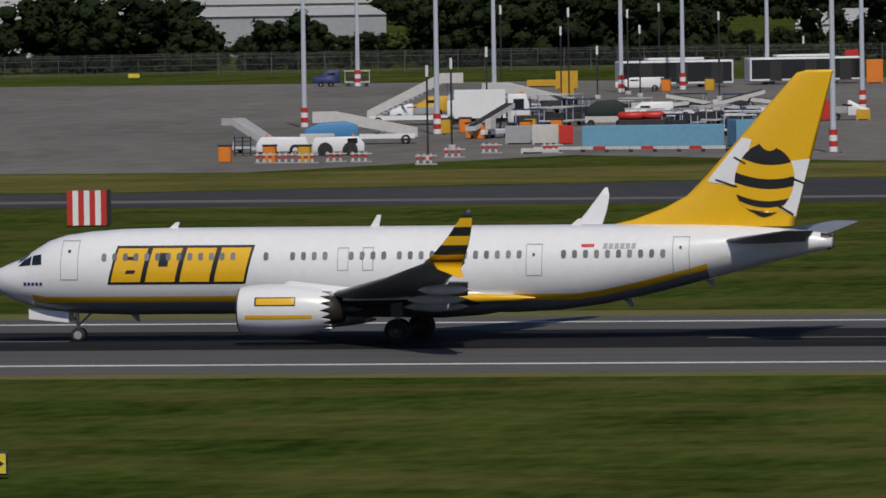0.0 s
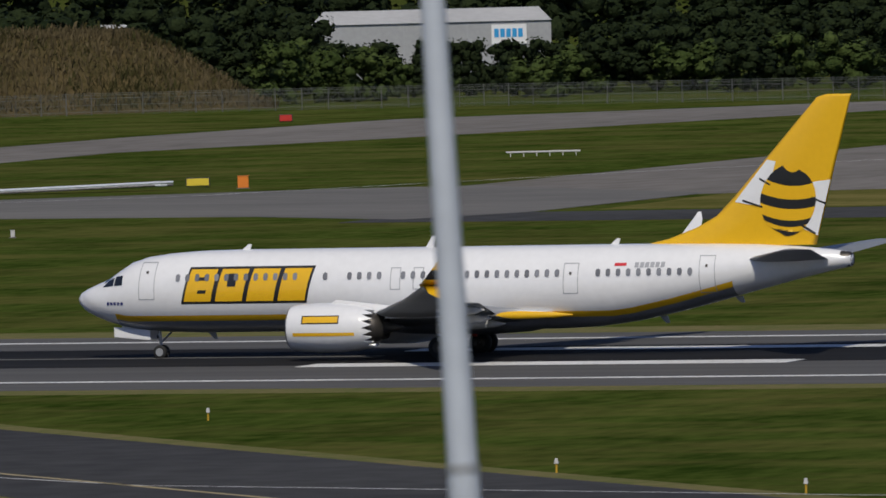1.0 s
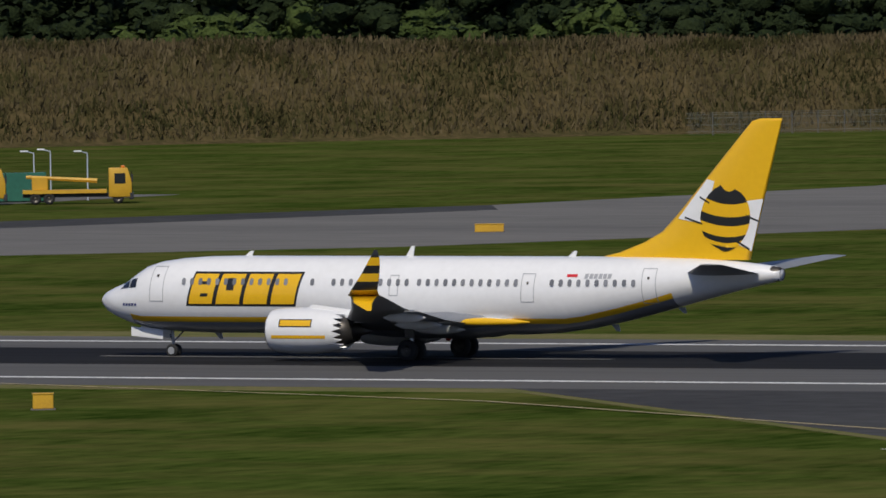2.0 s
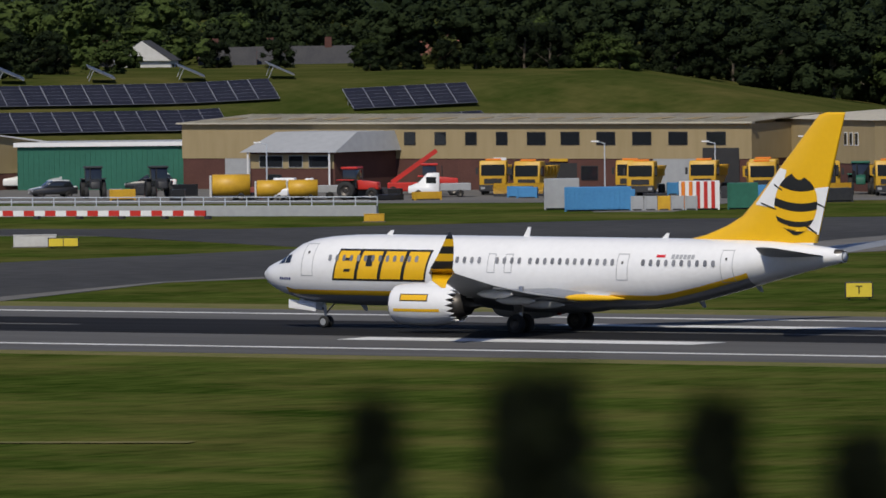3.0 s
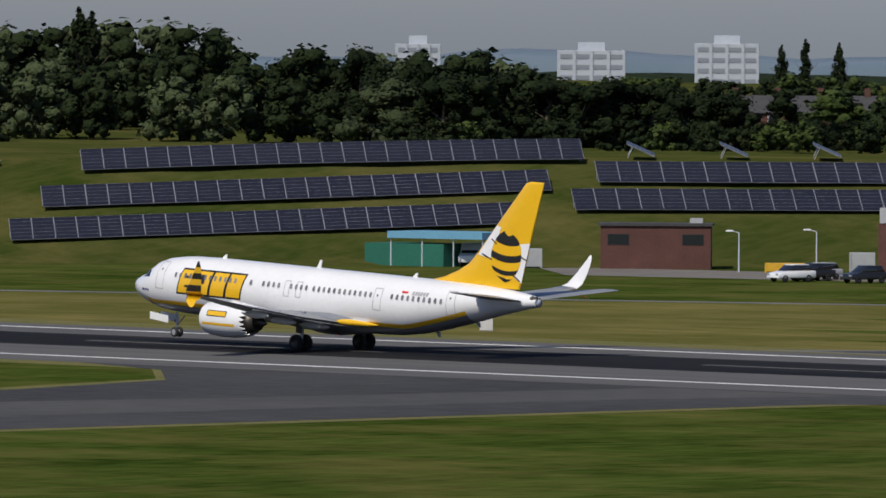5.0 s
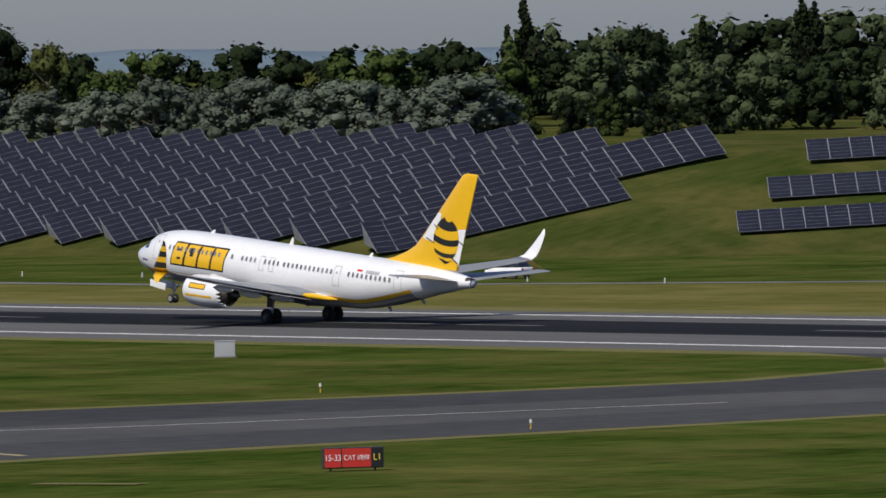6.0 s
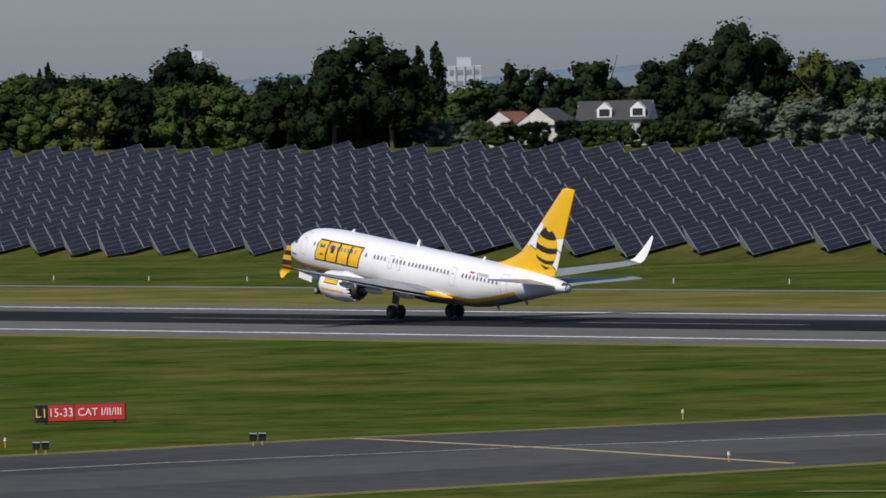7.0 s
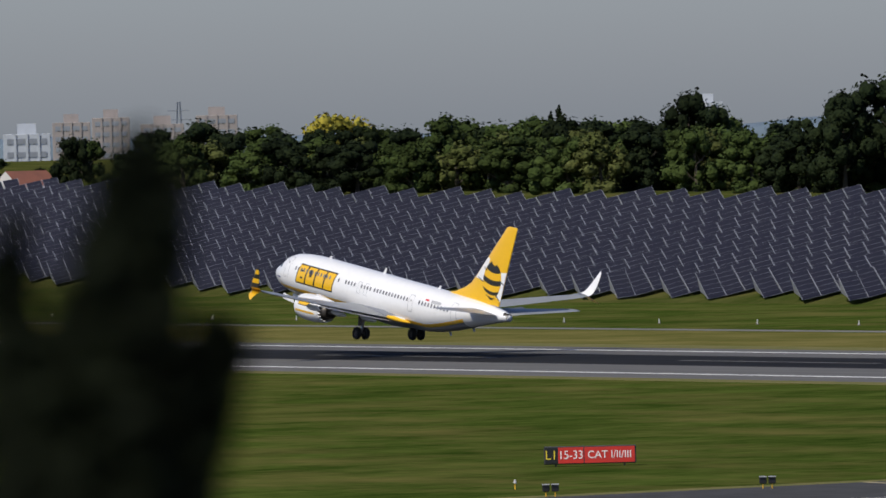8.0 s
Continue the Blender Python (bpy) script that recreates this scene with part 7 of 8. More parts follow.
def covered_unit(m, paint, label, long, tall):
    """A rounded tarpaulin over a wheeled ground unit."""
    c = thing("covered_unit", m, label, "ground unit", "covered units on the apron")
    a = long / 2
    part("cover", bevelled_profile([(-a, tall * 0.4), (a, tall * 0.4), (a * 0.96, tall * 0.85), (a * 0.5, tall), (-a * 0.4, tall * 0.95), (-a * 0.92, tall * 0.7)], 0.9, 0.12), M[paint], c, "", True)
    part("chassis", bx(-a, a, -0.8, 0.8, 0.35, tall * 0.4 + 0.02, bevel=0.03), M["wall_white"], c)
    for x in (-a * 0.7, a * 0.7):
        axle_pair(c, x, 0.75, 0.32)


def barrier_rack(x, y, n=4):
    c = thing("barrier_rack", facing(x, y), "low rack of red and white banded barrier posts", "barrier", "barrier racks on the apron edge")
    for k in range(n):
        q = part("post", rod((k * 0.5 - n * 0.25, 0, 0), (k * 0.5 - n * 0.25, 0, 0.85), 0.11, 0.10, 8), M["wall_white"], c)
        part("band", rod((k * 0.5 - n * 0.25, 0, 0.38), (k * 0.5 - n * 0.25, 0, 0.62), 0.12, 0.12, 8), M["red"], q)
    part("rail", bx(-n * 0.25 - 0.2, n * 0.25, -0.04, 0.04, 0.66, 0.74), M["wall_white"], c)
    part("foot", bx(-n * 0.25 - 0.2, n * 0.25, -0.2, 0.2, 0, 0.12), M["wall_grey"], c)


for x, y, h in ((-173.9, 836.8, 26), (-206.9, 1024.8, 28), (-156.0, 807.3, 24), (-173.9, 930.3, 27), (-168.9, 975.9, 28), (-164.2, 986.9, 28), (-159.6, 1015.2, 28), (-110.7, 737.1, 24), (-130.5, 887.9, 27)):
    light_mast(x, y, h)
stairs_truck(facing_along(-160.8, 753, -48), "white covered passenger steps turned half away", 1, 3.6, False).scale = (0.66, 0.66, 0.66)
stairs_truck(facing_along(-156.5, 779, 0), "white towed passenger steps lowered on the apron", 1, 2.0, False)
stairs_truck(facing_along(-165.6, 845.5, 0), "tall white passenger steps on the apron", -1, 3.9)
stairs_truck(facing_along(-163.0, 891, -20), "white passenger steps behind the catering truck", 1, 2.1, False)
aircraft_tug(facing_along(-156.9, 746, 180), "low white aircraft tug with dark wheel arches")
aircraft_tug(facing_along(-152.0, 744.6, 0), "low white aircraft tug with dark wheel arches")
container(facing_along(-154.4, 748), 2.6, 1.7, "wall_white", "white box trailer between the tugs", 1.8, False, "box_trailer")
covered_unit(facing_along(-157.6, 769, 0), "blue", "bright blue tarpaulin over a wheeled unit", 4.7, 2.2)
covered_unit(facing_along(-145.8, 833.7, 0), "cover_green", "dark green tarpaulin over a large unit", 3.6, 2.4)
c = thing("tool_rack", facing(-160.1, 745.7), "black open steel rack on the apron", "rack")
for x in (-0.65, 0, 0.65):
    part("upright", bx(x - 0.06, x + 0.06, -0.3, 0.3, 0, 1.6), M["dark"], c)
for k in range(5):
    part("shelf", bx(-0.7, 0.7, -0.32, 0.32, 0.2 + k * 0.32, 0.26 + k * 0.32), M["dark_steel"], c)
truck(facing_along(-155.3, 829.6, 180), "white high-lift catering truck", "white", "box", 6.8)
van(facing_along(-170.9, 881, 0), "yellow service van behind the steps", "ymach", 3.6, 1.9)
van(facing_along(-169.0, 863, 0), "white pickup behind the tall steps", "white", 4.4, 1.6, True)
container(facing_along(-151.5, 836), 3.3, 0.95, "navy_blue", "dark blue low ground unit", 1.8, False)
container(facing_along(-142.7, 774.2), 2.1, 1.55, "wall_grey", "grey service box on the apron", 1.5, False)
container(facing_along(-140.3, 773.3), 2.0, 1.65, "wall_white", "pale service box on the apron", 1.5, False)
container(facing_along(-138.3, 772), 1.0, 1.6, "red", "red fire-point box on the apron", 0.9, False)
container(facing_along(-135.7, 745.5), 2.9, 0.42, "wall_white", "low flat white trolley", 1.6, False, "trolley")
container(facing_along(-128.2, 755.5), 11.3, 1.95, "ltblue", "long light blue container on the apron edge", 2.4, False)
container(facing_along(-121.3, 760.5, 20), 2.6, 2.2, "ltblue", "short light blue box container", 2.4, False)
for x, y in ((-137.6, 800), (-135.9, 801)):
    c = thing("life_raft", facing(x, y), "red inflatable raft on a trolley", "raft", "rafts on the apron")
    part("tube", revolve([(-1.2, 0.05), (-1.05, 0.34), (0.7, 0.38), (1.2, 0.05)], 12, (0, 1.7)), M["red"], c, "", True)
    part("trolley", bx(-1.1, 1.1, -0.6, 0.6, 0.3, 1.36, bevel=0.05), M["dark_steel"], c)
    axle_pair(c, 0.7, 0.5, 0.28)
    axle_pair(c, -0.7, 0.5, 0.28)
for x, y, turn, rise, lab in ((-144.8, 853, 0, 0.7, "white belt loader with a low boom"), (-141.4, 861, 180, 1.2, "white belt loader with a raised boom"), (-138.5, 858, 20, 1.5, "white belt loader with a raised boom"), (-136.0, 868, 170, 0.8, "white belt loader among ground equipment"),
                              (-149.0, 795, 60, 1.8, "pale belt loader by the catering truck")):
    belt_loader(facing_along(x, y, turn), lab, rise)
van(facing_along(-144.0, 846, 0), "white cabin van with dark windows", "white", 4.6, 1.9)
van(facing_along(-126, 848, 180), "white service pickup beside a red ground unit", "white", 4.0, 1.8, True)
container(facing_along(-127.6, 845), 1.0, 1.9, "red", "red upright ground unit", 0.9, False)
container(facing_along(-124.3, 846), 1.1, 1.0, "ymach", "yellow low ground unit", 0.9, False)
van(facing_along(-121.0, 872, 0), "grey service van beside the apron", "wall_grey", 5.0, 2.0)
bus(facing_along(-167.8, 1003, 12), "white apron bus with dark windows", 12.4)
bus(facing_along(-155.8, 1016, 12), "white apron bus with dark windows", 12.4)
van(facing_along(-168.5, 985, 0), "low white minibus before the buses", "white", 5.2, 1.5)
container(facing_along(-147.8, 1015), 1.6, 2.6, "orange", "orange upright apron unit", 1.5, False)
container(facing_along(-160.2, 1082), 1.4, 2.6, "red", "red upright apron unit", 1.5, False)
container(facing_along(-179.0, 1000), 2.2, 2.0, "ymach", "yellow boxy ground unit", 1.8, False)
container(facing_along(-172.2, 962), 1.3, 2.6, "ymach", "yellow upright ground unit", 1.2, False)
container(facing_along(-184.5, 1015), 3.0, 0.8, "ymach", "yellow low ground unit", 1.5, False)
van(facing_along(-211.5, 1030, 0), "dark blue baggage tug", "navy_blue", 3.0, 1.9)
baggage_cart(facing_along(-207.6, 1028, 0), "wall_white", "white baggage cart behind a tug")
car(facing_along(-240, 1162, 0), "black", "dark car on the perimeter road")
for x, y in ((-139.2, 716.2), (-140.5, 734.6), (-139.8, 746.9), (-153.5, 724), (-151.6, 723.3), (-149.9, 722.8), (-148.1, 725), (-134.5, 745), (-146.0, 724.5)):
    barrier_rack(x, y, 3)
c = thing("edge_rail", turned(-136.5, 747, 0.99, -0.10), "long low white and red rail at the apron edge", "rail")
for k in range(16):
    part("rail_board", bx(k, k + 0.96, -0.08, 0.08, 0.25, 0.5), M["red" if k % 4 == 1 else "wall_white"], c)
for k in range(9):
    part("rail_foot", bx(k * 2, k * 2 + 0.2, -0.25, 0.25, 0, 0.27), M["dark_steel"], c)
for x, y, h in ((-141.3, 727.2, 6.6), (-145.7, 760.2, 6.6), (-155.8, 829.8, 6.4), (-173.1, 929.9, 9), (-171.3, 953.7, 6.5), (-161.1, 901.2, 9), (-167.2, 951.8, 4.5), (-167.1, 969.7, 8), (-163.8, 957.8, 6.5), (-172.6, 1021.9, 8), (-152.7, 940.1, 8), (-164.3, 1071.9, 3.5)):
    c = thing("marker_pole", pose(x, y, 0), "thin dark pole with a white tip", "pole", "thin poles on the apron")
    part("pole", rod((0, 0, 0), (0, 0, h), 0.08, seg=6), M["dark"], c)
    part("tip", rod((0, 0, h), (0, 0, h + 0.9), 0.12, seg=6), M["white"], c)
    part("foot", rod((0, 0, 0), (0, 0, 0.4), 0.3, seg=8), M["wall_white"], c)
for x, y, cl in ((-157.6, 727.5, "orange"), (-153.8, 726.5, "orange"), (-150.8, 725.5, "ymach"), (-150.5, 794.4, "orange"), (-149.6, 793, "orange"), (-147.0, 801, "orange"), (-145.2, 806, "orange"), (-156.2, 812, "ymach"), (-154.8, 814, "orange"), (-148.6, 812, "ymach"), (-161.0, 985, "ymach"), (-165.5, 984, "orange")):
    c = thing("fuel_bin", pose(x, y, 0), "small bright ground-equipment bin", "bin", "bins on the apron")
    part("body", bx(-0.5, 0.5, -0.4, 0.4, 0, 1.3, bevel=0.08), M[cl], c)
    part("lid", bx(-0.54, 0.54, -0.44, 0.44, 1.3, 1.42, bevel=0.03), M["dark_steel"], c)
_carts = random.Random(23)
for k in range(26):
    r, az = _carts.uniform(792, 905), _carts.uniform(8.95, 10.55)
    paint, word = _carts.choice([("wall_white", "white"), ("wall_white", "white"), ("wall_grey", "grey"), ("navy_blue", "dark blue"), ("dark_steel", "dark")])
    baggage_cart(facing_along(*at(az, r), _carts.uniform(-40, 40)), paint, "%s canopied baggage cart parked among equipment" % word)

# yard in front of the depot
for x, y, k in ((*at(37.57, 842), 1.0), (*at(37.33, 840), 0.78), (*at(37.14, 840), 0.78)):
    c = thing("tank_trailer", facing_along(x, y, 0), "yellow cylindrical tank trailer with a white end", "tank trailer", "tank trailers in the yard")
    bm = revolve([(-2.0, 0.05), (-1.95, 0.9), (-1.9, 1.0), (1.4, 1.0), (1.45, 0.05)], 20, (0, 1.35))
    part("tank", bm, M["ymach"], c, "", True)
    part("end_panel", bx(-2.2, -1.98, -0.9, 0.9, 0.35, 2.25, bevel=0.05), M["wall_white"], c)
    part("frame", bx(-2.2, 1.6, -0.7, 0.7, 0.3, 0.5), M["dark_steel"], c)
    axle_pair(c, 0.6, 0.8, 0.35)
    c.scale = (k, k, k)
van(facing_along(-500, 680, 0), "white crew-cab tipper van", "white", 5.6, 2.2, True)
van(facing_along(-508, 672, 0), "white pickup with a grey box", "white", 4.8, 1.9, True)
tractor(facing_along(-504, 685, 180), "red", "dark red tractor parked at the depot")
c = thing("boom_lift", facing_along(-510, 688), "red lattice boom lift", "boom lift")
part("base", bx(-1.4, 1.4, -1, 1, 0.3, 1.1, bevel=0.08), M["red"], c)
part("boom", bx(-0.2, 0.2, -0.2, 0.2, 0, 5.0), M["red"], c).matrix_basis = pose(-1, 0, 1.1, 0, 55, 0)
axle_pair(c, -0.9, 0.9, 0.4)
axle_pair(c, 0.9, 0.9, 0.4)
for x, y, turn, lab, load, pl in ((-495, 688, 75, "yellow gritter truck facing the airfield", "hopper", True), (-487, 692, 80, "yellow gritter truck with amber light bar", "hopper", False), (-479, 692, 80, "yellow truck with dark windscreen", "hopper", False),
                                  (-470.3, 687, 95, "yellow gritter truck with dark windscreen", "hopper", False), (-460.2, 692, 95, "yellow gritter truck with tall cab", "hopper", False), (-455, 693, 95, "yellow gritter truck with tall cab", "hopper", False),
                                  (-453.5, 701, 95, "yellow snow-plough truck with wide blade", "hopper", True), (-476, 697, 80, "yellow crane truck with striped tail", "boom", False)):
    truck(facing_along(x, y, turn), lab, "ymach", load, 7.5, pl)
for x, y in ((-467.5, 692), (-464.2, 694), (-450, 702)):
    tractor(facing_along(x, y, 90), "green", "green tractor with a glazed cab")
c = truck(facing_along(-465, 689, 90), "yellow plough unit with a wide blade", "dark_steel", "none", 5.0, True)
container(facing_along(-456.8, 643.5), 5.4, 2.0, "blue", "blue skip with a green net top", 2.2)
container(facing_along(-463, 647), 2.8, 2.6, "wall_grey", "white wire mesh cage", 2.2, False)
c = container(facing_along(-449.6, 648), 3.2, 2.4, "white", "red and white striped cabin", 2.2, False)
for k in range(5):
    part("stripe", bx(-1.5 + k * 0.62, -1.2 + k * 0.62, -1.16, -1.12, 0.14, 2.38), M["orange" if k < 2 else "red"], c)
container(facing_along(-446.6, 650), 2.4, 2.2, "green", "dark green steel container", 2.2, False)
for k in range(5):
    container(facing_along(-453.5 + k * 0.95, 644.5 + 0.6 * k), 0.9, 1.2, "wall_grey" if k != 2 else "ymach", "small wheeled bin by the skip", 0.8, False, "waste_bin")
# equipment right of the depot
container(facing_along(-443.5, 698), 2.8, 2.0, "ltblue", "blue and white portable cabin", 2.2, False)
container(facing_along(-441.0, 704), 3.0, 2.2, "red_oxide", "rusty red steel shipping container", 2.3)
car(facing_along(-442, 706, 0), "white", "white car parked behind the cabin")
truck(facing_along(-434, 706, 60), "yellow plough truck with a white body", "ymach", "blower", 7.5, True)
truck(facing_along(-427.2, 707, 180), "yellow and white snow-blower truck", "ymach", "blower", 6.4)
truck(facing_along(-418.6, 711, 180), "yellow boom truck parked side-on", "ymach", "boom", 9.5)
container(facing_along(-428, 716), 5.5, 2.6, "green", "dark green steel container", 2.4, False)
# white vehicles and dismantled steelwork by the shed
van(facing_along(-565, 700, 90), "white van parked by the shed", "white", 5.2, 2.3)
van(facing_along(-560.5, 702, 90), "tall white van parked by the shed", "white", 5.6, 2.7)
van(facing_along(-558, 700, 30), "dark van parked by the shed", "wall_grey", 4.8, 2.0)
van(facing_along(-577, 678, 90), "white minibus parked by the shed", "white", 5.2, 2.3)
car(facing_along(-548, 700, 0), "white", "white estate car parked in the yard")
car(facing_along(-545.5, 696, 0), "black", "black off-road car parked in the yard", 4.6)
van(facing_along(-583.5, 668, 0), "grey crew van with a box body", "wall_grey", 5.5, 2.2)
for k, (x, y) in enumerate(((-569, 684), (-567.5, 687))):
    c = thing("steel_ramp", facing_along(x, y), "white dismantled steel ramp lying in the yard", "steel ramp")
    part("deck", extrude_xz(bmesh.new(), [(-5, 0.2), (3.6, 2.3 - k * 0.6), (4.4, 2.3 - k * 0.6), (5, 0.9), (4.4, 0.2)], -0.8, 0.8), M["wall_white"], c)
    part("rail", rod((-4.8, -0.85, 0.9), (3.6, -0.85, 3.1 - k * 0.6), 0.07, seg=6), M["white"], c)
    for s in range(5):
        part("strut", rod((-4 + s * 2, -0.85, 0.3 + s * 0.45), (-4 + s * 2, -0.85, 1.1 + s * 0.5), 0.05, seg=5), M["white"], c)
# cars and stores near the fire station
for x, y, paint, lab in ((-583.5, 590, "white", "white hatchback on the forecourt"), (-585, 594, "black", "dark car parked behind another"), (-587, 597, "wall_grey", "silver car parked on the forecourt"), (-576.5, 592, "black", "black off-road car by the tower")):
    car(facing_along(x, y, 38), paint, lab, 4.3)
container(facing_along(-607, 614), 5.0, 0.9, "ymach", "yellow flat trailer by the store", 1.8, False, "trailer")
container(facing_along(-606, 622), 2.2, 1.8, "wall_grey", "grey tank behind the store", 2.0, False)
van(facing_along(-641, 606, 80), "white van behind the green fence", "white", 5, 2.2)
container(facing_along(-634, 606), 3.0, 1.8, "wall_grey", "grey skip beside the brick store", 1.6, False, "skip")
c = thing("satellite_dish", pose(-549, 612, 0), "white satellite dish on a stand", "satellite dish")
part("stand", rod((0, 0, 0), (0, 0, 1.2), 0.1), M["galv"], c)
part("dish", revolve([(-0.1, 0.02), (0, 0.3), (0.12, 0.48)], 16), M["white"], c, "", True).matrix_basis = pose(0, 0, 1.4, 0, 0, -60)
car(pose(-629, 513, 0, 0, 0, 10), "white", "white and yellow airfield operations car")

# more traffic and equipment in the depot yard
for x, y, turn, lab in ((-501, 690, 85, "yellow gritter truck parked by the depot wall"), (-483, 688, 80, "yellow truck with an open tipper body"), (-465.5, 690, 95, "yellow truck with dark windscreen by the depot"), (-452, 690, 95, "yellow gritter truck in the yard")):
    truck(facing_along(x, y, turn), lab, "ymach", "hopper", 7.0, False)
for x, y, turn, paint, lab in ((-503, 672, 160, "red", "dark red tractor with a loader arm"), (-533, 672, 95, "dark_steel", "dark tractor with a glazed cab"), (-527, 674, 100, "dark_steel", "dark loader tractor by the tanks")):
    tractor(facing_along(x, y, turn), paint, lab)
van(facing_along(-552, 672, 80), "white panel van parked by the green shed", "white")
van(facing_along(-555, 668, 15), "grey van parked by the green shed", "wall_grey")
car(facing_along(-541, 676, 20), "white", "white hatchback parked in the yard")
car(facing_along(-538.5, 673, 10), "black", "black off-road car parked in the yard")
van(facing_along(-509.5, 670, 70), "white pickup in the yard", "white", 5.0, 2.0, True)
_yard = random.Random(41)
for k in range(34):
    x = -560 + k * 3.4 + _yard.uniform(-1, 1)
    y = 664 + _yard.uniform(0, 22) + max(0, (x + 520) * 0.1)
    paint = _yard.choice(["dark_steel", "dark_steel", "wall_grey", "ymach", "red_oxide", "black", "blue"])
    container(facing_along(x, y, _yard.uniform(-25, 25)), _yard.uniform(0.8, 2.6), _yard.uniform(0.5, 1.3), paint, "low %s equipment box lying in the yard" % {"dark_steel": "dark steel", "wall_grey": "grey", "ymach": "yellow", "red_oxide": "rusty red", "black": "black", "blue": "blue"}[paint], _yard.uniform(0.7, 1.5), False, "equipment_box")
# ---- signs, markers and foreground ----
M["bag"] = mat("white_bag_cloth", (0.62, 0.62, 0.60), 0.85, color2=(0.50, 0.50, 0.47), scale=0.8, fine=5)
M["soil"] = mat("bare_soil", (0.13, 0.105, 0.075), 0.95, color2=(0.07, 0.06, 0.04), scale=0.4, fine=3, bump=0.8)
M["amber"] = mat("amber_lens", (0.9, 0.35, 0.02), 0.3)
_n = M["amber"].node_tree.nodes["Principled BSDF"]
_n.inputs["Emission Color"].default_value, _n.inputs["Emission Strength"].default_value = (1, 0.45, 0.03, 1), 2.0
M["amber"].diffuse_color = (1, 0.5, 0.05, 1)
def sign_box(x, y, panels, h, lift, label, turn=0.0, depth=0.35):
    """A lit airfield sign on two legs; panels are (width, face material, text, text material, size)."""
    total = sum(p[0] for p in panels)
    c = thing("airfield_sign", facing(x, y) @ pose(0, 0, 0, 0, 0, turn), label, "sign", "airfield signs")
    at_x = -total / 2
    part("casing", bx(-total / 2 - 0.05, total / 2 + 0.05, -depth / 2, depth / 2, lift, lift + h, bevel=0.03), M["dark_steel"], c)
    for w, face, text, ink, size in panels:
        p = part("face", bx(at_x + 0.03, at_x + w - 0.03, -depth / 2 - 0.03, -depth / 2, lift + 0.06, lift + h - 0.06), M[face], c, "")
        if text:
            words = lettering("lettering", text, size, M[ink], p, pose(at_x + w / 2, -depth / 2 - 0.04, lift + h / 2, 90, 0, 0), "CENTER")
            span = [v.co.x for v in words.data.vertices]
            words.matrix_basis = words.matrix_basis @ Matrix.Diagonal((min(1.0, 0.84 * w / (max(span) - min(span))), 1, 1, 1))
        at_x += w
    for s in (-1, 1):
        part("leg", rod((s * total * 0.38, 0, 0), (s * total * 0.38, 0, lift), 0.05, seg=6), M["dark_steel"], c)
    return c


M["sign_yellow"] = mat("sign_yellow", (0.72, 0.56, 0.04), 0.5, color2=(0.66, 0.5, 0.04), scale=1)
sign_box(-82.5, 323.5, [(2.1, "red", "15-33", "white", 0.74), (0.85, "black", "G", "sign_yellow", 0.62)], 1.0, 0.12, "red 15-33 mandatory sign with black G panel")
s = sign_box(-79.5, 324.2, [(1.75, "sign_yellow", "1220m", "black", 0.66), (0.6, "sign_yellow", "", "black", 0.5)], 0.82, 0.15, "yellow 1220m distance sign with a black arrow")
part("arrow", extrude_xz(bmesh.new(), [(0.55, 0.53), (0.86, 0.53), (0.80, 0.40), (1.08, 0.565), (0.80, 0.73), (0.86, 0.60), (0.55, 0.60)], -0.235, -0.215), M["black"], s, "black arrow")
sign_box(-470.8, 293.5, [(0.75, "black", "L1", "sign_yellow", 0.75), (1.55, "red", "15-33", "white", 0.70), (3.0, "red", "CAT I/II/III", "white", 0.62)], 1.05, 0.15, "red 15-33 CAT I/II/III sign with black L1 panel")
sign_box(-352.0, 277.3, [(0.85, "red", "15-33", "white", 0.42), (1.45, "red", "CAT I/II/III", "white", 0.34), (0.55, "black", "L1", "sign_yellow", 0.42)], 1.0, 0.15, "red 15-33 CAT I/II/III sign seen obliquely", 12)
sign_box(-437.6, 548, [(1.1, "sign_yellow", "", "black", 0.5), (1.1, "sign_yellow", "", "black", 0.5)], 0.7, 0.1, "yellow direction sign with dark divider")
sign_box(-316.6, 473, [(1.6, "sign_yellow", "T", "black", 0.7)], 0.95, 0.15, "yellow direction sign with a black T")
sign_box(-289.4, 729.5, [(1.9, "sign_yellow", "", "black", 0.5)], 0.7, 0.15, "yellow taxiway direction sign")
sign_box(-419.5, 648, [(1.1, "sign_yellow", "", "black", 0.5)], 0.6, 0.1, "small yellow taxiway sign")
sign_box(-382.7, 992, [(1.4, "red", "", "white", 0.5)], 0.8, 0.1, "small red mandatory sign")
sign_box(-262.5, 988, [(1.0, "red", "", "white", 0.5)], 0.7, 0.1, "small red mandatory sign")
sign_box(-271, 990, [(0.8, "red", "", "white", 0.5)], 0.7, 0.1, "small red mandatory sign")
sign_box(-277, 965, [(1.6, "sign_yellow", "", "white", 0.5)], 0.6, 0.1, "small yellow apron sign")
sign_box(-247, 1090, [(1.4, "sign_yellow", "", "white", 0.5)], 0.6, 0.1, "small yellow sign by the fence")


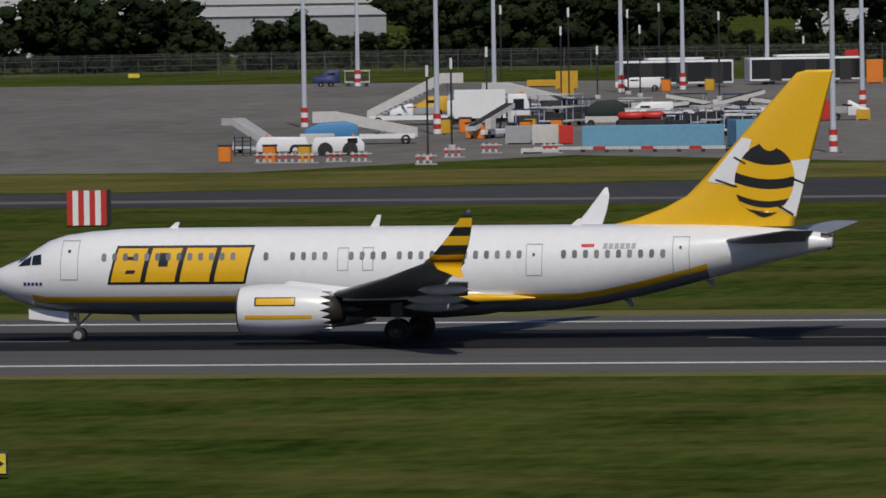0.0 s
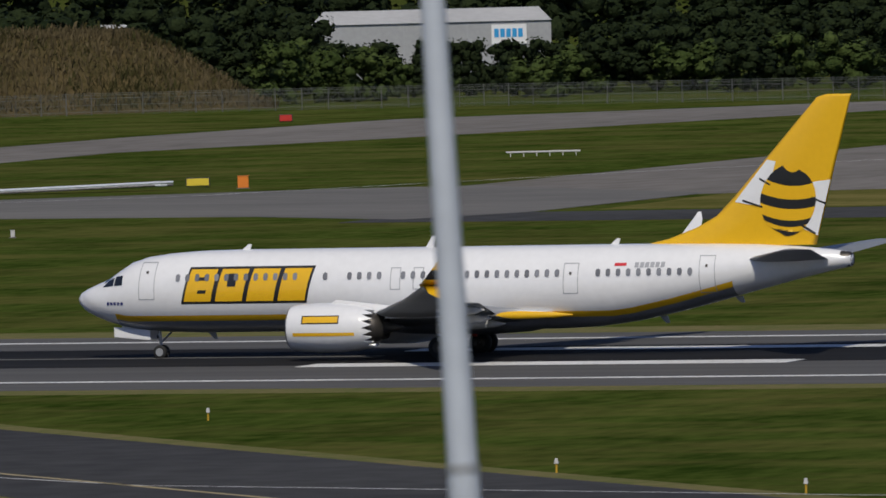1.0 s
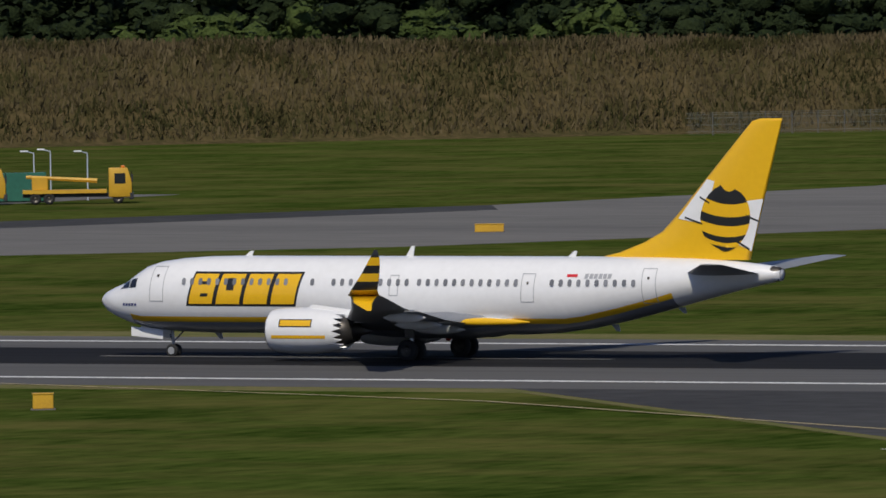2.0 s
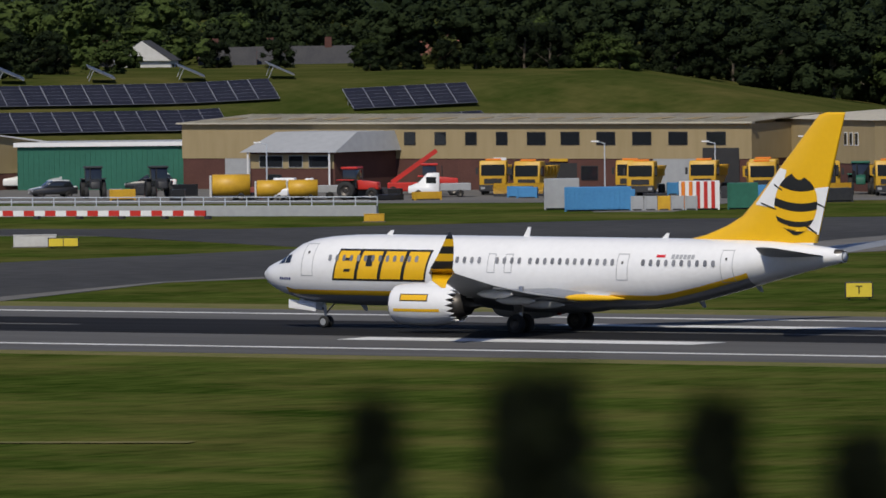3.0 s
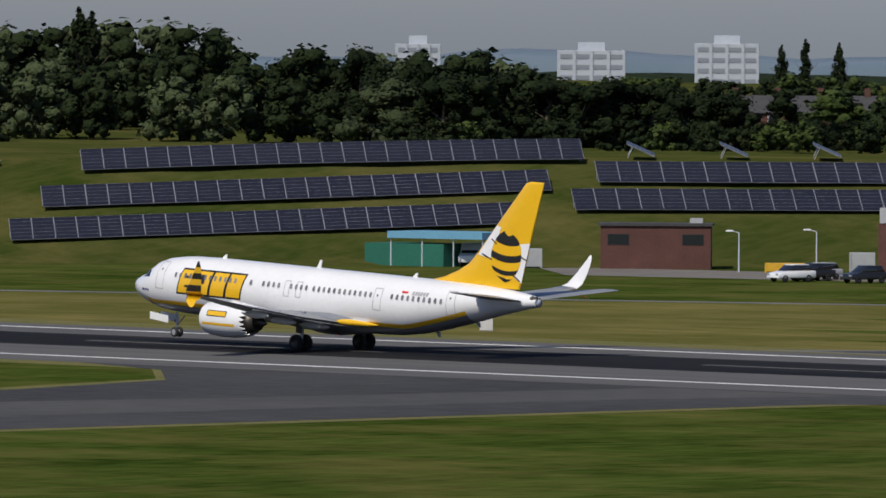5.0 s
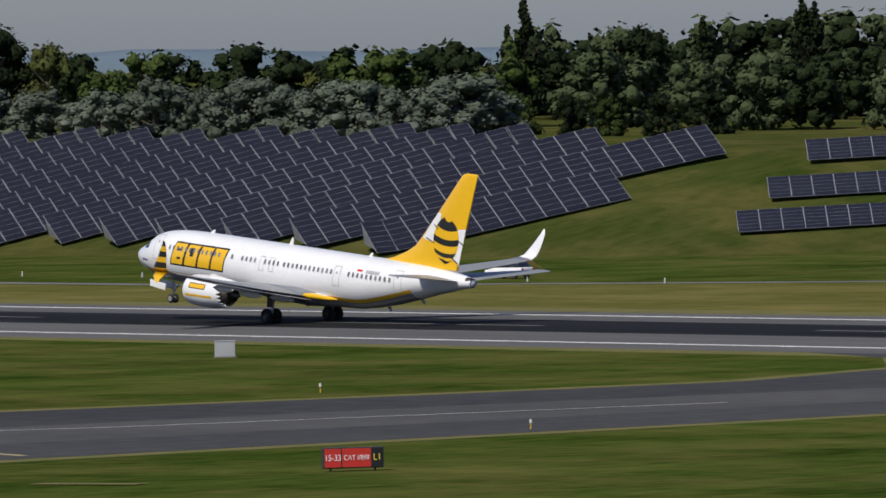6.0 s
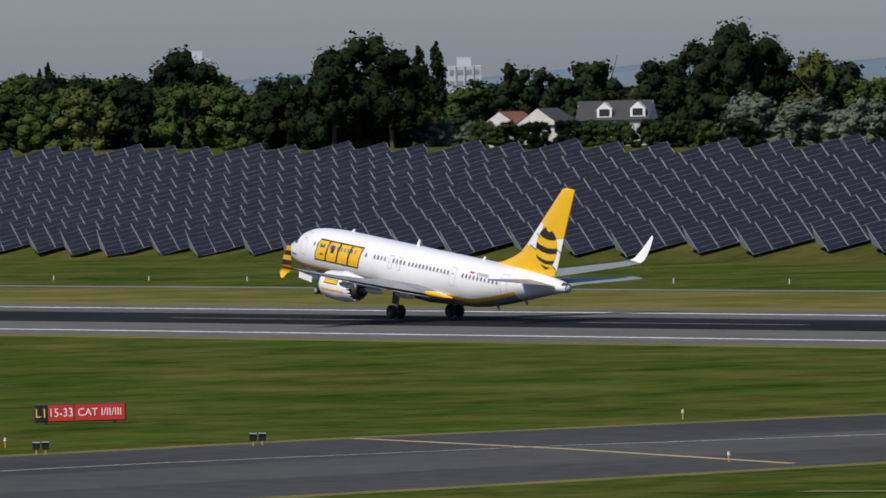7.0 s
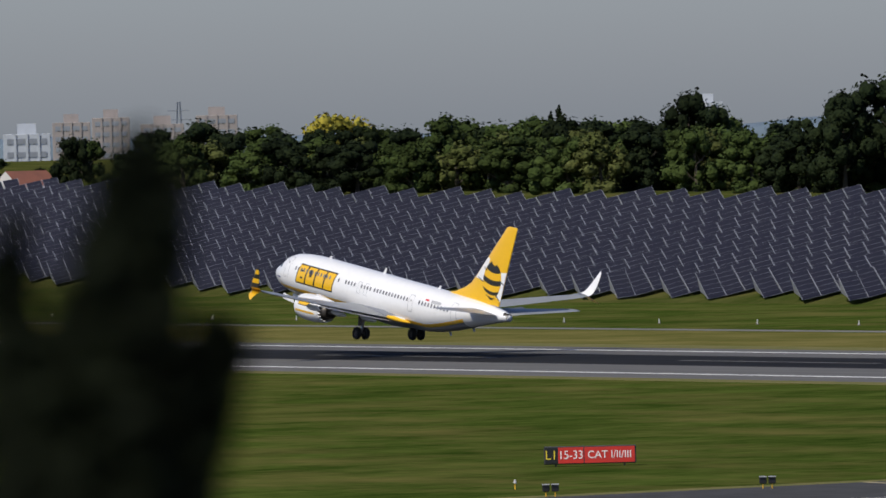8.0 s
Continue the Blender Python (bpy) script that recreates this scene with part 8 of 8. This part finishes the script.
def marker_box(x, y, w, d, h, paint, label, lift=0.05):
    c = thing("equipment_box", facing(x, y), label, "equipment box", "boxes on the airfield")
    part("box", bx(-w / 2, w / 2, -d / 2, d / 2, lift, h, bevel=0.03), M[paint], c)
    part("lid", bx(-w / 2 - 0.03, w / 2 + 0.03, -d / 2 - 0.03, d / 2 + 0.03, h, h + 0.05, bevel=0.015), M[paint], c)
    part("base", bx(-w / 2 - 0.1, w / 2 + 0.1, -d / 2 - 0.1, d / 2 + 0.1, 0, lift), M["concrete"], c)
    return c


marker_box(-490.8, 376.2, 1.35, 0.9, 1.05, "wall_grey", "pale grey steel box beside the runway")
marker_box(-491.5, 466, 0.95, 0.7, 0.95, "wall_white", "white box in the grass beyond the runway")
marker_box(-222.5, 374.5, 0.95, 0.7, 0.72, "ymach", "orange-yellow box beside the runway")
marker_box(-316.8, 363.4, 0.30, 0.2, 1.0, "ymach", "yellow marker post in the grass")
marker_box(-456.6, 612, 1.65, 0.6, 0.62, "ymach", "orange-yellow box at the taxiway edge")
marker_box(-336, 632, 2.2, 0.8, 0.62, "ymach", "long orange-yellow box in the grass")
marker_box(-319, 713, 1.4, 0.8, 0.8, "ymach", "orange-yellow box by the far taxiway")
marker_box(-284, 726, 0.9, 0.8, 1.0, "orange", "orange box by the steel pipes")
marker_box(-690, 545, 0.9, 0.5, 0.75, "wall_white", "small white box below the bank")
marker_box(-441.5, 549.5, 3.2, 0.8, 0.9, "wall_white", "long white box beside the taxiway")
marker_box(-346.5, 544, 5.0, 1.0, 0.9, "wall_white", "long white hut beside the taxiway")
marker_box(-256, 610, 0.3, 0.3, 0.5, "wall_white", "small white marker in the grass")
marker_box(-302, 660, 0.3, 0.3, 0.9, "orange", "orange marker post by the taxiway")
for k in range(4):
    marker_box(-287.5 + k * 0.55, 664 + k * 0.3, 0.28, 0.2, 0.8, "ymach" if k % 2 else "orange", "orange marker post by the taxiway")


def striped_board(x, y, w, h, label, turn=0):
    c = thing("striped_board", facing(x, y) @ pose(0, 0, 0, 0, 0, turn), label, "marker board", "striped marker boards")
    n = 7
    for k in range(n):
        part("board", bx(-w / 2 + w * k / n, -w / 2 + w * (k + 1) / n, -0.05, 0.02, 0.1, h), M["red" if k % 2 == 0 else "white"], c)
    # The shade on the right-hand side face is put in as a dark colour.
    part("side", bx(w / 2, w / 2 + 0.06, 0, w * 0.9, 0.1, h), M["dark_steel"], c)
    for s in (-0.8, 0.8):
        part("brace", rod((s * w / 2, 0, h * 0.9), (s * w / 2, 1.2, 0), 0.05, seg=6), M["galv"], c)


striped_board(-135.3, 583, 2.5, 2.3, "red and white striped marker board in the grass", -6)
striped_board(-162, 584, 2.5, 2.2, "red and white striped marker board in the grass", -6)
striped_board(-308.3, 714, 1.9, 2.1, "red and white striped marker board by steel pipes", -8)
striped_board(-307, 726, 1.1, 1.4, "small red and white striped board", -8)

# stack of steel lattice by the far taxiway, low arrays and covers
c = thing("steel_stack", facing(-296, 719), "low stack of dark steel poles in the grass", "steel poles")
for k in range(14):
    y = (k % 7) * 0.35
    part("pole", rod((-8.5 + 0.7 * (k % 5), y, 0.15 + 0.22 * (k // 7)), (6.5 + 0.5 * (k % 4), y + 0.6, 0.15 + 0.25 * (k // 7) + 0.3), 0.09, seg=6), M["galv" if k % 3 else "dark_steel"], c)
c = thing("low_rails", facing(-290, 817), "low white lattice rails lying in the grass", "rails")
for k in range(2):
    part("rail", rod((-3.4, k * 0.8, 0.4), (3.4, k * 0.8, 0.4), 0.08, seg=6), M["wall_white"], c)
for k in range(6):
    part("rail_leg", rod((-3 + k * 1.2, 0, 0), (-3 + k * 1.2, 0, 0.4), 0.05, seg=5), M["wall_white"], c)
c = thing("ground_cover", pose(-190, 672, 0), "low concrete inspection cover in the grass", "cover")
part("slab", bx(-2.0, 2.0, -3.5, 3.5, 0, 0.25, bevel=0.05), M["concrete"], c)
c = thing("ground_cover", pose(-150, 592, 0), "low dark grating in the grass", "cover")
part("slab", bx(-9.0, 2.0, -1.2, 1.2, 0, 0.30, bevel=0.05), M["dark_steel"], c)

# long red and white barrier and the low wall behind it
c = thing("barrier_rail", turned(-513, 610.5, 0.984, 0.178), "long low red and white barrier", "barrier")
for k in range(36):
    part("rail_board", bx(k, k + 1.0, -0.12, 0.12, 0.25, 0.70), M["red" if k % 2 else "white"], c)
for k in range(10):
    part("barrier_foot", bx(k * 4, k * 4 + 0.4, -0.3, 0.3, 0, 0.25), M["dark_steel"], c)
c = thing("low_wall", turned(-512, 617, 0.984, 0.20), "low pale concrete wall in front of the yard", "wall")
part("wall", bx(0, 46, 0, 0.4, 0, 0.9, bevel=0.03), M["wall_grey"], c)
for z in (1.25, 1.6):
    part("rail", rod((0, 0.2, z), (46, 0.2, z), 0.05, seg=6), M["galv"], c)
for k in range(24):
    part("rail_post", rod((k * 2, 0.2, 0.9), (k * 2, 0.2, 1.6), 0.05, seg=5), M["galv"], c)


def street_lamp(x, y, h, label="slim grey street lamp in the yard"):
    c = thing("street_lamp", facing(x, y), label, "street lamp", "street lamps in the yard")
    part("pole", rod((0, 0, 0), (0, 0, h), 0.08, 0.05, 7), M["galv"], c)
    part("arm", rod((0, 0, h), (-0.7, 0, h + 0.15), 0.04, seg=6), M["galv"], c)
    part("lantern", bx(-1.2, -0.5, -0.15, 0.15, h + 0.1, h + 0.24, bevel=0.03), M["white"], c)


for x, y, h in ((-432, 716, 4.6), (-429.5, 722, 4.2), (-426.6, 720, 4.4), (-424, 722, 4.2), (-527, 690, 4.5), (-489, 690, 4.6), (-477, 690, 4.6), (-468, 692, 5.0), (-458, 695, 4.8), (-598, 745, 3.6), (-612, 612, 3.6), (-605, 615, 3.8), (-455, 735, 5.5)):
    street_lamp(x, y, h)

# far markers along the perimeter road and the runway edge
for k in range(26):
    x = -600 - k * 18
    c = thing("edge_marker", pose(x, 506, 0), "small white edge marker in the grass", "marker", "edge markers")
    part("post", rod((0, 0, 0), (0, 0, 0.5), 0.07, 0.05, 6), M["wall_white"], c)
    part("foot", rod((0, 0, 0), (0, 0, 0.08), 0.16, seg=8), M["concrete"], c)
for x, y in ((-97.2, 314.5), (-445, 272.5), (-386, 279), (-381, 312), (-147, 371), (-118, 333), (-104, 320), (-436, 312), (-434.5, 340)):
    c = thing("taxiway_light", facing(x, y), "small taxiway edge light on a short stem", "airfield light", "taxiway lights")
    part("stem", rod((0, 0, 0), (0, 0, 0.35), 0.04, seg=6), M["ymach"], c)
    part("lamp", rod((0, 0, 0.35), (0, 0, 0.55), 0.09, 0.06, 8), M["wall_white"], c)
c = thing("guard_light", facing(-96.7, 314.0), "black guard light box with an amber lens", "guard light")
part("box", bx(-0.36, 0.36, -0.12, 0.12, 0.28, 0.62, bevel=0.03), M["black"], c)
part("lens", rod((0.18, -0.14, 0.45), (0.18, -0.10, 0.45), 0.12, seg=14), M["amber"], c, "glowing amber lens")
part("lens", rod((-0.18, -0.14, 0.45), (-0.18, -0.10, 0.45), 0.12, seg=14), M["glass"], c)
for s in (-0.2, 0.2):
    part("leg", rod((s, 0, 0), (s, 0, 0.3), 0.04, seg=6), M["ymach"], c)
for x, y in ((-434, 268), (-431, 280)):
    c = thing("guard_light", facing(x, y), "small black guard light on short legs", "guard light")
    for s in (-0.25, 0.25):
        part("box", bx(s - 0.2, s + 0.2, -0.1, 0.1, 0.3, 0.68, bevel=0.04), M["black"], c)
        part("hood", bx(s - 0.2, s + 0.2, -0.22, 0.0, 0.66, 0.72), M["wall_grey"], c)
        part("leg", rod((s, 0, 0), (s, 0, 0.3), 0.04, seg=6), M["ymach"], c)

# stop sign, small red marker
c = thing("stop_sign", facing(-247, 292), "red octagonal STOP sign on a grey post", "stop sign")
part("post", rod((0, 0, 0), (0, 0, 0.75), 0.04, seg=8), M["galv"], c)
bm = bmesh.new()
for r, y, mi in ((0.33, 0.0, 0), (0.30, -0.012, 1)):
    lo = [bm.verts.new((r * math.cos(radians(22.5 + 45 * i)), y, 0.98 + r * math.sin(radians(22.5 + 45 * i)))) for i in range(8)]
    hi = [bm.verts.new((v.co.x, y - 0.012, v.co.z)) for v in lo]
    for i in range(8):
        bm.faces.new((lo[i], lo[(i + 1) % 8], hi[(i + 1) % 8], hi[i])).material_index = mi
    bm.faces.new(hi).material_index = mi
    bm.faces.new(lo).material_index = mi
pl = part("plate", bm, [M["white"], M["red"]], c, "red octagonal plate with a white rim")
lettering("lettering", "STOP", 0.22, M["white"], pl, pose(0, -0.03, 0.98, 90, 0, 0), "CENTER")
c = thing("marker_flag", facing(-256.5, 287.5), "small red marker plate on a stake", "marker")
part("stake", rod((0, 0, 0), (0, 0, 0.6), 0.03, seg=6), M["galv"], c)
part("plate", bx(-0.13, 0.13, -0.02, 0.02, 0.3, 0.85, bevel=0.01), M["red"], c)
for x, y in ((-269.4, 309.7), (-268.7, 310.2)):
    c = thing("info_board", facing(x, y), "small weathered info board in the grass", "board")
    part("board", bx(-0.2, 0.2, -0.03, 0.03, 0.08, 0.32), M["wall_white"], c)
    part("stake", rod((0, 0.03, 0), (0, 0.03, 0.3), 0.03, seg=6), M["galv"], c)

# white bagged barrier round the excavation
def bag_wall(pts, label):
    c = thing("barrier_wall", pose(pts[0][0], pts[0][1], 0), label, "barrier")
    o = Vector((pts[0][0], pts[0][1], 0))
    rnd = random.Random(9)
    me = []
    for s in range(3):
        bm = bx(-1.04, 1.04, -0.3, 0.3, 0, 0.6, bevel=0.05)
        for v in bm.verts:
            v.co += Vector((rnd.uniform(-0.04, 0.04), rnd.uniform(-0.05, 0.05), rnd.uniform(-0.03, 0.03) if v.co.z > 0.2 else 0))
        me.append(mesh_of("section", bm, M["bag"], True))
    for (xa, ya), (xb, yb) in zip(pts, pts[1:]):
        a, b = Vector((xa, ya, 0)), Vector((xb, yb, 0))
        n = max(1, round((b - a).length / 2.08))
        for i in range(n):
            p = part("section", me[rnd.randrange(3)], None, c)
            p.matrix_basis = Matrix.Translation(a + (b - a) * (i + 0.5) / n - o) @ pose(0, 0, 0, 0, 0, math.degrees(math.atan2(yb - ya, xb - xa)) + rnd.uniform(-1.5, 1.5)) @ Matrix.Diagonal(((b - a).length / n / 2.09, 1, 1, 1))



bag_wall([(-296, 253), (-284.5, 265.5), (-272.5, 286.5), (-270, 291), (-262.3, 296.3)], "long barrier of white plastic barrier sections across the grass")
bag_wall([(-262.0, 295.8), (-263.2, 291), (-261.5, 286.5), (-258.5, 280)], "short return of white plastic barrier sections")
sheet("soil_patch", [(-262.5, 291), (-269, 287), (-281, 266), (-290, 252), (-255, 252), (-258, 280)], M["soil"], 0.03, "bare brown soil of the excavation", "soil")
c = thing("life_point", facing(-268.9, 271.2), "red equipment cabinet on a post", "cabinet")
part("post", bx(-0.08, 0.08, -0.06, 0.06, 0, 0.4), M["red"], c)
part("cabinet", bx(-0.44, 0.44, -0.2, 0.2, 0.25, 1.2, bevel=0.12), M["red"], c, "rounded red cabinet", True)
part("handle", bx(-0.06, 0.06, -0.23, -0.19, 0.55, 0.9), M["dark"], c)
c = thing("control_cabinet", facing(-279.0, 267.5), "grey steel control cabinet beside the bags", "cabinet")
part("body", bx(-0.65, 0.65, -0.4, 0.4, 0.1, 1.25, bevel=0.03), M["wall_grey"], c)
part("roof", bx(-0.72, 0.72, -0.46, 0.46, 1.25, 1.33, bevel=0.02), M["wall_grey"], c)
part("plinth", bx(-0.6, 0.6, -0.35, 0.35, 0, 0.1), M["concrete"], c)
for x, y, n in ((-275.2, 269.6, 3), (-271.3, 273.5, 5), (-282.8, 262.4, 3)):
    c = thing("guard_rail", facing(x, y), "grey tubular guard rail round a pit", "rail", "guard rails by the bags")
    for k in range(n):
        part("rail_post", rod((k * 0.6, 0, 0), (k * 0.6, 0, 1.35), 0.025, seg=6), M["galv"], c)
    for z in (0.7, 1.3):
        part("rail", rod((0, 0, z), ((n - 1) * 0.6, 0, z), 0.025, seg=6), M["galv"], c)
for k in range(14):
    x, y = -281 + k * 1.0, 262 + k * 1.55
    c = thing("stake", pose(x + 1.5, y - 1.5, 0), "thin dark stake by the excavation", "stake", "stakes by the excavation")
    part("rod", rod((0, 0, 0), (0, 0, 0.6 + 0.3 * (k % 3)), 0.03, seg=5), M["dark_steel"], c)
    part("cap", rod((0, 0, 0.6 + 0.3 * (k % 3)), (0, 0, 0.66 + 0.3 * (k % 3)), 0.05, seg=6), M["wall_grey"], c)

# windsock on a banded mast
x, y = at(32.80, 300)
sockm = thing("windsock", facing(x, y) @ pose(0, 0, 0, 0, -2.2, 0), "orange windsock on a red and white banded mast", "windsock")
for k in range(6):
    part("mast_band", rod((0, 0, k * 1.62), (0, 0, (k + 1) * 1.62), 0.085 - 0.006 * k, 0.08 - 0.006 * k, 10), M["red" if k % 2 else "white"], sockm)
bm = bmesh.new()
prev = None
path = [(-0.25, 8.05, 0.31), (0.15, 8.18, 0.33), (0.45, 7.95, 0.31), (0.72, 7.5, 0.28), (0.95, 7.0, 0.25), (1.15, 6.5, 0.22), (1.32, 6.12, 0.20)]
for i, (px, pz, r) in enumerate(path):
    q = path[min(i + 1, len(path) - 1)]
    o = path[max(i - 1, 0)]
    d = Vector((q[0] - o[0], 0, q[1] - o[1])).normalized()
    nrm = Vector((-d.z, 0, d.x))
    cur = [bm.verts.new(Vector((px, 0, pz)) + nrm * r * math.cos(2 * math.pi * k / 16) + Vector((0, r * math.sin(2 * math.pi * k / 16), 0))) for k in range(16)]
    if prev:
        for k in range(16):
            bm.faces.new((prev[k], prev[(k + 1) % 16], cur[(k + 1) % 16], cur[k]))
    prev = cur
part("sock", bm, M["sock"], sockm, "sagging orange cloth sock", True)
bm = bmesh.new()
px, pz, r = path[-1]
bm.faces.new([bm.verts.new((px - 0.015 + 0.06 + r * 0.93 * math.cos(2 * math.pi * k / 16), r * 0.95 * math.sin(2 * math.pi * k / 16), pz + 0.03 + r * 0.36 * math.cos(2 * math.pi * k / 16))) for k in range(16)])
part("sock_lining", bm, M["red"], sockm, "deep red inside of the sock mouth")

# lamp mast close to the viewer
c = thing("lamp_mast", pose(-19.97, 56.5, 0, 0, -2.35, 0), "tapered grey steel lamp mast close by", "lamp mast")
part("lower_tube", tube(bmesh.new(), (0, 0, 0), (0, 0, 16.68), 0.112, 0.105, 28, False), M["galv"], c, "wider lower steel tube")
part("joint_ring", tube(bmesh.new(), (0, 0, 16.64), (0, 0, 16.70), 0.109, 0.107, 28, False), M["alu"], c)
part("upper_tube", tube(bmesh.new(), (0, 0, 16.68), (0, 0, 24), 0.098, 0.052, 28, False), M["galv"], c, "tapering upper steel tube")
part("cap", rod((0, 0, 24), (0, 0, 24.06), 0.06, 0.02, 16), M["galv"], c)
for o in c.children:
    for p in o.data.polygons:
        p.use_smooth = len(p.vertices) == 4


# tall trees whose tops rise just below the eye
def near_tree(az, r, shoots, body_el, label, seed, feather=False):
    rnd = random.Random(seed)
    x, y = at(az, r)
    t = thing("tree", pose(x, y, 0), label, "tree", "trees close to the viewer")
    top = 20.02 + body_el * r
    part("trunk", rod((0, 0, -0.3), (0, 0, top - 0.6), 0.28, 0.06, 10), M["bark"], t)
    verts, faces = [], []

    def sprig(p, s):
        q = Vector((rnd.uniform(-1, 1), rnd.uniform(-1, 1), rnd.uniform(-0.3, 1))).to_track_quat("Z", "Y")
        j = len(verts)
        for a, b in ((-1, -0.4), (0.3, -0.6), (1, 0.1), (0.0, 0.5)):
            verts.append(p + q @ Vector((a * s, b * s, 0)))
        faces.append((j, j + 1, j + 2, j + 3))

    right = Vector((math.cos(radians(az)), math.sin(radians(az)), 0))
    deep = Vector((-math.sin(radians(az)), math.cos(radians(az)), 0))
    foot = r * radians(az - 61.5)
    for saz, sel, w in shoots:
        off = r * radians(az - saz)
        tip = 20.02 + sel * r
        low = top - 0.5
        for _ in range(1700 if feather else 800):
            k = rnd.random() ** (0.8 if feather else 1.0)
            z = low + (tip - low) * k
            ww = w * (1.1 - k ** 2.2 if feather else 2.0 * (1.0 - 0.8 * k ** 2.5)) * r / 20
            side = foot + (off - foot) * k if feather else off
            p = right * (side + rnd.gauss(0, 0.55) * ww) + deep * rnd.gauss(0, 0.5) * ww + Vector((0, 0, z))
            sprig(p, rnd.uniform(0.015, 0.045) * r / 20)
    for _ in range(5200):
        k = rnd.random() ** 0.6
        z = 2.5 + (top - 2.5) * k
        rad = min(1.15, 0.3 + (top - z) * 0.3)
        a = rnd.uniform(0, 6.28)
        s = math.sqrt(rnd.uniform(0.4, 1))
        sprig(Vector((math.cos(a) * rad * s, math.sin(a) * rad * s, z)), rnd.uniform(0.06, 0.2))
    for _ in range(3500):
        z = top - rnd.random() * 0.9
        sprig(right * rnd.uniform(-0.5, 0.5) + deep * rnd.uniform(-0.5, 0.5) + Vector((0, 0, z - 0.1)), rnd.uniform(0.03, 0.08))
    me = bpy.data.meshes.new("crown")
    me.from_pydata([tuple(v) for v in verts], [], faces)
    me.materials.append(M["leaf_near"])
    part("crown", me, None, t)


# Leaf colour is near black: the crowns' unlit silhouette is painted in.
M["leaf_near"] = mat("silhouette_evergreen_leaves", (0.004, 0.006, 0.002), 0.9, color2=(0.009, 0.013, 0.005), scale=2, fine=9, spec=0.15)
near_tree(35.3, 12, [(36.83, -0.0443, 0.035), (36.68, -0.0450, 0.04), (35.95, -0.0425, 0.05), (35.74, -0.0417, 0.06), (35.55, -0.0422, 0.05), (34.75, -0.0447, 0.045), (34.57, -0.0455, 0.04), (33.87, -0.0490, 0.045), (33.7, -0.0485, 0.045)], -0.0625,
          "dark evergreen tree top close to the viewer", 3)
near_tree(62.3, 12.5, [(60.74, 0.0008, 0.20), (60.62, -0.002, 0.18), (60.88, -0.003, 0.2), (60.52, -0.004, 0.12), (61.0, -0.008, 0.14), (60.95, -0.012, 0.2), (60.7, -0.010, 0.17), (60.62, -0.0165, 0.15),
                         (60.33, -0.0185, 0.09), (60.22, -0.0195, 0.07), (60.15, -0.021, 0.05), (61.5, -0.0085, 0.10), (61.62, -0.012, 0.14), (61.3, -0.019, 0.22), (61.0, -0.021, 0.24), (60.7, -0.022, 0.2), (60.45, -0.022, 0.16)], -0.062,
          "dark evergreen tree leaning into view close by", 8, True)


def motions():
    """The take-off roll, rotation and lift-off."""
    rows = []
    for t, pitch, up, bank in ((0, 0, 0, -0.3), (1.2, 0, 0, -0.25), (2.4, 0.1, 0, 0.1), (3.5, 0.5, 0.02, 0.3), (4.0, 0.95, 0.05, 0.3), (4.5, 1.7, 0.1, 0.15), (4.7, 2.0, 0.13, 0.1),
                               (5.2, 3.1, 0.2, 0), (5.8, 4.5, 0.28, -0.1), (6.0, 5.0, 0.31, -0.2), (6.5, 6.2, 0.4, -0.75), (7.0, 6.8, 0.65, -1.2), (7.5, 7.5, 1.2, -1.9), (8.0, 8.1, 1.87, -2.5)):
        rows.append((t, pitch, up, bank))
    keys = []
    for i in range(33):
        t = i * 0.25
        for (ta, *a), (tb, *b) in zip(rows, rows[1:]):
            if ta <= t <= tb:
                k = (t - ta) / (tb - ta)
                pitch, up, bank = [p + (q - p) * k for p, q in zip(a, b)]
        s = t - 4
        x = -(385.03 + 79.478 * s + 2.010 * s * s / 2 - 0.0721 * s ** 3 / 6)
        keys.append((t, pose(x, RUNWAY_Y, 0.56 + up, bank, pitch, 0) @ pose(0, 0, -0.56)))
    walk(aircraft, keys)
    # the legs stretch as the wheels unload
    for gear, rows in GEAR_PARTS:
        walk(gear, [(t, pose(0, 0, -down)) for t, down in rows])
    # the wings bend up as they take the weight
    for wing, side in WING_PARTS:
        out = []
        for t, flex in ((0, 0.3), (2.0, 0.0), (3.5, 0.0), (4.5, 0.12), (5.8, 0.4), (6.5, 0.58), (8.0, 0.6)):
            a = math.degrees(math.atan(flex / 15.5)) * side
            out.append((t, pose(0, side * 1.9, 1.9, a, 0, 0) @ pose(0, -side * 1.9, -1.9)))
        walk(wing, out)


motions()
